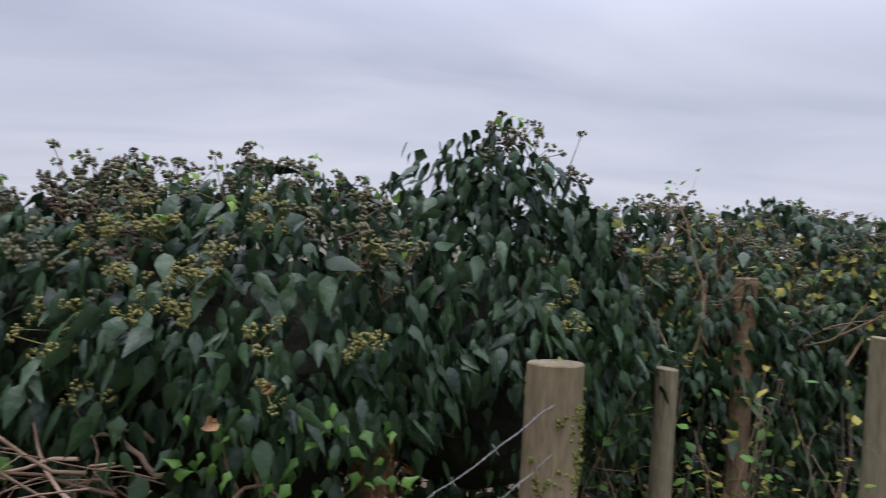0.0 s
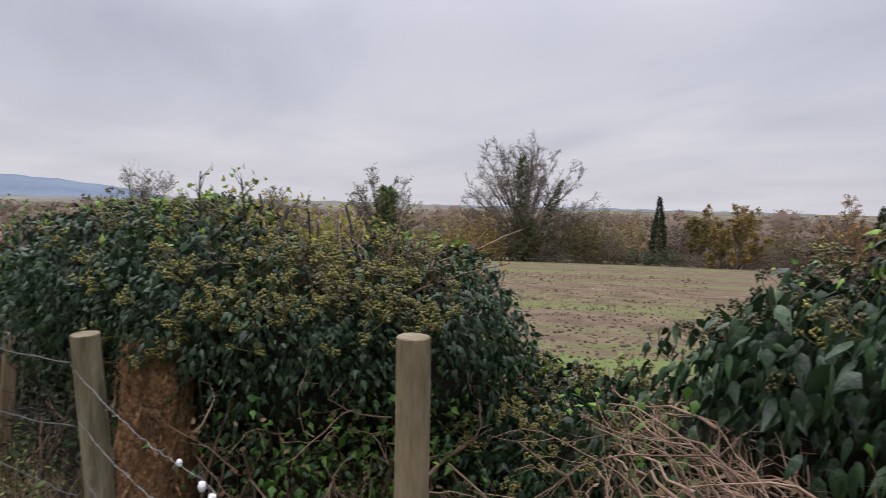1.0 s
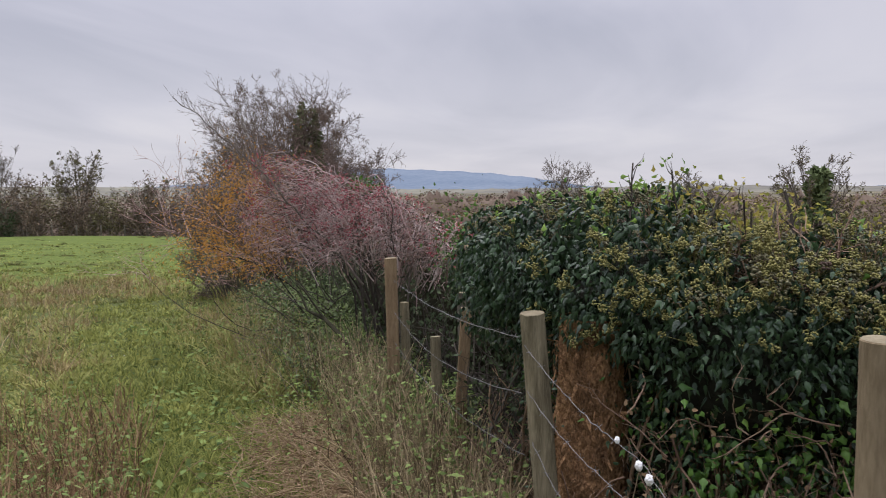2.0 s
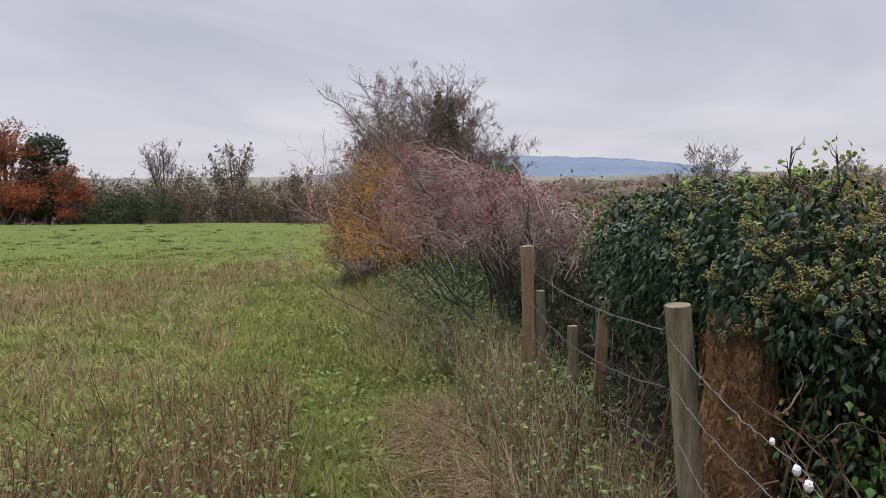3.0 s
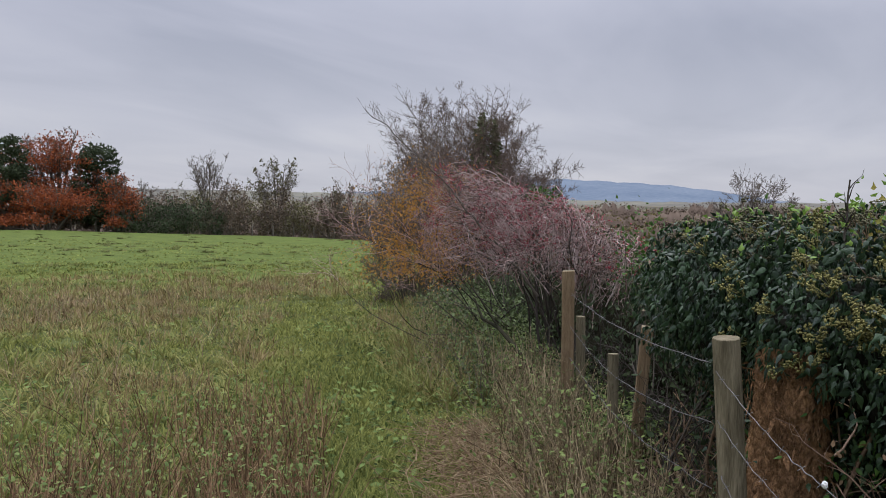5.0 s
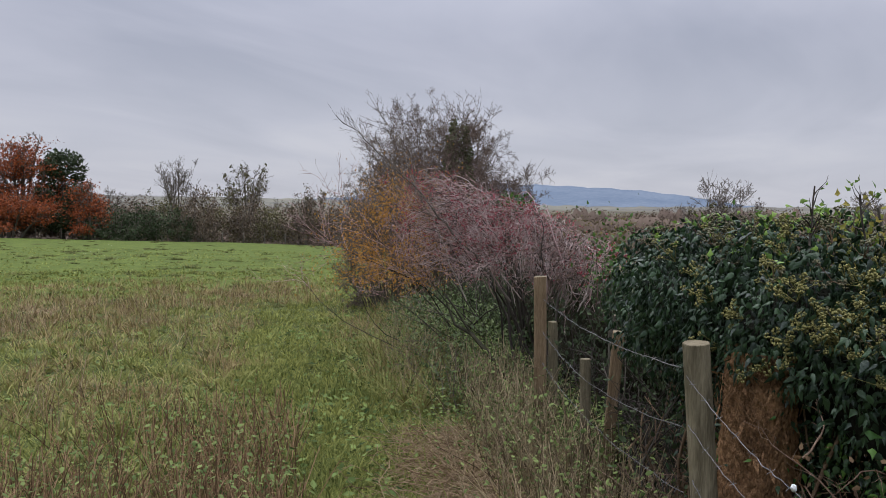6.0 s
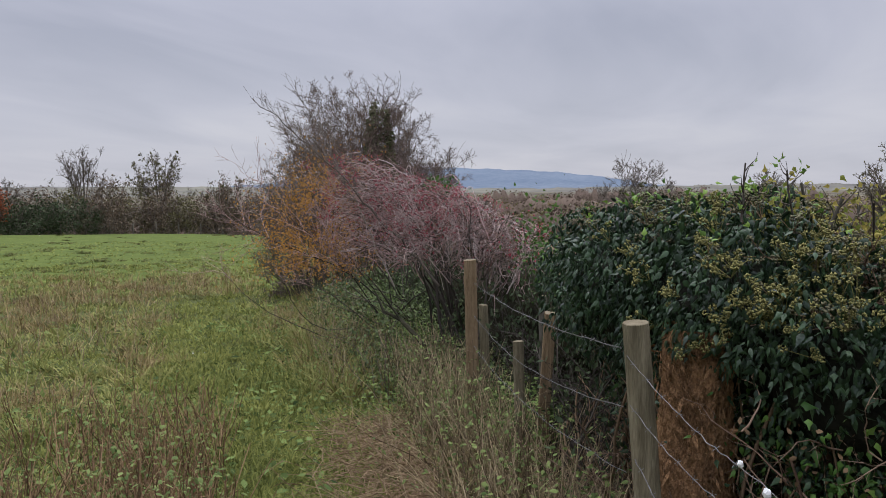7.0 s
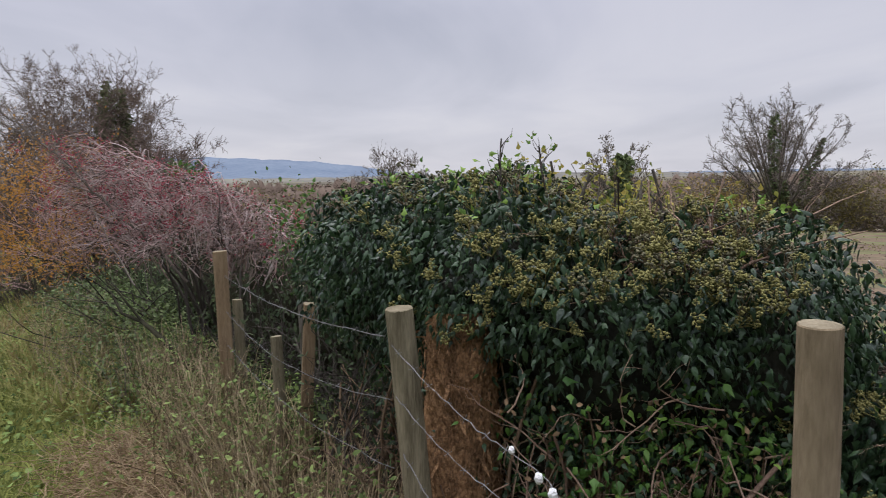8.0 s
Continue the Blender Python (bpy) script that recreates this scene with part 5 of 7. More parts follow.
    heart = rng.choice(len(q), 820, p=w / w.sum())
    pick = np.repeat(heart, 4)
    v, f = scatter(OCTA_V, OCTA_F, q[pick] + rng.normal(0, 0.028, (len(pick), 3)) - base, any_frames(len(pick), rng), rng.uniform(0.005, 0.0085, len(pick)))
    part("fruit", mesh_of("fruit", v, f, M_HAW), ob, "small dull red berries", "stuff")
    # last russet leaves on the twigs
    pick = rng.integers(0, len(q), 2600)
    v, f = scatter(DIAMOND_V, DIAMOND_F, q[pick] + rng.normal(0, 0.02, (2600, 3)) - base, any_frames(2600, rng), rng.uniform(0.010, 0.022, 2600))
    part("foliage", mesh_of("foliage", v, f, M_DEADLEAF), ob, "last russet leaves on the twigs", "stuff")
    # a clump of ivy on top
    ax, ay = at(106.8, 6.9)
    g = np.array([ax, ay, 1.64]) + rng.normal(0, 1, (130, 3)) * np.array([0.08, 0.08, 0.045])
    v, f = scatter(IVY_V, IVY_F, g - base, any_frames(130, rng), rng.uniform(0.03, 0.055, 130))
    part("ivy_growth", mesh_of("ivy_growth", v, f, M_IVY_MID), ob, "bright ivy leaves in the crown", "stuff")
    # long branches arch out over the field
    for tip_b, tip_d, tip_z, root_b, r0 in ((120.6, 8.0, 2.56, 107.0, 0.013), (117.6, 8.3, 2.72, 110.5, 0.007)):
        (ax, ay), (cx, cy) = at(root_b, 6.9), at(tip_b, tip_d)
        u = np.linspace(0, 1, 22)[:, None]
        a, c = np.array([ax, ay, 0.7]), np.array([cx, cy, tip_z])
        mid = a * 0.5 + c * 0.5 + np.array([0, 0, 0.22])
        arch = (1 - u) ** 2 * a + 2 * u * (1 - u) * mid + u ** 2 * c + rng.normal(0, 0.012, (22, 3))
        P4, R4 = arch[None], (np.linspace(1, 0.25, 22) * r0)[None]
        s5, w5, l5, r5 = shoots(P4, R4, 46, rng, 0.35, 1.0, 0.8, 0.16, 0.5)
        P5, R5 = grow(s5, w5 + np.array([0, 0, 0.35]), l5, np.maximum(r5, 0.0024), 5, rng, 0.16, 0.08)
        s6, w6, l6, r6 = shoots(P5, R5, 4, rng, 0.2, 1.0, 0.8, 0.35, 0.6)
        P6, R6 = grow(s6, w6, l6, np.maximum(r6, 0.002), 3, rng, 0.2)
        part("arching_branch", mesh_of("arching_branch", *join(tubes(P4 - base, R4, 5), tubes(P5 - base, R5, 4), tubes(P6 - base, R6, 3)), M_TWIG), ob)


thorn_bush()


def tangle():
    """Bramble tangle in the hedge bottom between the posts and the thorn bush."""
    rng = rng_of(62)
    base = np.array([-4.9, -0.5, 0.0])
    ob = thing("bramble_tangle", tuple(base), "tangled bramble stems filling the fence line, darkened for shade", "bramble")
    n = 420
    u = rng.uniform(0, 1, n)
    s = np.stack([-3.9 - 2.6 * u + rng.normal(0, 0.1, n), -0.05 - 1.0 * u + rng.normal(0, 0.28, n), np.zeros(n)], -1)
    s[:, 2] = ground_z(s[:, 0], s[:, 1])
    P, R = grow(s, np.stack([rng.normal(0, 0.5, n), rng.normal(-0.1, 0.4, n), rng.uniform(0.6, 1.4, n)], -1), rng.uniform(0.8, 1.35, n), rng.uniform(0.003, 0.007, n), 9, rng, 0.22, -0.09, 0.4)
    k = (side_of(P[..., 0], P[..., 1]) > 0.02).all(1)
    P, R = P[k], R[k]
    s2, w2, l2, r2 = shoots(P, R, 6, rng, 0.2, 1.0, 1.0, 0.3, 0.6)
    P2, R2 = grow(s2, w2, l2, np.maximum(r2, 0.0016), 5, rng, 0.25, -0.04)
    # the dark twig colour paints the hollow's shade onto the stems
    part("stem_growth", mesh_of("stem_growth", *join(tubes(P - base, R, 4), tubes(P2 - base, R2, 3)), M_TWIG_DARK), ob, kind="stuff")
    q = np.concatenate([P2[:, -1], P2[:, 2]])
    q = q[rng.random(len(q)) < 0.55]
    v, f = scatter(OVATE_V, OVATE_F, q - base, any_frames(len(q), rng), rng.uniform(0.025, 0.055, len(q)))
    part("foliage", mesh_of("foliage", v, f, M_GREENBUSH), ob, "few dark green bramble leaves", "stuff")
    lx, ly = at(98.8, 5.4)
    g = np.array([lx, ly, 1.17]) + rng.normal(0, 1, (520, 3)) * np.array([0.13, 0.13, 0.16])
    v, f = scatter(OVATE_V, OVATE_F, g - base, any_frames(520, rng), rng.uniform(0.02, 0.045, 520))
    part("leaf_spray", mesh_of("leaf_spray", v, f, M_IVY_MID), ob, "fresh green leaves beside the hedge", "stuff")
    mounds = [((-4.45, 0.1, 0.85), (0.5, 0.4, 0.6)), ((-5.1, -0.2, 0.75), (0.6, 0.4, 0.6)), ((-5.9, -0.6, 0.6), (0.7, 0.4, 0.6))]
    for u in (5.2, 6.2, 7.2, 8.2, 9.2, 10.2, 11.2, 12.4):
        x, y = FENCE + ALONG * u + ACROSS * 0.75
        tall = 0.95 if u < 8.5 else 0.75
        mounds.append(((float(x), float(y), gz(x, y) + 0.6 * tall), (0.75, 0.5, tall)))
    # added dark backing: the hollow's shade is put into this core's colour
    part("inner_growth", mound_mesh("inner_growth", mounds, 0.70, M_INNER, base), ob, "dark core standing in for shade inside the brambles", "stuff")
    p, nor = on_mounds(mounds, 34000, rng)
    p = p + nor * rng.normal(-0.10, 0.10, (len(p), 1))
    v, f = scatter(DIAMOND_V, DIAMOND_F, p - base, hanging(p, nor, rng), 0.045 * rng.uniform(0.6, 1.2, len(p)))
    part("ivy", mesh_of("ivy", v, f, M_GREENBUSH), ob, "ivy leaves in the brambles", "stuff")


tangle()


def hedge_bottom():
    """Shaded brambles and nettles heaped along the fence under the bushes."""
    rng = rng_of(63)
    base = np.array([-7.5, -3.0, gz(-7.5, -3.0)])
    ob = thing("bramble_patch", tuple(base), "dark shaded brambles and nettles under the thorn bushes", "bramble")
    mounds = []
    for u in np.arange(4.6, 15.0, 0.62):
        for v in (-0.40, 0.1, 0.7):
            uu, vv = u + rng.normal(0, 0.12), v + rng.normal(0, 0.15)
            x, y = FENCE + ALONG * uu + ACROSS * vv
            h = 0.22 + 0.10 * (v + 0.55) + 0.10 * rng.random()
            mounds.append(((float(x), float(y), gz(x, y) + 0.3 * h), (0.42, 0.42, h * (1.0 if u < 6 else 1.7))))
    p, nor = on_mounds(mounds, 36000, rng, 0.3)
    k = (nor[:, 2] > -0.1)
    p, nor = p[k], nor[k]
    p = p + nor * rng.normal(-0.04, 0.09, (len(p), 1))
    tip = rng.normal(0, 1, p.shape) + np.array([0, 0, -0.3])
    v, f = scatter(DIAMOND_V, DIAMOND_F, p - base, frames_of(tip, nor + np.array([0, 0, 0.8]) + rng.normal(0, 0.5, p.shape)), rng.uniform(0.03, 0.07, len(p)))
    part("foliage", mesh_of("foliage", v, f, M_SHADE), ob, kind="stuff")
    m = 900
    u, w = rng.uniform(4.4, 14.5, m), rng.uniform(-0.7, 0.9, m)
    s = np.stack([FENCE[0] + ALONG[0] * u + ACROSS[0] * w, FENCE[1] + ALONG[1] * u + ACROSS[1] * w, np.zeros(m)], -1)
    s[:, 2] = ground_z(s[:, 0], s[:, 1])
    P, R = grow(s, np.array([0, 0, 1.0]) + rng.normal(0, 0.5, s.shape), rng.uniform(0.25, 0.75, m), rng.uniform(0.0025, 0.005, m), 6, rng, 0.22, -0.06, 0.5)
    part("stem_growth", mesh_of("stem_growth", *tubes(P - base, R, 3), M_TWIG), ob, kind="stuff")
    # a dead dark bough leans out at the bottom
    P = np.array([[[-6.2, -1.75, 0.1], [-6.30, -2.0, 0.34], [-6.45, -2.2, 0.46], [-6.62, -2.42, 0.50], [-6.75, -2.55, 0.66]], [[-6.45, -2.2, 0.46], [-6.5, -2.3, 0.56], [-6.5, -2.4, 0.70], [-6.55, -2.5, 0.78], [-6.6, -2.52, 0.9]]])
    part("dead_bough", mesh_of("dead_bough", *tubes(P - base, np.array([[0.024, 0.021, 0.018, 0.013, 0.008], [0.012, 0.010, 0.008, 0.006, 0.004]]), 7), M_INNER, True), ob, "dark dead bough leaning out")


hedge_bottom()


def leafy_shrub(name, label, category, base, mounds, n_leaf, leaf, mat, seed, twig_mat=None, twigs=40, low=0.6):
    """A shrub of thin stems with a loose cloud of small leaves."""
    rng = rng_of(seed)
    base = np.array([base[0], base[1], gz(*base)])
    ob = thing(name, tuple(base), label, category)
    s = base + rng.normal(0, 0.25, (twigs, 3)) * np.array([1, 1, 0])
    C = np.array([c for c, r in mounds])
    t = C[rng.integers(0, len(C), twigs)] + rng.normal(0, 0.3, (twigs, 3))
    P, R = grow(s, t - s, np.linalg.norm(t - s, axis=1) * 1.05, np.full(twigs, 0.010), 9, rng, 0.20, 0.02, 0.25)
    s2, w2, l2, r2 = shoots(P, R, 30, rng, 0.45, 1.0, 0.9, 0.34, 0.5)
    P2, R2 = grow(s2, w2, l2, np.maximum(r2, 0.003), 6, rng, 0.22, 0.02)
    s3, w3, l3, r3 = shoots(P2, R2, 4, rng, 0.2, 1.0, 0.9, 0.4, 0.6)
    P3, R3 = grow(s3, w3, l3, np.maximum(r3, 0.0025), 4, rng, 0.2)
    P2, R2 = P2[(P2[..., 2] > low).all(1)], R2[(P2[..., 2] > low).all(1)]
    P3, R3 = P3[(P3[..., 2] > low).all(1)], R3[(P3[..., 2] > low).all(1)]
    part("stem_growth", mesh_of("stem_growth", *tubes(P - base, R, 5), M_TWIG_DARK), ob, kind="stuff")
    part("twig_growth", mesh_of("twig_growth", *join(tubes(P2 - base, R2, 4), tubes(P3 - base, R3, 3)), twig_mat or M_TWIG), ob, kind="stuff")
    p, nor = on_mounds(mounds, n_leaf, rng, 0.25)
    C2 = p + nor * rng.normal(-0.12, 0.22, (len(p), 1))
    keep = lump(C2, 2.2) + 0.6 * lump(C2, 5.0) + rng.normal(0, 0.3, len(C2)) > 0.0
    keep &= C2[:, 2] > low
    C2 = C2[keep]
    v, f = scatter(DIAMOND_V, DIAMOND_F, C2 - base, any_frames(len(C2), rng), leaf * rng.uniform(0.6, 1.3, len(C2)))
    part("foliage", mesh_of("foliage", v, f, mat), ob, kind="stuff")
    return ob


leafy_shrub("autumn_shrub", "orange and yellow leaved autumn shrub beyond the hawthorn", "shrub", (-9.2, -2.85),
            [((-8.4, -4.0, 1.10), (0.7, 0.6, 0.75)), ((-8.8, -3.9, 1.55), (0.6, 0.6, 0.65)), ((-8.0, -3.6, 1.15), (0.7, 0.5, 0.7)), ((-8.9, -4.4, 0.85), (0.5, 0.5, 0.6)), ((-7.4, -3.3, 1.1), (0.5, 0.35, 0.5)), ((-7.35, -3.5, 1.45), (0.45, 0.40, 0.45)), ((-7.6, -3.85, 1.0), (0.5, 0.4, 0.55))], 27000, 0.027, M_ORANGE, 71, M_TWIG_PINK, twigs=18)


def conifer(name, label, base, height, width, seed, mat=M_DARKGREEN, n=2600, group="", power=0.8, leaf=0.055):
    rng = rng_of(seed)
    base = np.array([base[0], base[1], gz(*base) - 0.1])
    ob = thing(name, tuple(base), label, "tree", group)
    P, R = grow(np.zeros((1, 3)), np.array([[0, 0, 1.0]]), np.array([height * 0.97]), np.array([height * 0.016]), 8, rng, 0.01, 0, 0.1)
    part("trunk", mesh_of("trunk", *tubes(P, R, 6), M_TRUNK, True), ob)
    h = rng.beta(1.1, 1.5, n)
    a = rng.uniform(0, 2 * np.pi, n)
    full = (1 - h) ** power if power >= 0.6 else np.sqrt(np.clip(1 - ((h - 0.35) / 0.66) ** 2, 0, 1))
    p = np.stack([np.cos(a), np.sin(a), 3.0 * h], -1)
    rad = width / 2 * full * (0.85 + 0.22 * lump(p + seed, 1.7)) * np.sqrt(rng.uniform(0.25, 1, n)) + 0.004 * height * (1 - h)
    q = np.stack([rad * np.cos(a), rad * np.sin(a), height * (0.08 + 0.93 * h)], -1)
    way = np.stack([np.cos(a), np.sin(a), rng.normal(-0.1, 0.4, n)], -1)
    v, f = scatter(CARD_V, CARD_F, q, frames_of(way, rng.normal(0, 1, (n, 3))), height * leaf * rng.uniform(0.6, 1.4, n))
    part("crown", mesh_of("crown", v, f, mat), ob, kind="stuff")
    return ob


def thicket(label, place, radii, seed, stems=26, leaf_n=0, leaf=M_OLIVE, tall=0.25, fine=0.0055, name="bare_thicket", category="bush", thick=0.035, leaf_size=0.042, ivy=(), one=False, count=320, twig=M_TWIG, layer=0.0, wide=1.0):
    """A rounded bare thicket: stems fanning to a domed, uneven outline, with twigs all over it."""
    rng = rng_of(seed)
    base = np.array([place[0], place[1], gz(*place) - 0.1])
    ob = thing(name, tuple(base), label, category)
    d = unit(rng.normal(0, 1, (stems, 3)))
    d[:, 2] = np.abs(d[:, 2]) + 0.08
    d = unit(d)
    t = d / np.cbrt((np.abs(d) ** 3).sum(1, keepdims=True)) * np.array(radii) * (0.74 + 0.6 * tall * rng.random((stems, 1)))
    s = t * (np.array([0.04, 0.04, 0.22]) if one else np.array([0.3, 0.3, 0]))
    mid = s * 0.45 + t * 0.55
    mid[:, 2] = 0.35 * s[:, 2] + 0.65 * t[:, 2]
    u = np.linspace(0, 1, 12)[None, :, None]
    drift = np.cumsum(rng.normal(0, (0.005 if one else 0.010) * radii[2], (stems, 12, 3)), axis=1)
    P = (1 - u) ** 2 * s[:, None] + 2 * u * (1 - u) * mid[:, None] + u ** 2 * t[:, None] + drift * u
    R = (thick * rng.uniform(0.4, 1.0, stems))[:, None] * np.linspace(1, 0.15, 12)[None]
    for i in range(stems):
        part("trunk", mesh_of("trunk", *tubes(P[i:i + 1], R[i:i + 1], 5), M_TRUNK, True), ob)
    def inside(Q):
        shell = 1 + 0.10 * lump(unit(Q) * 2.0 + seed, 1.6) + 0.07 * lump(unit(Q) * 2.0 + seed, 4.3)
        return (np.abs(Q / np.array(radii)) ** 3).sum(-1)[:, :-1].max(1) < 1.05 * shell[:, -1] ** 3
    s1, w1, l1, r1 = shoots(P, R, 10, rng, 0.35, 1.0, 0.85 * wide, 0.27, 0.55)
    P1, R1 = grow(s1, w1 + np.array([0, 0, 0.12]), l1, np.clip(r1, fine * 1.3, fine * 2.5), 6, rng, 0.15 * wide, 0.05 / wide, 0.5)
    s2, w2, l2, r2 = shoots(P1, R1, 6, rng, 0.15, 1.0, 0.95 * wide, 0.46, 0.6)
    P2, R2 = grow(s2, w2 + np.array([0, 0, 0.10]), l2, np.clip(r2, fine, fine * 1.5), 4, rng, 0.20 * wide, 0.04 / wide, 0.6)
    P2, R2 = P2[inside(P2)], R2[inside(P2)]
    s3, w3, l3, r3 = shoots(P2, R2, max(2, round(count * 6 / (stems * 60))), rng, 0.1, 1.0, 1.0 * wide, 0.60, 0.7)
    P3, R3 = grow(s3, w3 + np.array([0, 0, 0.08]), l3, np.full(len(l3), fine * 0.85), 3, rng, 0.25, 0.02, 0.7)
    P3, R3 = P3[inside(P3)], R3[inside(P3)]
    part("crown", mesh_of("crown", *join(tubes(P1, R1, 3), tubes(P2, R2, 3), tubes(P3[:, ::2], R3[:, ::2], 3)), twig), ob, kind="stuff")
    if leaf_n:
        q = P3[rng.integers(0, len(P3), leaf_n), -1]
        if layer:
            q = q[rng.integers(0, len(q), 300)][rng.integers(0, 300, leaf_n)] + rng.normal(0, 1, (leaf_n, 3)) * np.array([layer, layer, layer * 0.28])
            q = q[q[:, 2] < radii[2] * (0.60 + 0.40 * rng.random(leaf_n))]
            q[:, 2] = np.abs(q[:, 2] - 0.8) + 0.8
            leaf_n = len(q)
        q = q + rng.normal(0, 0.05, (leaf_n, 3))
        v, f = scatter(CARD_V, CARD_F, q, any_frames(leaf_n, rng), leaf_size * rng.uniform(0.6, 1.4, leaf_n))
        part("foliage", mesh_of("foliage", v, f, leaf), ob, kind="stuff")
    if one:
        Pt = np.array([[[0, 0, 0], [0.02, 0, 0.4], [0, 0.03, 0.8], [0, 0, 1.0]]]) * radii[2] * 0.3
        part("bole", mesh_of("bole", *tubes(Pt, np.array([[1.5, 1.3, 1.1, 0.9]]) * thick, 8), M_TRUNK, True), ob)
    for (cx, cy, z0, z1, rr) in ivy:
        n = 900
        h, a = rng.uniform(0, 1, n), rng.uniform(0, 2 * np.pi, n)
        rad = rr * (1.1 - 0.8 * h) * (0.5 + 0.6 * rng.random(n)) * (1 + 0.35 * np.sin(9 * h + cx))
        q = np.stack([cx * (0.3 + 0.7 * h) + rad * np.cos(a), cy * (0.3 + 0.7 * h) + rad * np.sin(a), z0 + (z1 - z0) * h], -1)
        v, f = scatter(CARD_V, CARD_F, q, any_frames(n, rng), rr * 0.38 * rng.uniform(0.6, 1.3, n))
        part("ivy", mesh_of("ivy", v, f, M_SHADE), ob, "dark ivy climbing the stem", "stuff")
    return ob


# bare thicket behind the autumn shrub
thicket("tall bare domed thorn thicket behind the bushes", at(112.3, 15.5), (2.45, 2.45, 4.95), 81, 170, 300, fine=0.0037, count=9000, thick=0.022, wide=1.25, twig=M_BARE)
thicket("lower bare grey thicket trailing off along the fence", at(108.8, 16.5), (1.6, 1.6, 3.7), 82, 90, 100, fine=0.0037, count=4600, thick=0.02, wide=1.25, twig=M_BARE)
thicket("bare thicket with a few olive leaves by the pasture", at(116.0, 14.5), (1.2, 1.2, 3.4), 83, 50, 500, fine=0.0044, count=1900, thick=0.02, wide=1.3)
conifer("holly_bush", "dark evergreen column inside the bare thicket", at(110.9, 15.0), 4.05, 0.85, 84, M_HOLLY, 5000, power=0.35, leaf=0.022)

# trees across the far end of the pasture
thicket("slender upright bare tree over the far hedgerow", at(132.0, 112), (4.2, 4.2, 13.2), 91, 26, fine=0.018, count=300, one=True, name="bare_tree", category="tree", thick=0.13)
thicket("sparse tree with a few dark leaves over the hedgerow", at(127.0, 108), (5.6, 5.6, 12.2), 92, 30, 700, fine=0.018, count=380, one=True, name="bare_tree", category="tree", thick=0.13, leaf_size=0.4)
thicket("small crooked tree with yellow leaves in the hedgerow", at(122.6, 100), (4.0, 4.0, 9.2), 93, 14, 700, fine=0.035, name="bare_tree", category="tree", thick=0.13, leaf_size=0.35)
thicket("pale bare tree beside the copper beech", at(136.5, 116), (4.0, 4.0, 10.2), 94, 18, fine=0.02, one=True, name="bare_tree", category="tree", thick=0.13)
thicket("copper-red beech in autumn leaf at the field's end", at(142.0, 104), (7.2, 7.2, 14.0), 95, 30, 16000, M_RUST, fine=0.03, name="copper_beech", category="tree", thick=0.2, leaf_size=0.26, one=True, count=520, layer=0.9)
thicket("low spreading copper-red beech at the field's end", at(138.2, 97), (1.9, 1.9, 8.0), 96, 12, 3600, M_RUST, fine=0.03, name="copper_beech", category="tree", thick=0.18, leaf_size=0.24, count=320, layer=0.55)
thicket("russet beech losing its leaves at the field's end", at(146.0, 102), (5.6, 5.6, 9.0), 97, 14, 8000, M_RUST, fine=0.03, name="copper_beech", category="tree", thick=0.2, leaf_size=0.24, count=320, layer=0.9)
thicket("low copper-red beech skirts under the larger beech", at(143.0, 98), (5.5, 5.5, 6.4), 90, 12, 7500, M_RUST, fine=0.03, name="copper_beech", category="tree", thick=0.14, leaf_size=0.24, count=260, layer=0.9)


def pine(label, place, height, width, seed, clumps=42, per=130):
    """An old evergreen with a rounded, clumped crown."""
    rng = rng_of(seed)
    base = np.array([place[0], place[1], gz(*place) - 0.1])
    ob = thing("evergreen_tree", tuple(base), label, "tree")
    P, R = grow(np.zeros((1, 3)), np.array([[0, 0, 1.0]]), np.array([height * 0.9]), np.array([0.22]), 8, rng, 0.04, 0, 0.2)
    part("trunk", mesh_of("trunk", *tubes(P, R, 7), M_TRUNK, True), ob)
    h = np.concatenate([rng.uniform(0.12, 0.8, clumps - 6), rng.uniform(0.8, 0.95, 6)])
    a = rng.uniform(0, 2 * np.pi, clumps)
    full = np.sqrt(np.clip(1 - ((h - 0.4) / 0.62) ** 2, 0, 1)) * rng.uniform(0.4, 0.9, clumps)
    C = np.stack([width / 2 * full * np.cos(a), width / 2 * full * np.sin(a), h * height], -1)
    s = np.stack([0 * h, 0 * h, h * height * 0.85], -1)
    P2, R2 = grow(s, C - s, np.linalg.norm(C - s, axis=1), np.full(clumps, 0.07), 5, rng, 0.05)
    part("limb_growth", mesh_of("limb_growth", *tubes(P2, R2, 4), M_TRUNK, True), ob, kind="stuff")
    i = np.repeat(np.arange(clumps), per)
    q = C[i] + unit(rng.normal(0, 1, (len(i), 3))) * np.cbrt(rng.random((len(i), 1))) * np.array([0.17, 0.17, 0.11]) * width * rng.uniform(0.7, 1.2, (clumps, 1))[i]
    v, f = scatter(CARD_V, CARD_F, q, any_frames(len(q), rng), 0.38 * rng.uniform(0.5, 1.3, len(q)))
    part("crown", mesh_of("crown", v, f, M_DARKGREEN), ob, kind="stuff")


pine("dark evergreen tree between the copper beeches", at(139.6, 101), 11.6, 6.4, 98, clumps=60)
pine("dark evergreen tree at the field's far corner", at(145.4, 100), 11.6, 6.0, 99)

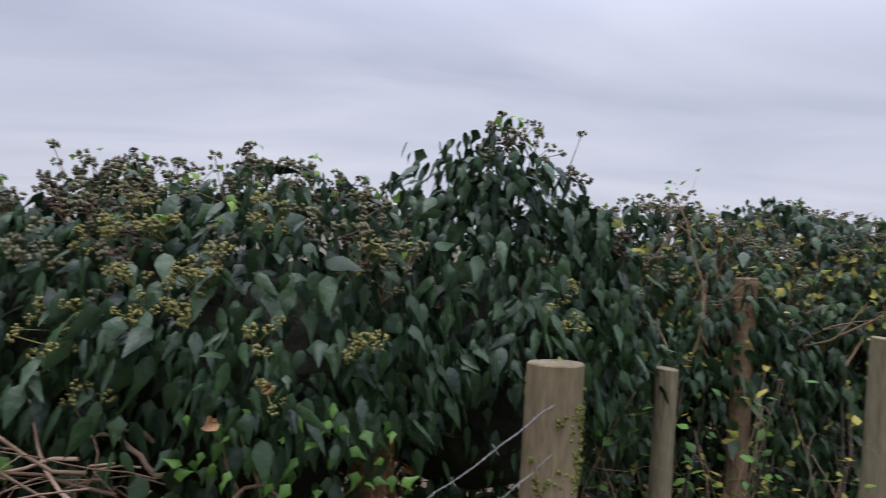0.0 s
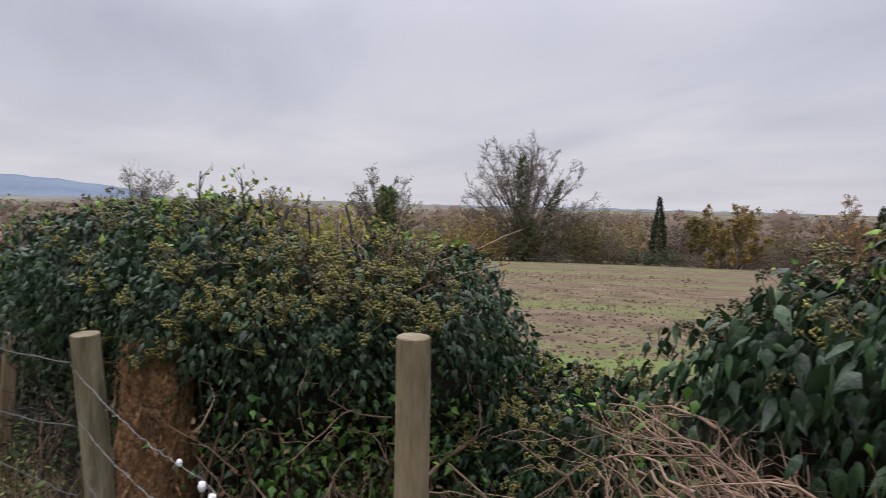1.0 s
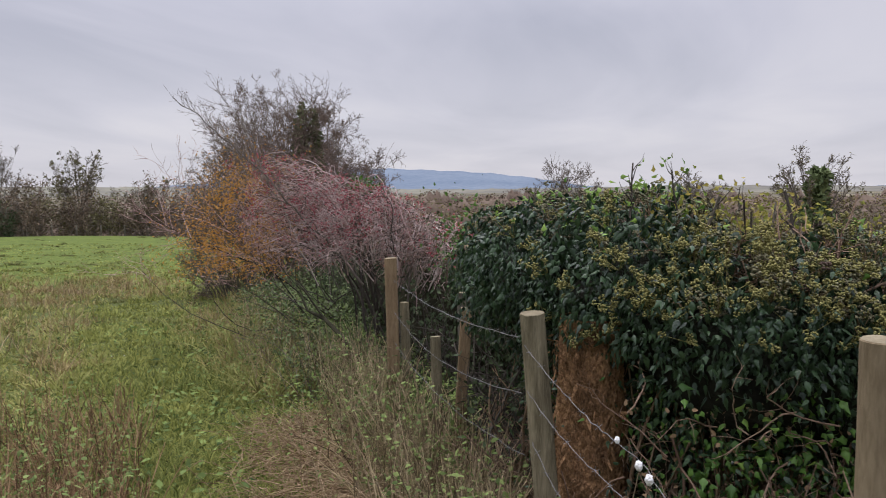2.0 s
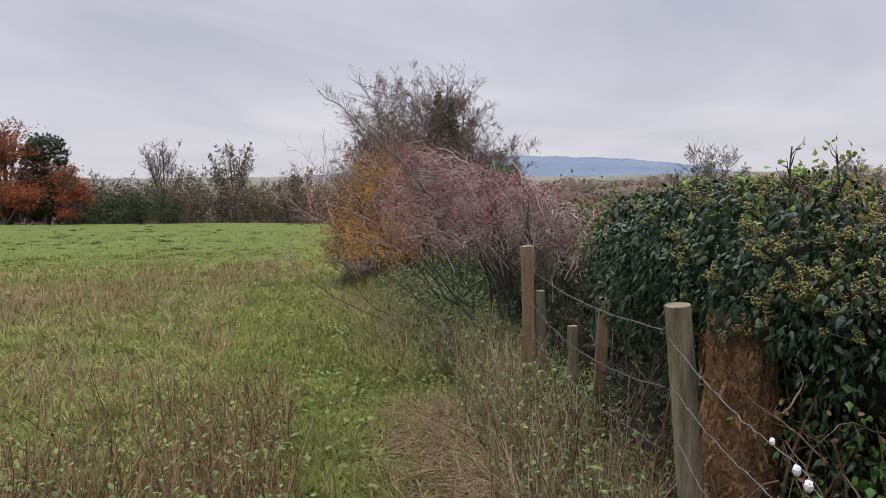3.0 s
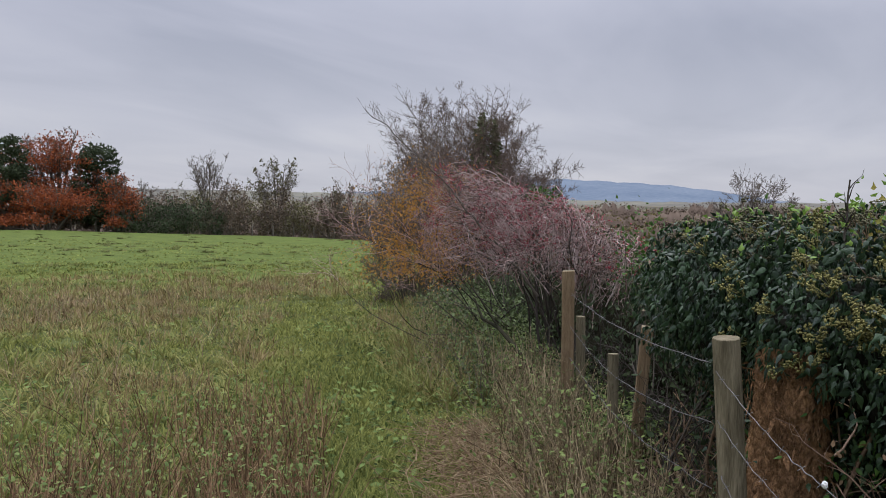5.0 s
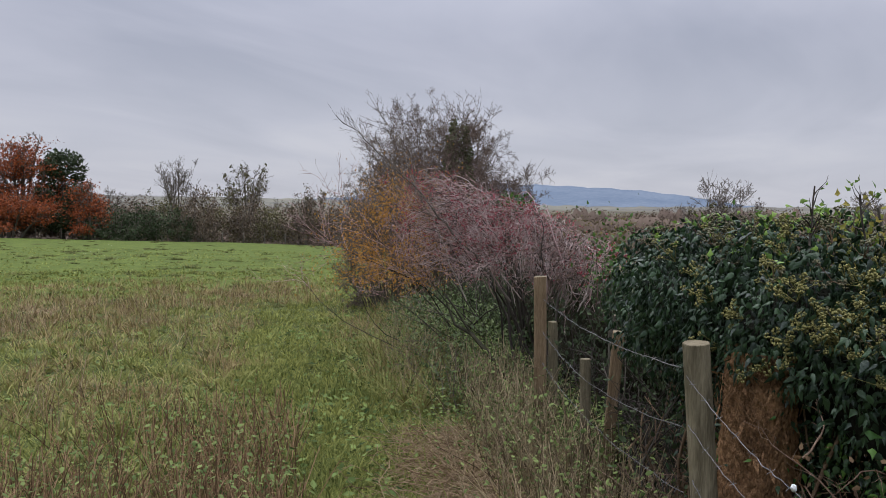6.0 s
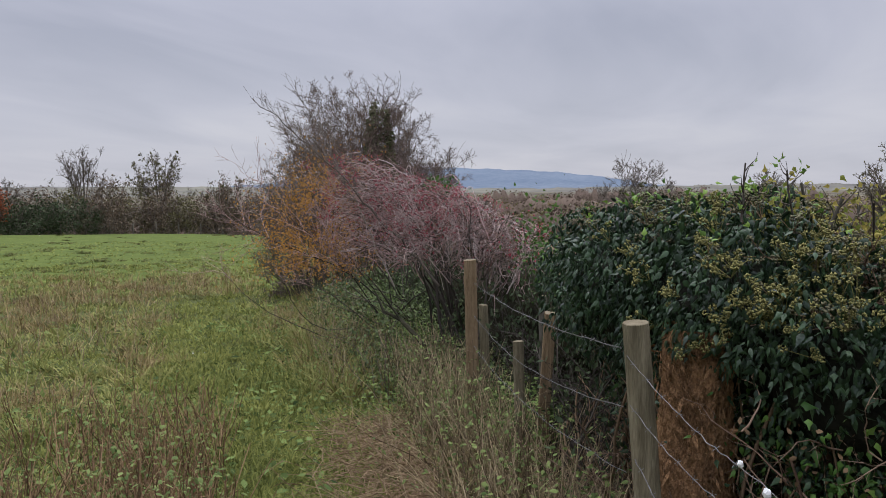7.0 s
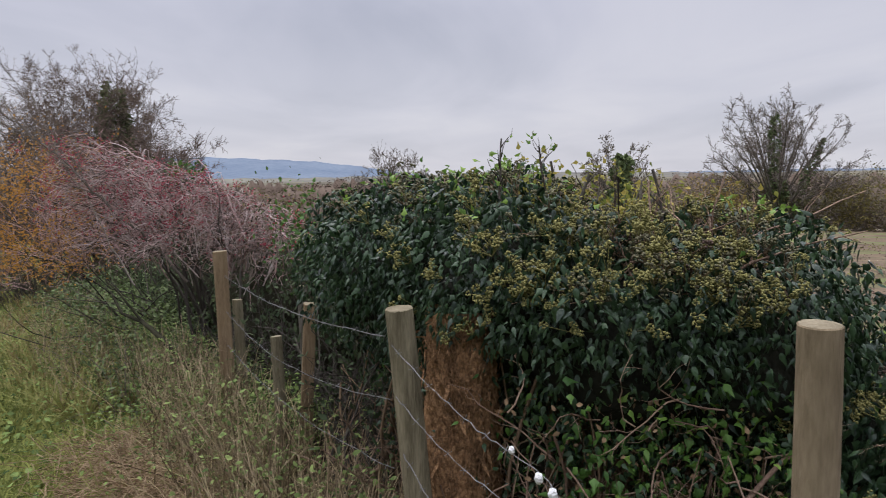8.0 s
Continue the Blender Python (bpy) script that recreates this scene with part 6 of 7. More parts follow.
HEDGEROW = [(119.0, 96, M_BRUSH), (121.0, 97, M_BRUSH), (123.0, 98, M_BRUSH), (125.0, 100, M_OLIVE), (127.0, 101, M_BRUSH), (129.0, 103, M_OLIVE), (131.0, 104, M_BRUSH), (130.4, 98, M_BRUSH), (132.6, 97, M_GREENBUSH), (134.8, 98, M_GREENBUSH), (136.8, 98, M_GREENBUSH),
            (133.0, 105, M_OLIVE), (135.0, 106, M_BRUSH), (137.0, 104, M_BRUSH), (139.0, 103, M_BRUSH), (141.5, 102, M_BRUSH), (144.0, 102, M_BRUSH), (147.0, 102, M_BRUSH),
            (150.0, 101, M_BRUSH), (116.5, 95, M_BRUSH), (113.0, 95, M_BRUSH), (109.5, 97, M_BRUSH)]


def hedgerow_bush(name, label, place, height, width, mat, seed, n=2200, group="", brush=24, size=0.32):
    """A rough field bush: stems, a fine twiggy outline and loose leaves to the ground."""
    rng = rng_of(seed)
    base = np.array([place[0], place[1], gz(*place) - 0.1])
    ob = thing(name, tuple(base), label, "bush", group)
    s = rng.normal(0, width * 0.2, (brush, 3)) * np.array([1, 1, 0])
    P, R = grow(s, np.array([0, 0, 1.0]) + rng.normal(0, 0.35, s.shape), rng.uniform(0.6, 1.05, brush) * height, np.full(brush, 0.035), 6, rng, 0.14, 0.02, 0.4)
    m = 95
    g = unit(rng.normal(0, 1, (m, 3)))
    g[:, 2] = np.abs(g[:, 2])
    o = g * np.array([width * 0.55, width * 0.55, height * 0.9]) * (rng.uniform(0.2, 0.95, (m, 1)) ** 0.6)
    P2, R2 = grow(o, g + np.array([0, 0, 0.6]) + rng.normal(0, 0.4, (m, 3)), height * rng.uniform(0.12, 0.3, m), np.full(m, 0.036), 4, rng, 0.16, 0.02, 0.5)
    s3, w3, l3, r3 = shoots(P2, R2, 2, rng, 0.1, 1.0, 0.8, 0.55, 0.7)
    P3, R3 = grow(s3, w3, l3, np.full(len(l3), 0.025), 3, rng, 0.16, 0.02, 0.7)
    part("stem_growth", mesh_of("stem_growth", *join(tubes(P, R, 4), tubes(P2, R2, 3), tubes(P3, R3, 3)), M_TWIG), ob, kind="stuff")
    q = np.concatenate([P2[:, -1], P2[:, 1], P[:, 2], P[:, 3], P[:, 4]])
    q = q[rng.integers(0, len(q), n)] + rng.normal(0, min(0.3, height * 0.06), (n, 3))
    q[:, 2] = np.abs(q[:, 2] - 0.35) + 0.25
    v, f = scatter(CARD_V, CARD_F, q, any_frames(n, rng), size * rng.uniform(0.5, 1.4, n))
    part("foliage", mesh_of("foliage", v, f, mat), ob, kind="stuff")
    return ob


rr = rng_of(7)
for i, (b, d, m) in enumerate(HEDGEROW):
    lab = {"brown_brush": "bare brown bush in the far hedgerow", "olive_foliage": "olive leaved bush in the far hedgerow", "evergreen_foliage": "dark green bush in the far hedgerow", "autumn_foliage": "yellowing autumn bush in the far hedgerow"}[m.name]
    hedgerow_bush("hedgerow_bush", lab, at(b, d), 4.6 if m is M_GREENBUSH else 5.4 + 2.2 * rr.random(), 5.5, m, 200 + i, n=2900, group="far hedgerow", brush=20, size=0.26)

# trees and bushes along the far edge of the stubble field
thicket("twiggy bare tree top showing over the hedge", at(91.0, 40), (3.0, 3.0, 5.6), 103, 40, 0, fine=0.010, count=1100)
thicket("large bare spreading tree with ivy on its stems", at(62.0, 84), (8.4, 8.4, 15.2), 101, 56, count=1700, fine=0.018, name="ivy_clad_tree", category="tree", thick=0.15,
        ivy=[(0.4, -0.6, 1.0, 12.0, 1.0), (2.0, 3.8, 1.5, 9.5, 0.8), (0.3, 0.3, 0.2, 5.0, 1.4)], one=True)
thicket("small round tree half clad in ivy behind the hedge", at(73.2, 62), (3.6, 3.6, 9.6), 102, 26, 1600, fine=0.018, name="round_tree", category="tree", thick=0.12, leaf_size=0.16,
        ivy=[(0.4, 0.3, 2.0, 6.4, 1.3)], one=True)
thicket("yellow-leaved twiggy tree showing over the hedge", at(81.5, 48), (2.6, 2.6, 5.8), 104, 18, 700, fine=0.014, name="bare_tree", category="tree", thick=0.07, leaf_size=0.12)
conifer("dark_conifer", "narrow dark conifer beyond the stubble field", at(51.7, 96), 8.6, 3.0, 105, n=3200, power=0.9, leaf=0.034)
conifer("dark_conifer", "dark conifer at the stubble field's edge", at(37.0, 96), 8.0, 3.4, 106, n=3200, leaf=0.034)
thicket("rounded orange and green autumn tree by the field", at(46.5, 88), (4.4, 4.4, 7.6), 107, 20, 14000, M_GOLD, fine=0.03, name="autumn_tree", category="tree", thick=0.14, leaf_size=0.22)
thicket("olive autumn tree beside the orange one", at(48.3, 92), (3.4, 3.4, 6.6), 109, 16, 6000, M_AUTUMN, fine=0.03, name="autumn_tree", category="tree", thick=0.14, leaf_size=0.3)
thicket("thin orange-brown birch by the field", at(39.6, 90), (3.4, 3.4, 9.0), 108, 14, 900, M_ORANGE, fine=0.03, name="autumn_tree", category="tree", thick=0.12, leaf_size=0.26)
EDGE = [(69.0, 86, 4.6, M_OLIVE), (66.5, 82, 6.0, M_GOLD), (65.3, 80, 5.2, M_GOLD), (64.0, 83, 6.0, M_OLIVE), (61.5, 84, 5.6, M_OLIVE), (59.0, 85, 6.2, M_OLIVE), (57.6, 84, 6.2, M_AUTUMN), (56.4, 86, 6.8, M_OLIVE), (55.2, 85, 2.6, M_BRUSH),
        (53.0, 85, 2.0, M_GREENBUSH), (51.0, 85, 2.1, M_GREENBUSH), (49.0, 86, 1.9, M_BRUSH), (53.8, 100, 6.6, M_GOLD), (50.0, 100, 6.2, M_BRUSH), (44.0, 88, 2.6, M_BRUSH), (42.8, 94, 6.0, M_AUTUMN), (38.0, 92, 6.4, M_GOLD), (41.5, 90, 4.6, M_BRUSH), (36.0, 92, 5.5, M_BRUSH), (33.0, 94, 5.2, M_OLIVE),
        (30.0, 96, 5.0, M_BRUSH), (72.0, 90, 4.5, M_BRUSH), (75.0, 92, 4.5, M_BRUSH), (78.5, 94, 4.5, M_OLIVE), (83.0, 96, 4.5, M_BRUSH), (88.0, 98, 4.5, M_BRUSH), (92.0, 90, 1.8, M_BRUSH), (95.0, 88, 1.7, M_OLIVE), (98.0, 86, 1.7, M_BRUSH),
        (100.5, 84, 1.5, M_OLIVE), (103.0, 82, 1.5, M_OLIVE), (105.5, 82, 1.7, M_BRUSH)]
for i, (b, d, h, m) in enumerate(EDGE):
    lab = {"brown_brush": "bare brown bush edging the stubble field", "olive_foliage": "olive leaved bush edging the stubble field", "evergreen_foliage": "clipped green hedge bush by the field",
           "autumn_foliage": "yellowing autumn bush edging the stubble field", "golden_foliage": "golden orange autumn bush edging the stubble field"}[m.name]
    hedgerow_bush("field_edge_bush", lab, at(b, d), h, 5.0, m, 300 + i, n=2600, group="field edge", size=0.22 if h > 3 else 0.14)


def canopy(b0, b1, dist, tall):
    """The closed, lumpy top of a strip of wood."""
    b = np.arange(b0, b1, 0.22)
    x, y = HERE[0] - np.sin(np.radians(b)) * dist, HERE[1] + np.cos(np.radians(b)) * dist
    rows = []
    for back, up in ((-4.0, 0.0), (-3.2, 0.55), (-1.5, 0.9), (0.5, 1.0), (3.0, 0.85), (6.0, 0.3)):
        xx, yy = x - np.sin(np.radians(b)) * back, y + np.cos(np.radians(b)) * back
        p = np.stack([xx, yy, np.full(len(b), up * 9.0)], -1)
        h = tall * up * (1 + 0.22 * lump(p, 0.13) + 0.18 * lump(p, 0.45) + 0.12 * lump(p, 1.3))
        rows.append(np.stack([xx, yy, ground_z(xx, yy) + h - 0.3], -1))
    n = len(b)
    i, j = np.meshgrid(np.arange(len(rows) - 1), np.arange(n - 1), indexing="ij")
    a = i * n + j
    return np.concatenate(rows), np.concatenate([np.stack([a, a + 1, a + n + 1], -1).reshape(-1, 3), np.stack([a, a + n + 1, a + n], -1).reshape(-1, 3)])


STRIPS = ((28, 108, 108, 4.2), (28, 108, 122, 6.0), (28, 106, 145, 7.8), (28, 106, 185, 9.8), (28, 106, 240, 11.5), (112, 152, 140, 3.2), (112, 152, 220, 4.0))


def far_woodland():
    """Woods beyond both fields, too far to tell tree from tree."""
    v, f = join(*[canopy(*s) for s in STRIPS])
    g = rng_of(1)
    P = np.concatenate([v[g.integers(0, len(v), 130000)]])
    P = P + g.normal(0, 1, P.shape) * np.array([0.9, 0.9, 0.22])
    kind = 1.1 * lump(P * np.array([1, 1, 0.3]), 0.11) + 0.5 * lump(P, 0.4) + g.normal(0, 0.15, len(P)) + 0.1
    for mat, lo, hi, label in ((M_WOOD, -9, 0.15, "bare brown woodland beyond the fields"), (M_OLIVE, 0.15, 0.5, "olive green woodland beyond the fields"), (M_AUTUMN, 0.5, 9, "orange autumn trees in the far wood")):
        q = P[(kind > lo) & (kind <= hi)]
        cv, cf = scatter(CARD_V, CARD_F, q, any_frames(len(q), g), g.uniform(0.25, 0.62, len(q)))
        if mat is M_WOOD:
            cv, cf = join((v, f), (cv, cf))
        tagged(new("far_woodland", mesh_of("far_woodland", cv, cf, mat)), label, "woodland", kind="stuff")


far_woodland()


def far_fence():
    rng = rng_of(120)
    proto = None
    for b in np.linspace(119.5, 146, 18):
        x, y = at(float(b), 93 + 0.25 * (float(b) - 119.5))
        m = Matrix.Translation((x, y, gz(x, y) - 0.1)) @ Matrix.Rotation(rng.uniform(-0.06, 0.06), 4, "X")
        if proto is None:
            v, f = tubes(np.array([[[0, 0, 0], [0, 0, 0.7], [0.02, 0, 1.38], [0.02, 0, 1.4]]]), np.array([[0.085, 0.08, 0.075, 0.03]]), 8)
            proto = tagged(new("far_fence_post", mesh_of("far_fence_post", v, f, M_TRUNK)), "grey fence post along the far hedgerow", "fence post", "far fence")
            proto.matrix_basis = m
        else:
            copy_thing(proto, m)


far_fence()


# ---- pasture growth ----
def blades(name, x, y, h, w, mat, label, seed, lean=0.5, category="grass"):
    rng = rng_of(seed)
    n = len(x)
    p = np.stack([x, y, ground_z(x, y) - 0.01], -1)
    a = rng.uniform(0, 2 * np.pi, n)
    face = np.stack([np.cos(a), np.sin(a), np.zeros(n)], -1)
    tip = np.array([0, 0, 1.0]) + face * (lean * rng.random((n, 1))) + rng.normal(0, 0.1, (n, 3))
    rot = frames_of(tip, face)
    size = np.stack([w * np.ones(n), h * np.ones(n), h * lean * np.ones(n)], -1)
    v, f = scatter(BLADE_V, BLADE_F, p, rot, size)
    return tagged(new(name, mesh_of(name, v, f, mat)), label, category, kind="stuff")


def ring_points(n, b0, b1, d0, d1, rng, power=1.0):
    """Places on the pasture between bearings and distances, thinning out with distance."""
    b = np.radians(rng.uniform(b0, b1, n))
    d = d0 * (d1 / d0) ** (rng.random(n) ** power)
    x, y = HERE[0] - np.sin(b) * d, HERE[1] + np.cos(b) * d
    return x, y


def tufts(name, x, y, per, spread, tall, wide, mat, label, seed, lean=1.1):
    """Grass clumps: blades that rise from a small foot and fall outwards."""
    rng = rng_of(seed)
    i = np.repeat(np.arange(len(x)), per)
    n = len(i)
    big = rng.uniform(0.5, 1.4, len(x))[i]
    a = rng.uniform(0, 2 * np.pi, n)
    out = np.stack([np.cos(a), np.sin(a), np.zeros(n)], -1)
    r = spread[i] * big * np.sqrt(rng.random(n))
    p = np.stack([x[i], y[i], np.zeros(n)], -1) + out * r[:, None]
    p[:, 2] = ground_z(p[:, 0], p[:, 1]) - 0.01
    sway = rng.normal(0, 0.35, (len(x), 3))[i] * np.array([1, 1, 0])
    tip = np.array([0, 0, 1.0]) + out * (lean * rng.random((n, 1))) + sway + rng.normal(0, 0.15, (n, 3))
    h = tall[i] * big * rng.uniform(0.5, 1.2, n)
    v, f = scatter(BLADE_V, BLADE_F, p, frames_of(tip, out), np.stack([wide[i], h, h * 1.1], -1))
    return tagged(new(name, mesh_of(name, v, f, mat)), label, "grass", kind="stuff")


def far_of(x, y):
    return np.hypot(x - HERE[0], y - HERE[1])


def dryness(x, y):
    """Where the pasture is brown: patches, a band across its middle and the bank by the fence."""
    p = np.stack([x, y, 0 * x], -1)
    s, d = side_of(x, y), far_of(x, y)
    path = np.exp(-((s + 0.75 + 0.16 * d) / 0.6) ** 2) * (d < 16)
    return (0.12 + 0.5 * lump(p, 0.45) + 0.5 * lump(p, 1.5) + 0.35 * lump(p, 4.1) + 0.55 * np.exp(-((d - 17) / 4.5) ** 2) * np.clip((-s - 2.2) / 1.5, 0, 1) + 0.30 * np.exp(-((s + 0.75) / 0.45) ** 2) * (d > 7)
            - 0.9 * path - 0.8 * np.clip((d - 23) / 6, 0, 1))


def build_pasture():
    rng = rng_of(131)
    # green turf, thick near the walk and thinner with distance
    x, y = ring_points(105000, 88, 152, 2.4, 60, rng, 1.05)
    k = side_of(x, y) < -0.12
    x, y = x[k], y[k]
    d = far_of(x, y)
    p = np.stack([x, y, 0 * x], -1)
    tuft = np.clip(0.5 + 0.5 * lump(p, 1.6) + 0.4 * lump(p, 5.0), 0, 1.2)
    h = (0.030 + 0.075 * tuft ** 2) * rng.uniform(0.5, 1.5, len(x))
    keep = rng.random(len(x)) < 0.45 + 0.55 * tuft
    blades("pasture_grass", x[keep], y[keep], h[keep], (0.006 + 0.0020 * d)[keep], M_GRASS, "rough green pasture grass", 1, 1.3)
    # clumps, green in the path and along it, brown in patches
    x, y = ring_points(7500, 88, 152, 2.4, 30, rng, 0.95)
    k = side_of(x, y) < -0.2
    x, y = x[k], y[k]
    d, dry = far_of(x, y), dryness(x, y) + rng.normal(0, 0.18, len(x))
    for name, lo, hi, mat, tall, label, seed in (("green_clumps", -9, 0.0, M_GRASS, 0.105, "green clumps of rough pasture grass", 11), ("rank_grass", 0.0, 0.35, M_TUSSOCK, 0.15, "dull green rank grass clumps", 12),
                                                 ("dry_grass", 0.35, 0.75, M_DRY, 0.19, "tufts of dry straw-coloured grass", 13), ("dead_grass", 0.75, 9, M_STRAW, 0.15, "brown patches of dead grass on the pasture", 14)):
        k = (dry >= lo) & (dry < hi)
        tufts(name, x[k], y[k], 16, 0.07 + 0.006 * d[k], np.full(k.sum(), tall), (0.0055 + 0.0015 * d[k]) * (0.65 if mat in (M_DRY, M_STRAW) else 1.0), mat, label, seed)
    # dry stems thinly over the brown patches
    x, y = ring_points(26000, 92, 152, 2.6, 27, rng, 0.8)
    d = far_of(x, y)
    k = (side_of(x, y) < -0.3) & (dryness(x, y) + rng.normal(0, 0.2, len(x)) > 0.42)
    blades("dry_stems", x[k], y[k], rng.uniform(0.12, 0.34, k.sum()), 0.0022 + 0.0008 * d[k], M_DRY, "thin dry grass stems over the brown patches", 2, 0.6)
    # fine bright grass on the trodden way
    x, y = ring_points(56000, 108, 140, 2.3, 14, rng, 1.0)
    d = far_of(x, y)
    s = side_of(x, y)
    k = (np.abs(s + 0.75 + 0.16 * d) < 0.75 + rng.normal(0, 0.2, len(x))) & (s < -0.5)
    x, y, d = x[k], y[k], d[k]
    tuft = np.clip(0.5 + 0.6 * lump(np.stack([x, y, 0 * x], -1), 3.4), 0.05, 1.2)
    blades("path_grass", x, y, (0.03 + 0.085 * tuft) * rng.uniform(0.6, 1.4, len(x)), 0.0055 + 0.0017 * d, M_GRASS, "fine bright green grass on the trodden way", 5, 1.2)
    # rank dark tussocks scattered out to the far hedgerow
    x, y = ring_points(330, 112, 152, 9, 85, rng, 0.9)
    k = side_of(x, y) < -1.4
    x, y = x[k], y[k]
    d = far_of(x, y)
    tufts("grass_tussocks", x, y, 46, 0.14 + 0.003 * d, 0.11 + 0.0007 * d, 0.006 + 0.0007 * d, M_RUSH, "dark rank grass tussocks on the pasture", 9)
    # tall leaning grass on the bank beside the fence
    n = 900
    u = rng.uniform(5.0, 14.0, n)
    v = rng.normal(-0.75, 0.32, n)
    x, y = FENCE[0] + ALONG[0] * u + ACROSS[0] * v, FENCE[1] + ALONG[1] * u + ACROSS[1] * v
    k = lump(np.stack([x, y, 0 * x], -1), 0.9) + rng.normal(0, 0.35, n) > -0.25
    x, y = x[k], y[k]
    d = far_of(x, y)
    half = rng.random(len(x)) < 0.32
    for name, k, mat, label, seed in (("bank_grass", half, M_DRY, "tall dry grass leaning along the bank", 15), ("bank_growth", ~half, M_TUSSOCK, "tall olive grass leaning along the bank", 16)):
        tufts(name, x[k], y[k], 14, np.full(k.sum(), 0.10), np.full(k.sum(), 0.28), 0.0055 + 0.0010 * d[k], mat, label, seed, 0.9)


build_pasture()


def stalks(name, label, x, y, height, mat, leaf_mat, seed, leaf=0.03, per=4, lean=0.22, r=0.0028, category="weed"):
    rng = rng_of(seed)
    n = len(x)
    s = np.stack([x, y, ground_z(x, y) - 0.02], -1)
    base = s.mean(0)
    ob = thing(name, tuple(base), label, category, kind="stuff")
    P, R = grow(s, np.array([0, 0, 1.0]) + rng.normal(0, lean, s.shape), height * rng.uniform(0.6, 1.25, n), np.full(n, r), 6, rng, 0.10, -0.01, 0.5)
    s2, w2, l2, r2 = shoots(P, R, 3, rng, 0.4, 1.0, 0.9, 0.25, 0.7)
    P2, R2 = grow(s2, w2, l2, r2, 3, rng, 0.2)
    part("stalk_growth", mesh_of("stalk_growth", *join(tubes(P - base, R, 3), tubes(P2 - base, R2, 3)), mat), ob, kind="stuff")
    if leaf_mat is not None:
        q = np.concatenate([P[:, 2], P[:, 3], P[:, 4], P[:, 5], P2[:, -1]])
        q = q[rng.integers(0, len(q), n * per)] + rng.normal(0, 0.015, (n * per, 3))
        tip = rng.normal(0, 1, q.shape) * np.array([1, 1, 0.4]) + np.array([0, 0, -0.2])
        v, f = scatter(OVATE_V, OVATE_F, q - base, frames_of(tip, np.array([0, 0, 1.0]) + rng.normal(0, 0.4, q.shape)), leaf * rng.uniform(0.5, 1.3, len(q)))
        part("foliage", mesh_of("foliage", v, f, leaf_mat), ob, kind="stuff")
    return ob


def build_weeds():
    rng = rng_of(141)
    # brown nettle stalks near the walk
    x, y = ring_points(5200, 118, 153, 2.2, 9.0, rng, 1.0)
    p = np.stack([x, y, 0 * x], -1)
    d, b = far_of(x, y), np.degrees(np.arctan2(HERE[0] - x, y - HERE[1]))
    k = 0.5 * lump(p, 0.9) + 0.4 * lump(p, 2.6) + rng.normal(0, 0.25, len(x)) + 0.25 - 0.6 * ((d - 3.8) / 2.2) ** 2 - 1.2 * np.clip((124.5 - b) / 3, 0, 1) > 0.05
    stalks("dead_nettles", "stand of brown dead nettle stalks with a few green leaves", x[k], y[k], 0.42, M_REDSTALK, M_NETTLE_TOP, 1, 0.032, 3, 0.22, r=0.0040)
    # stems and brambles along the fence
    n = 1150
    u, v = rng.uniform(-0.3, 5.2, n), rng.normal(-0.08, 0.17, n)
    x = -2.2 + ALONG[0] * u + ACROSS[0] * v
    y = 0.2 + ALONG[1] * u + ACROSS[1] * v
    stalks("fence_weeds", "dry brown weed stems crowding along the fence", x, y, 0.58, M_STALK, M_NETTLE_TOP, 2, 0.030, 4, 0.25, r=0.0036)
    n = 600
    u, v = rng.uniform(-0.3, 3.4, n), rng.normal(-0.10, 0.18, n)
    x = -2.4 + ALONG[0] * u + ACROSS[0] * v
    y = 0.1 + ALONG[1] * u + ACROSS[1] * v
    stalks("pale_stems", "pale straw stems leaning along the fence", x, y, 0.52, M_STRAWSTEM, M_NETTLE_TOP, 3, 0.024, 1, lean=0.55, r=0.0034)
    # brown weeds below the bushes
    n = 700
    u, v = rng.uniform(5.5, 12.5, n), rng.uniform(-1.1, -0.3, n)
    x = FENCE[0] + ALONG[0] * u + ACROSS[0] * v
    y = FENCE[1] + ALONG[1] * u + ACROSS[1] * v
    k = lump(np.stack([x, y, 0 * x], -1), 0.8) + rng.normal(0, 0.3, n) + 0.12 * (u - 6) > 0.0
    stalks("dead_weeds", "brown dead weed stems standing below the thorn bushes", x[k], y[k], 0.42, M_STALK, M_NETTLE, 5, 0.03, 3, 0.3, r=0.0042)
    # flattened straw beside the weeds
    n = 5200
    u, v = rng.uniform(-0.8, 4.0, n), rng.normal(-0.50, 0.22, n)
    x = -2.2 + ALONG[0] * u + ACROSS[0] * v
    y = 0.2 + ALONG[1] * u + ACROSS[1] * v
    s = np.stack([x, y, ground_z(x, y) + rng.uniform(0.01, 0.10, n)], -1)
    P, R = grow(s, rng.normal(0, 1, s.shape) * np.array([1, 1, 0.12]), rng.uniform(0.12, 0.38, n), np.full(n, 0.0028), 4, rng, 0.2, 0.0, 0.6)
    P[..., 2] = np.maximum(P[..., 2], ground_z(P[..., 0], P[..., 1]) + 0.008)
    tagged(new("straw_litter", mesh_of("straw_litter", *tubes(P, R, 3), M_STRAW)), "flattened brown straw and dead stems by the fence", "straw", kind="stuff")
    # low leafy cover beside the hedge
    n = 30000
    u = rng.uniform(2.4, 12, n)
    v = 0.5 - np.abs(rng.normal(0.3, 1.0, n)) * np.interp(u, [2.4, 4.5, 7.0], [0.35, 0.6, 0.9])
    x = -2.4 + ALONG[0] * u + ACROSS[0] * v
    y = 0.1 + ALONG[1] * u + ACROSS[1] * v
    z = ground_z(x, y) + 0.02 + rng.random(n) * np.clip(0.34 + 0.16 * v, 0.10, 0.42)
    base = np.array([-6.0, -2.0, 0.0])
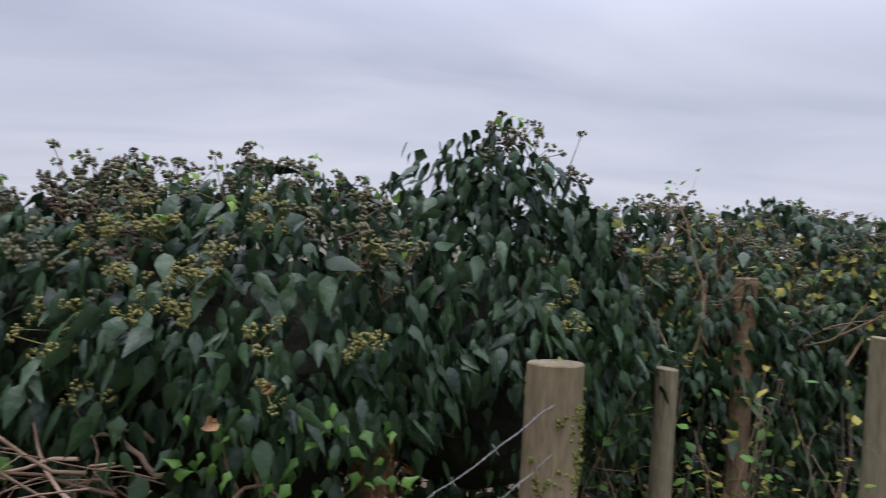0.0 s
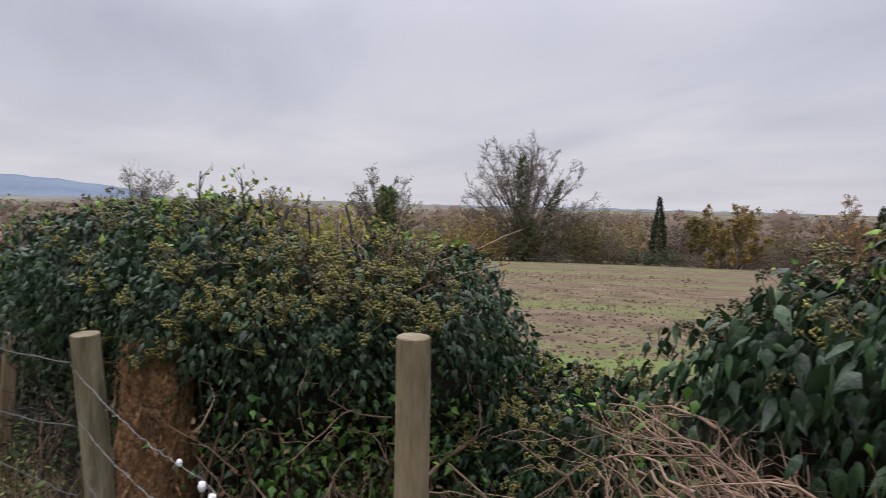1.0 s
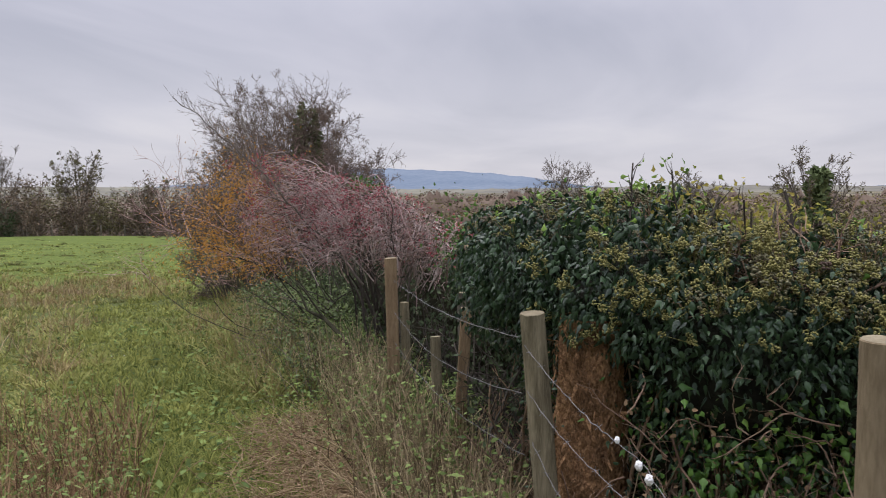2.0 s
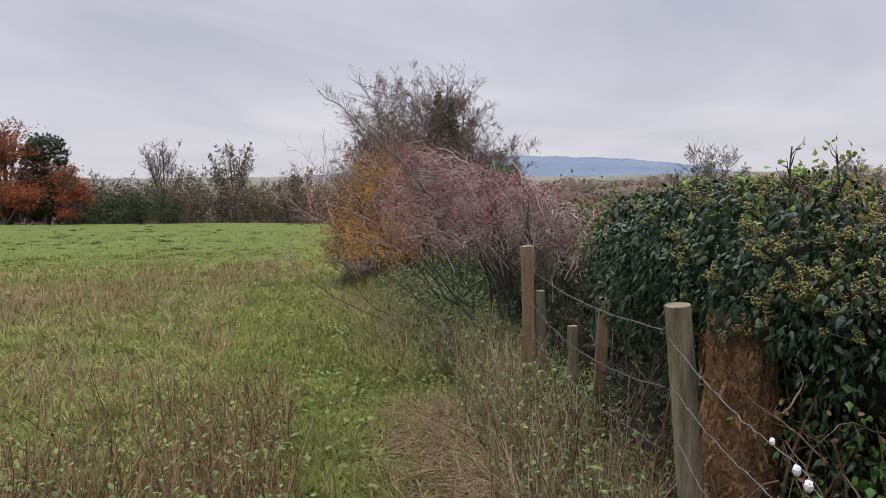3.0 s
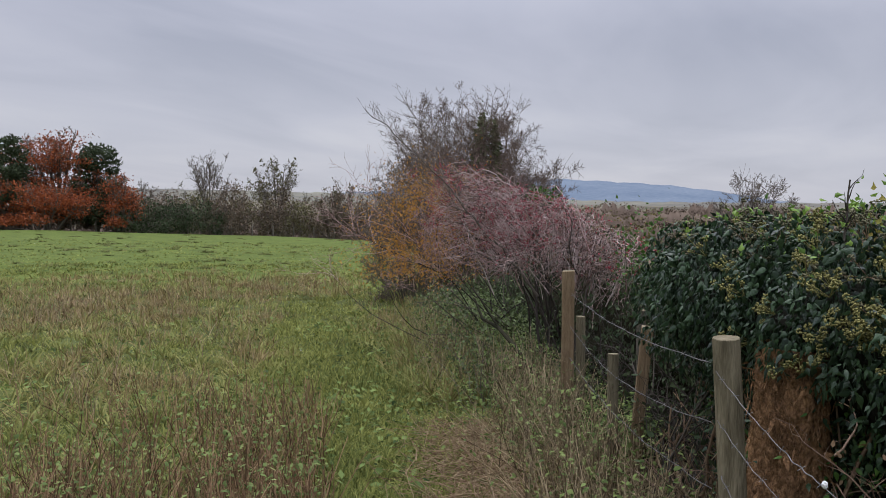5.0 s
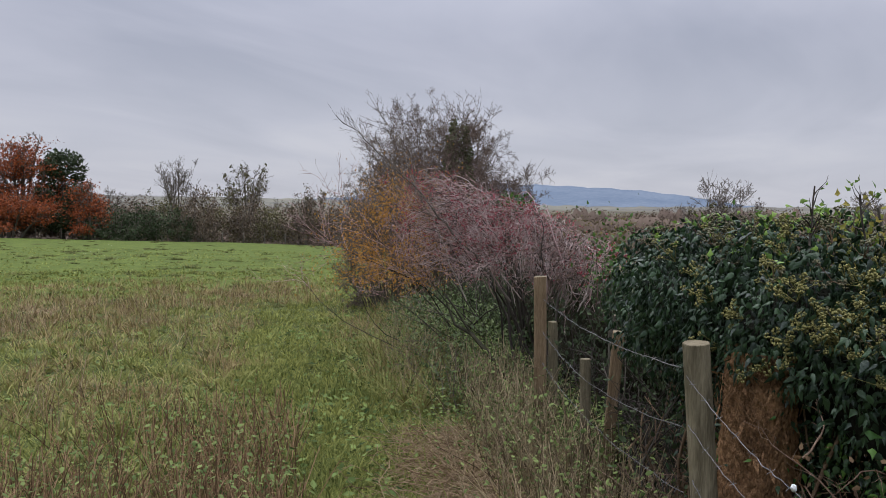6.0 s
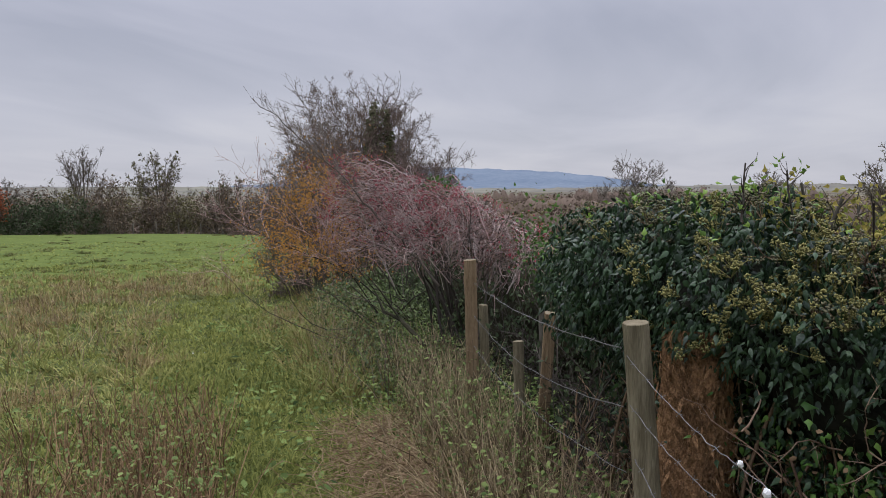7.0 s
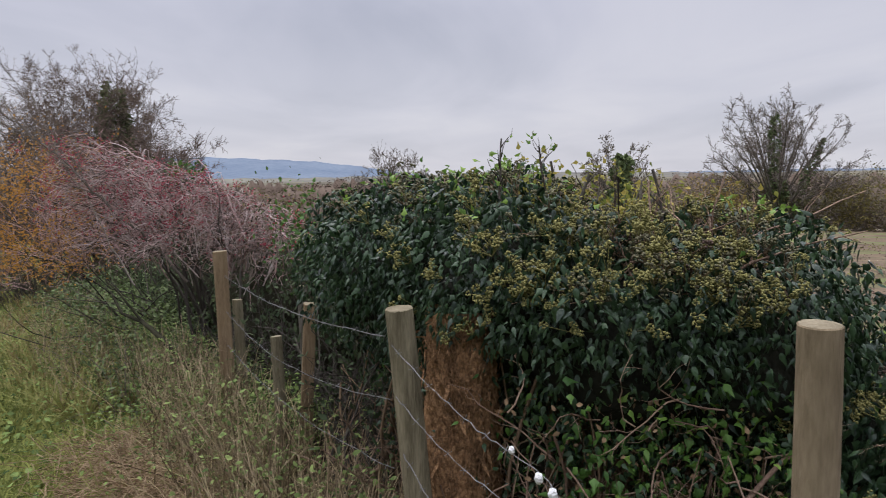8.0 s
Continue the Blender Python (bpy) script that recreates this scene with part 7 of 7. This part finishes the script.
    ob = thing("nettle_patch", tuple(base), "low green nettles and brambles in the hedge bottom", "weed", kind="stuff")
    q = np.stack([x, y, z], -1)
    tip = rng.normal(0, 1, q.shape) * np.array([1, 1, 0.3])
    v2, f2 = scatter(DIAMOND_V, DIAMOND_F, q - base, frames_of(tip, np.array([0, 0, 1.0]) + rng.normal(0, 0.4, q.shape)), rng.uniform(0.02, 0.048, n))
    part("foliage", mesh_of("foliage", v2, f2, M_NETTLE), ob, kind="stuff")
    # brown weeds farther out on the pasture
    x, y = ring_points(3600, 116, 152, 4.5, 22, rng, 0.8)
    p = np.stack([x, y, 0 * x], -1)
    d = np.hypot(x - HERE[0], y - HERE[1])
    k = (side_of(x, y) < -1.2) & (dryness(x, y) + rng.normal(0, 0.2, len(x)) > 0.45)
    stalks("dock_stalks", "scattered brown dock and thistle stalks on the pasture", x[k], y[k], 0.28, M_STALK, None, 4, r=0.0045)
    # broad-leaved weeds through the turf
    x, y = ring_points(9000, 88, 152, 2.2, 13, rng, 0.9)
    p = np.stack([x, y, 0 * x], -1)
    k = (side_of(x, y) < -1.1) & (lump(p, 0.8) + rng.normal(0, 0.25, len(x)) > 0.12)
    x, y = x[k], y[k]
    n = len(x)
    q = np.stack([x, y, ground_z(x, y) + rng.uniform(0.02, 0.09, n)], -1)
    tip = rng.normal(0, 1, q.shape) * np.array([1, 1, 0.25])
    dd = np.hypot(x - HERE[0], y - HERE[1])
    v3, f3 = scatter(DIAMOND_V, DIAMOND_F, q, frames_of(tip, np.array([0, 0, 1.0]) + rng.normal(0, 0.35, q.shape)), rng.uniform(0.025, 0.07, n) * (1 + 0.06 * dd))
    tagged(new("pasture_weeds", mesh_of("pasture_weeds", v3, f3, M_NETTLE)), "low broad-leaved weeds in the pasture turf", "weed", kind="stuff")


build_weeds()


def stubble_rows():
    """Young green rows and clods on the near part of the stubble field."""
    rng = rng_of(151)
    n = 60000
    b = np.radians(rng.uniform(48, 84, n))
    dist = 4.0 * (60 / 4.0) ** rng.random(n)
    x, y = HERE[0] - np.sin(b) * dist, HERE[1] + np.cos(b) * dist
    a = radians(58)
    across = -x * math.sin(a) + y * math.cos(a)
    p = np.stack([x * 0.25, y * 0.25, 0 * x], -1)
    k = (side_of(x, y) > 2.6) & (np.abs((across / 0.9) % 1 - 0.5) < 0.14) & (lump(p, 1.0) + rng.normal(0, 0.25, n) > 0.27)
    dd = dist[k]
    blades("stubble_rows", x[k], y[k], rng.uniform(0.04, 0.10, k.sum()), 0.006 + 0.0016 * dd, M_TUSSOCK, "thin green crop rows in the stubble field", 3, 0.7)
    n = 6000
    b = np.radians(rng.uniform(48, 84, n))
    dist = 3.5 * (45 / 3.5) ** rng.random(n)
    x, y = HERE[0] - np.sin(b) * dist, HERE[1] + np.cos(b) * dist
    k = side_of(x, y) > 2.4
    x, y, dist = x[k], y[k], dist[k]
    q = np.stack([x, y, ground_z(x, y)], -1)
    v, f = scatter(OCTA_V, OCTA_F, q, any_frames(len(q), rng), rng.uniform(0.012, 0.05, len(q))[:, None] * np.array([1, 0.8, 0.6]) * (1 + 0.02 * dist[:, None]))
    tagged(new("soil_clods", mesh_of("soil_clods", v, f, M_CLOD)), "brown clods of soil on the stubble field", "soil", kind="stuff")


stubble_rows()
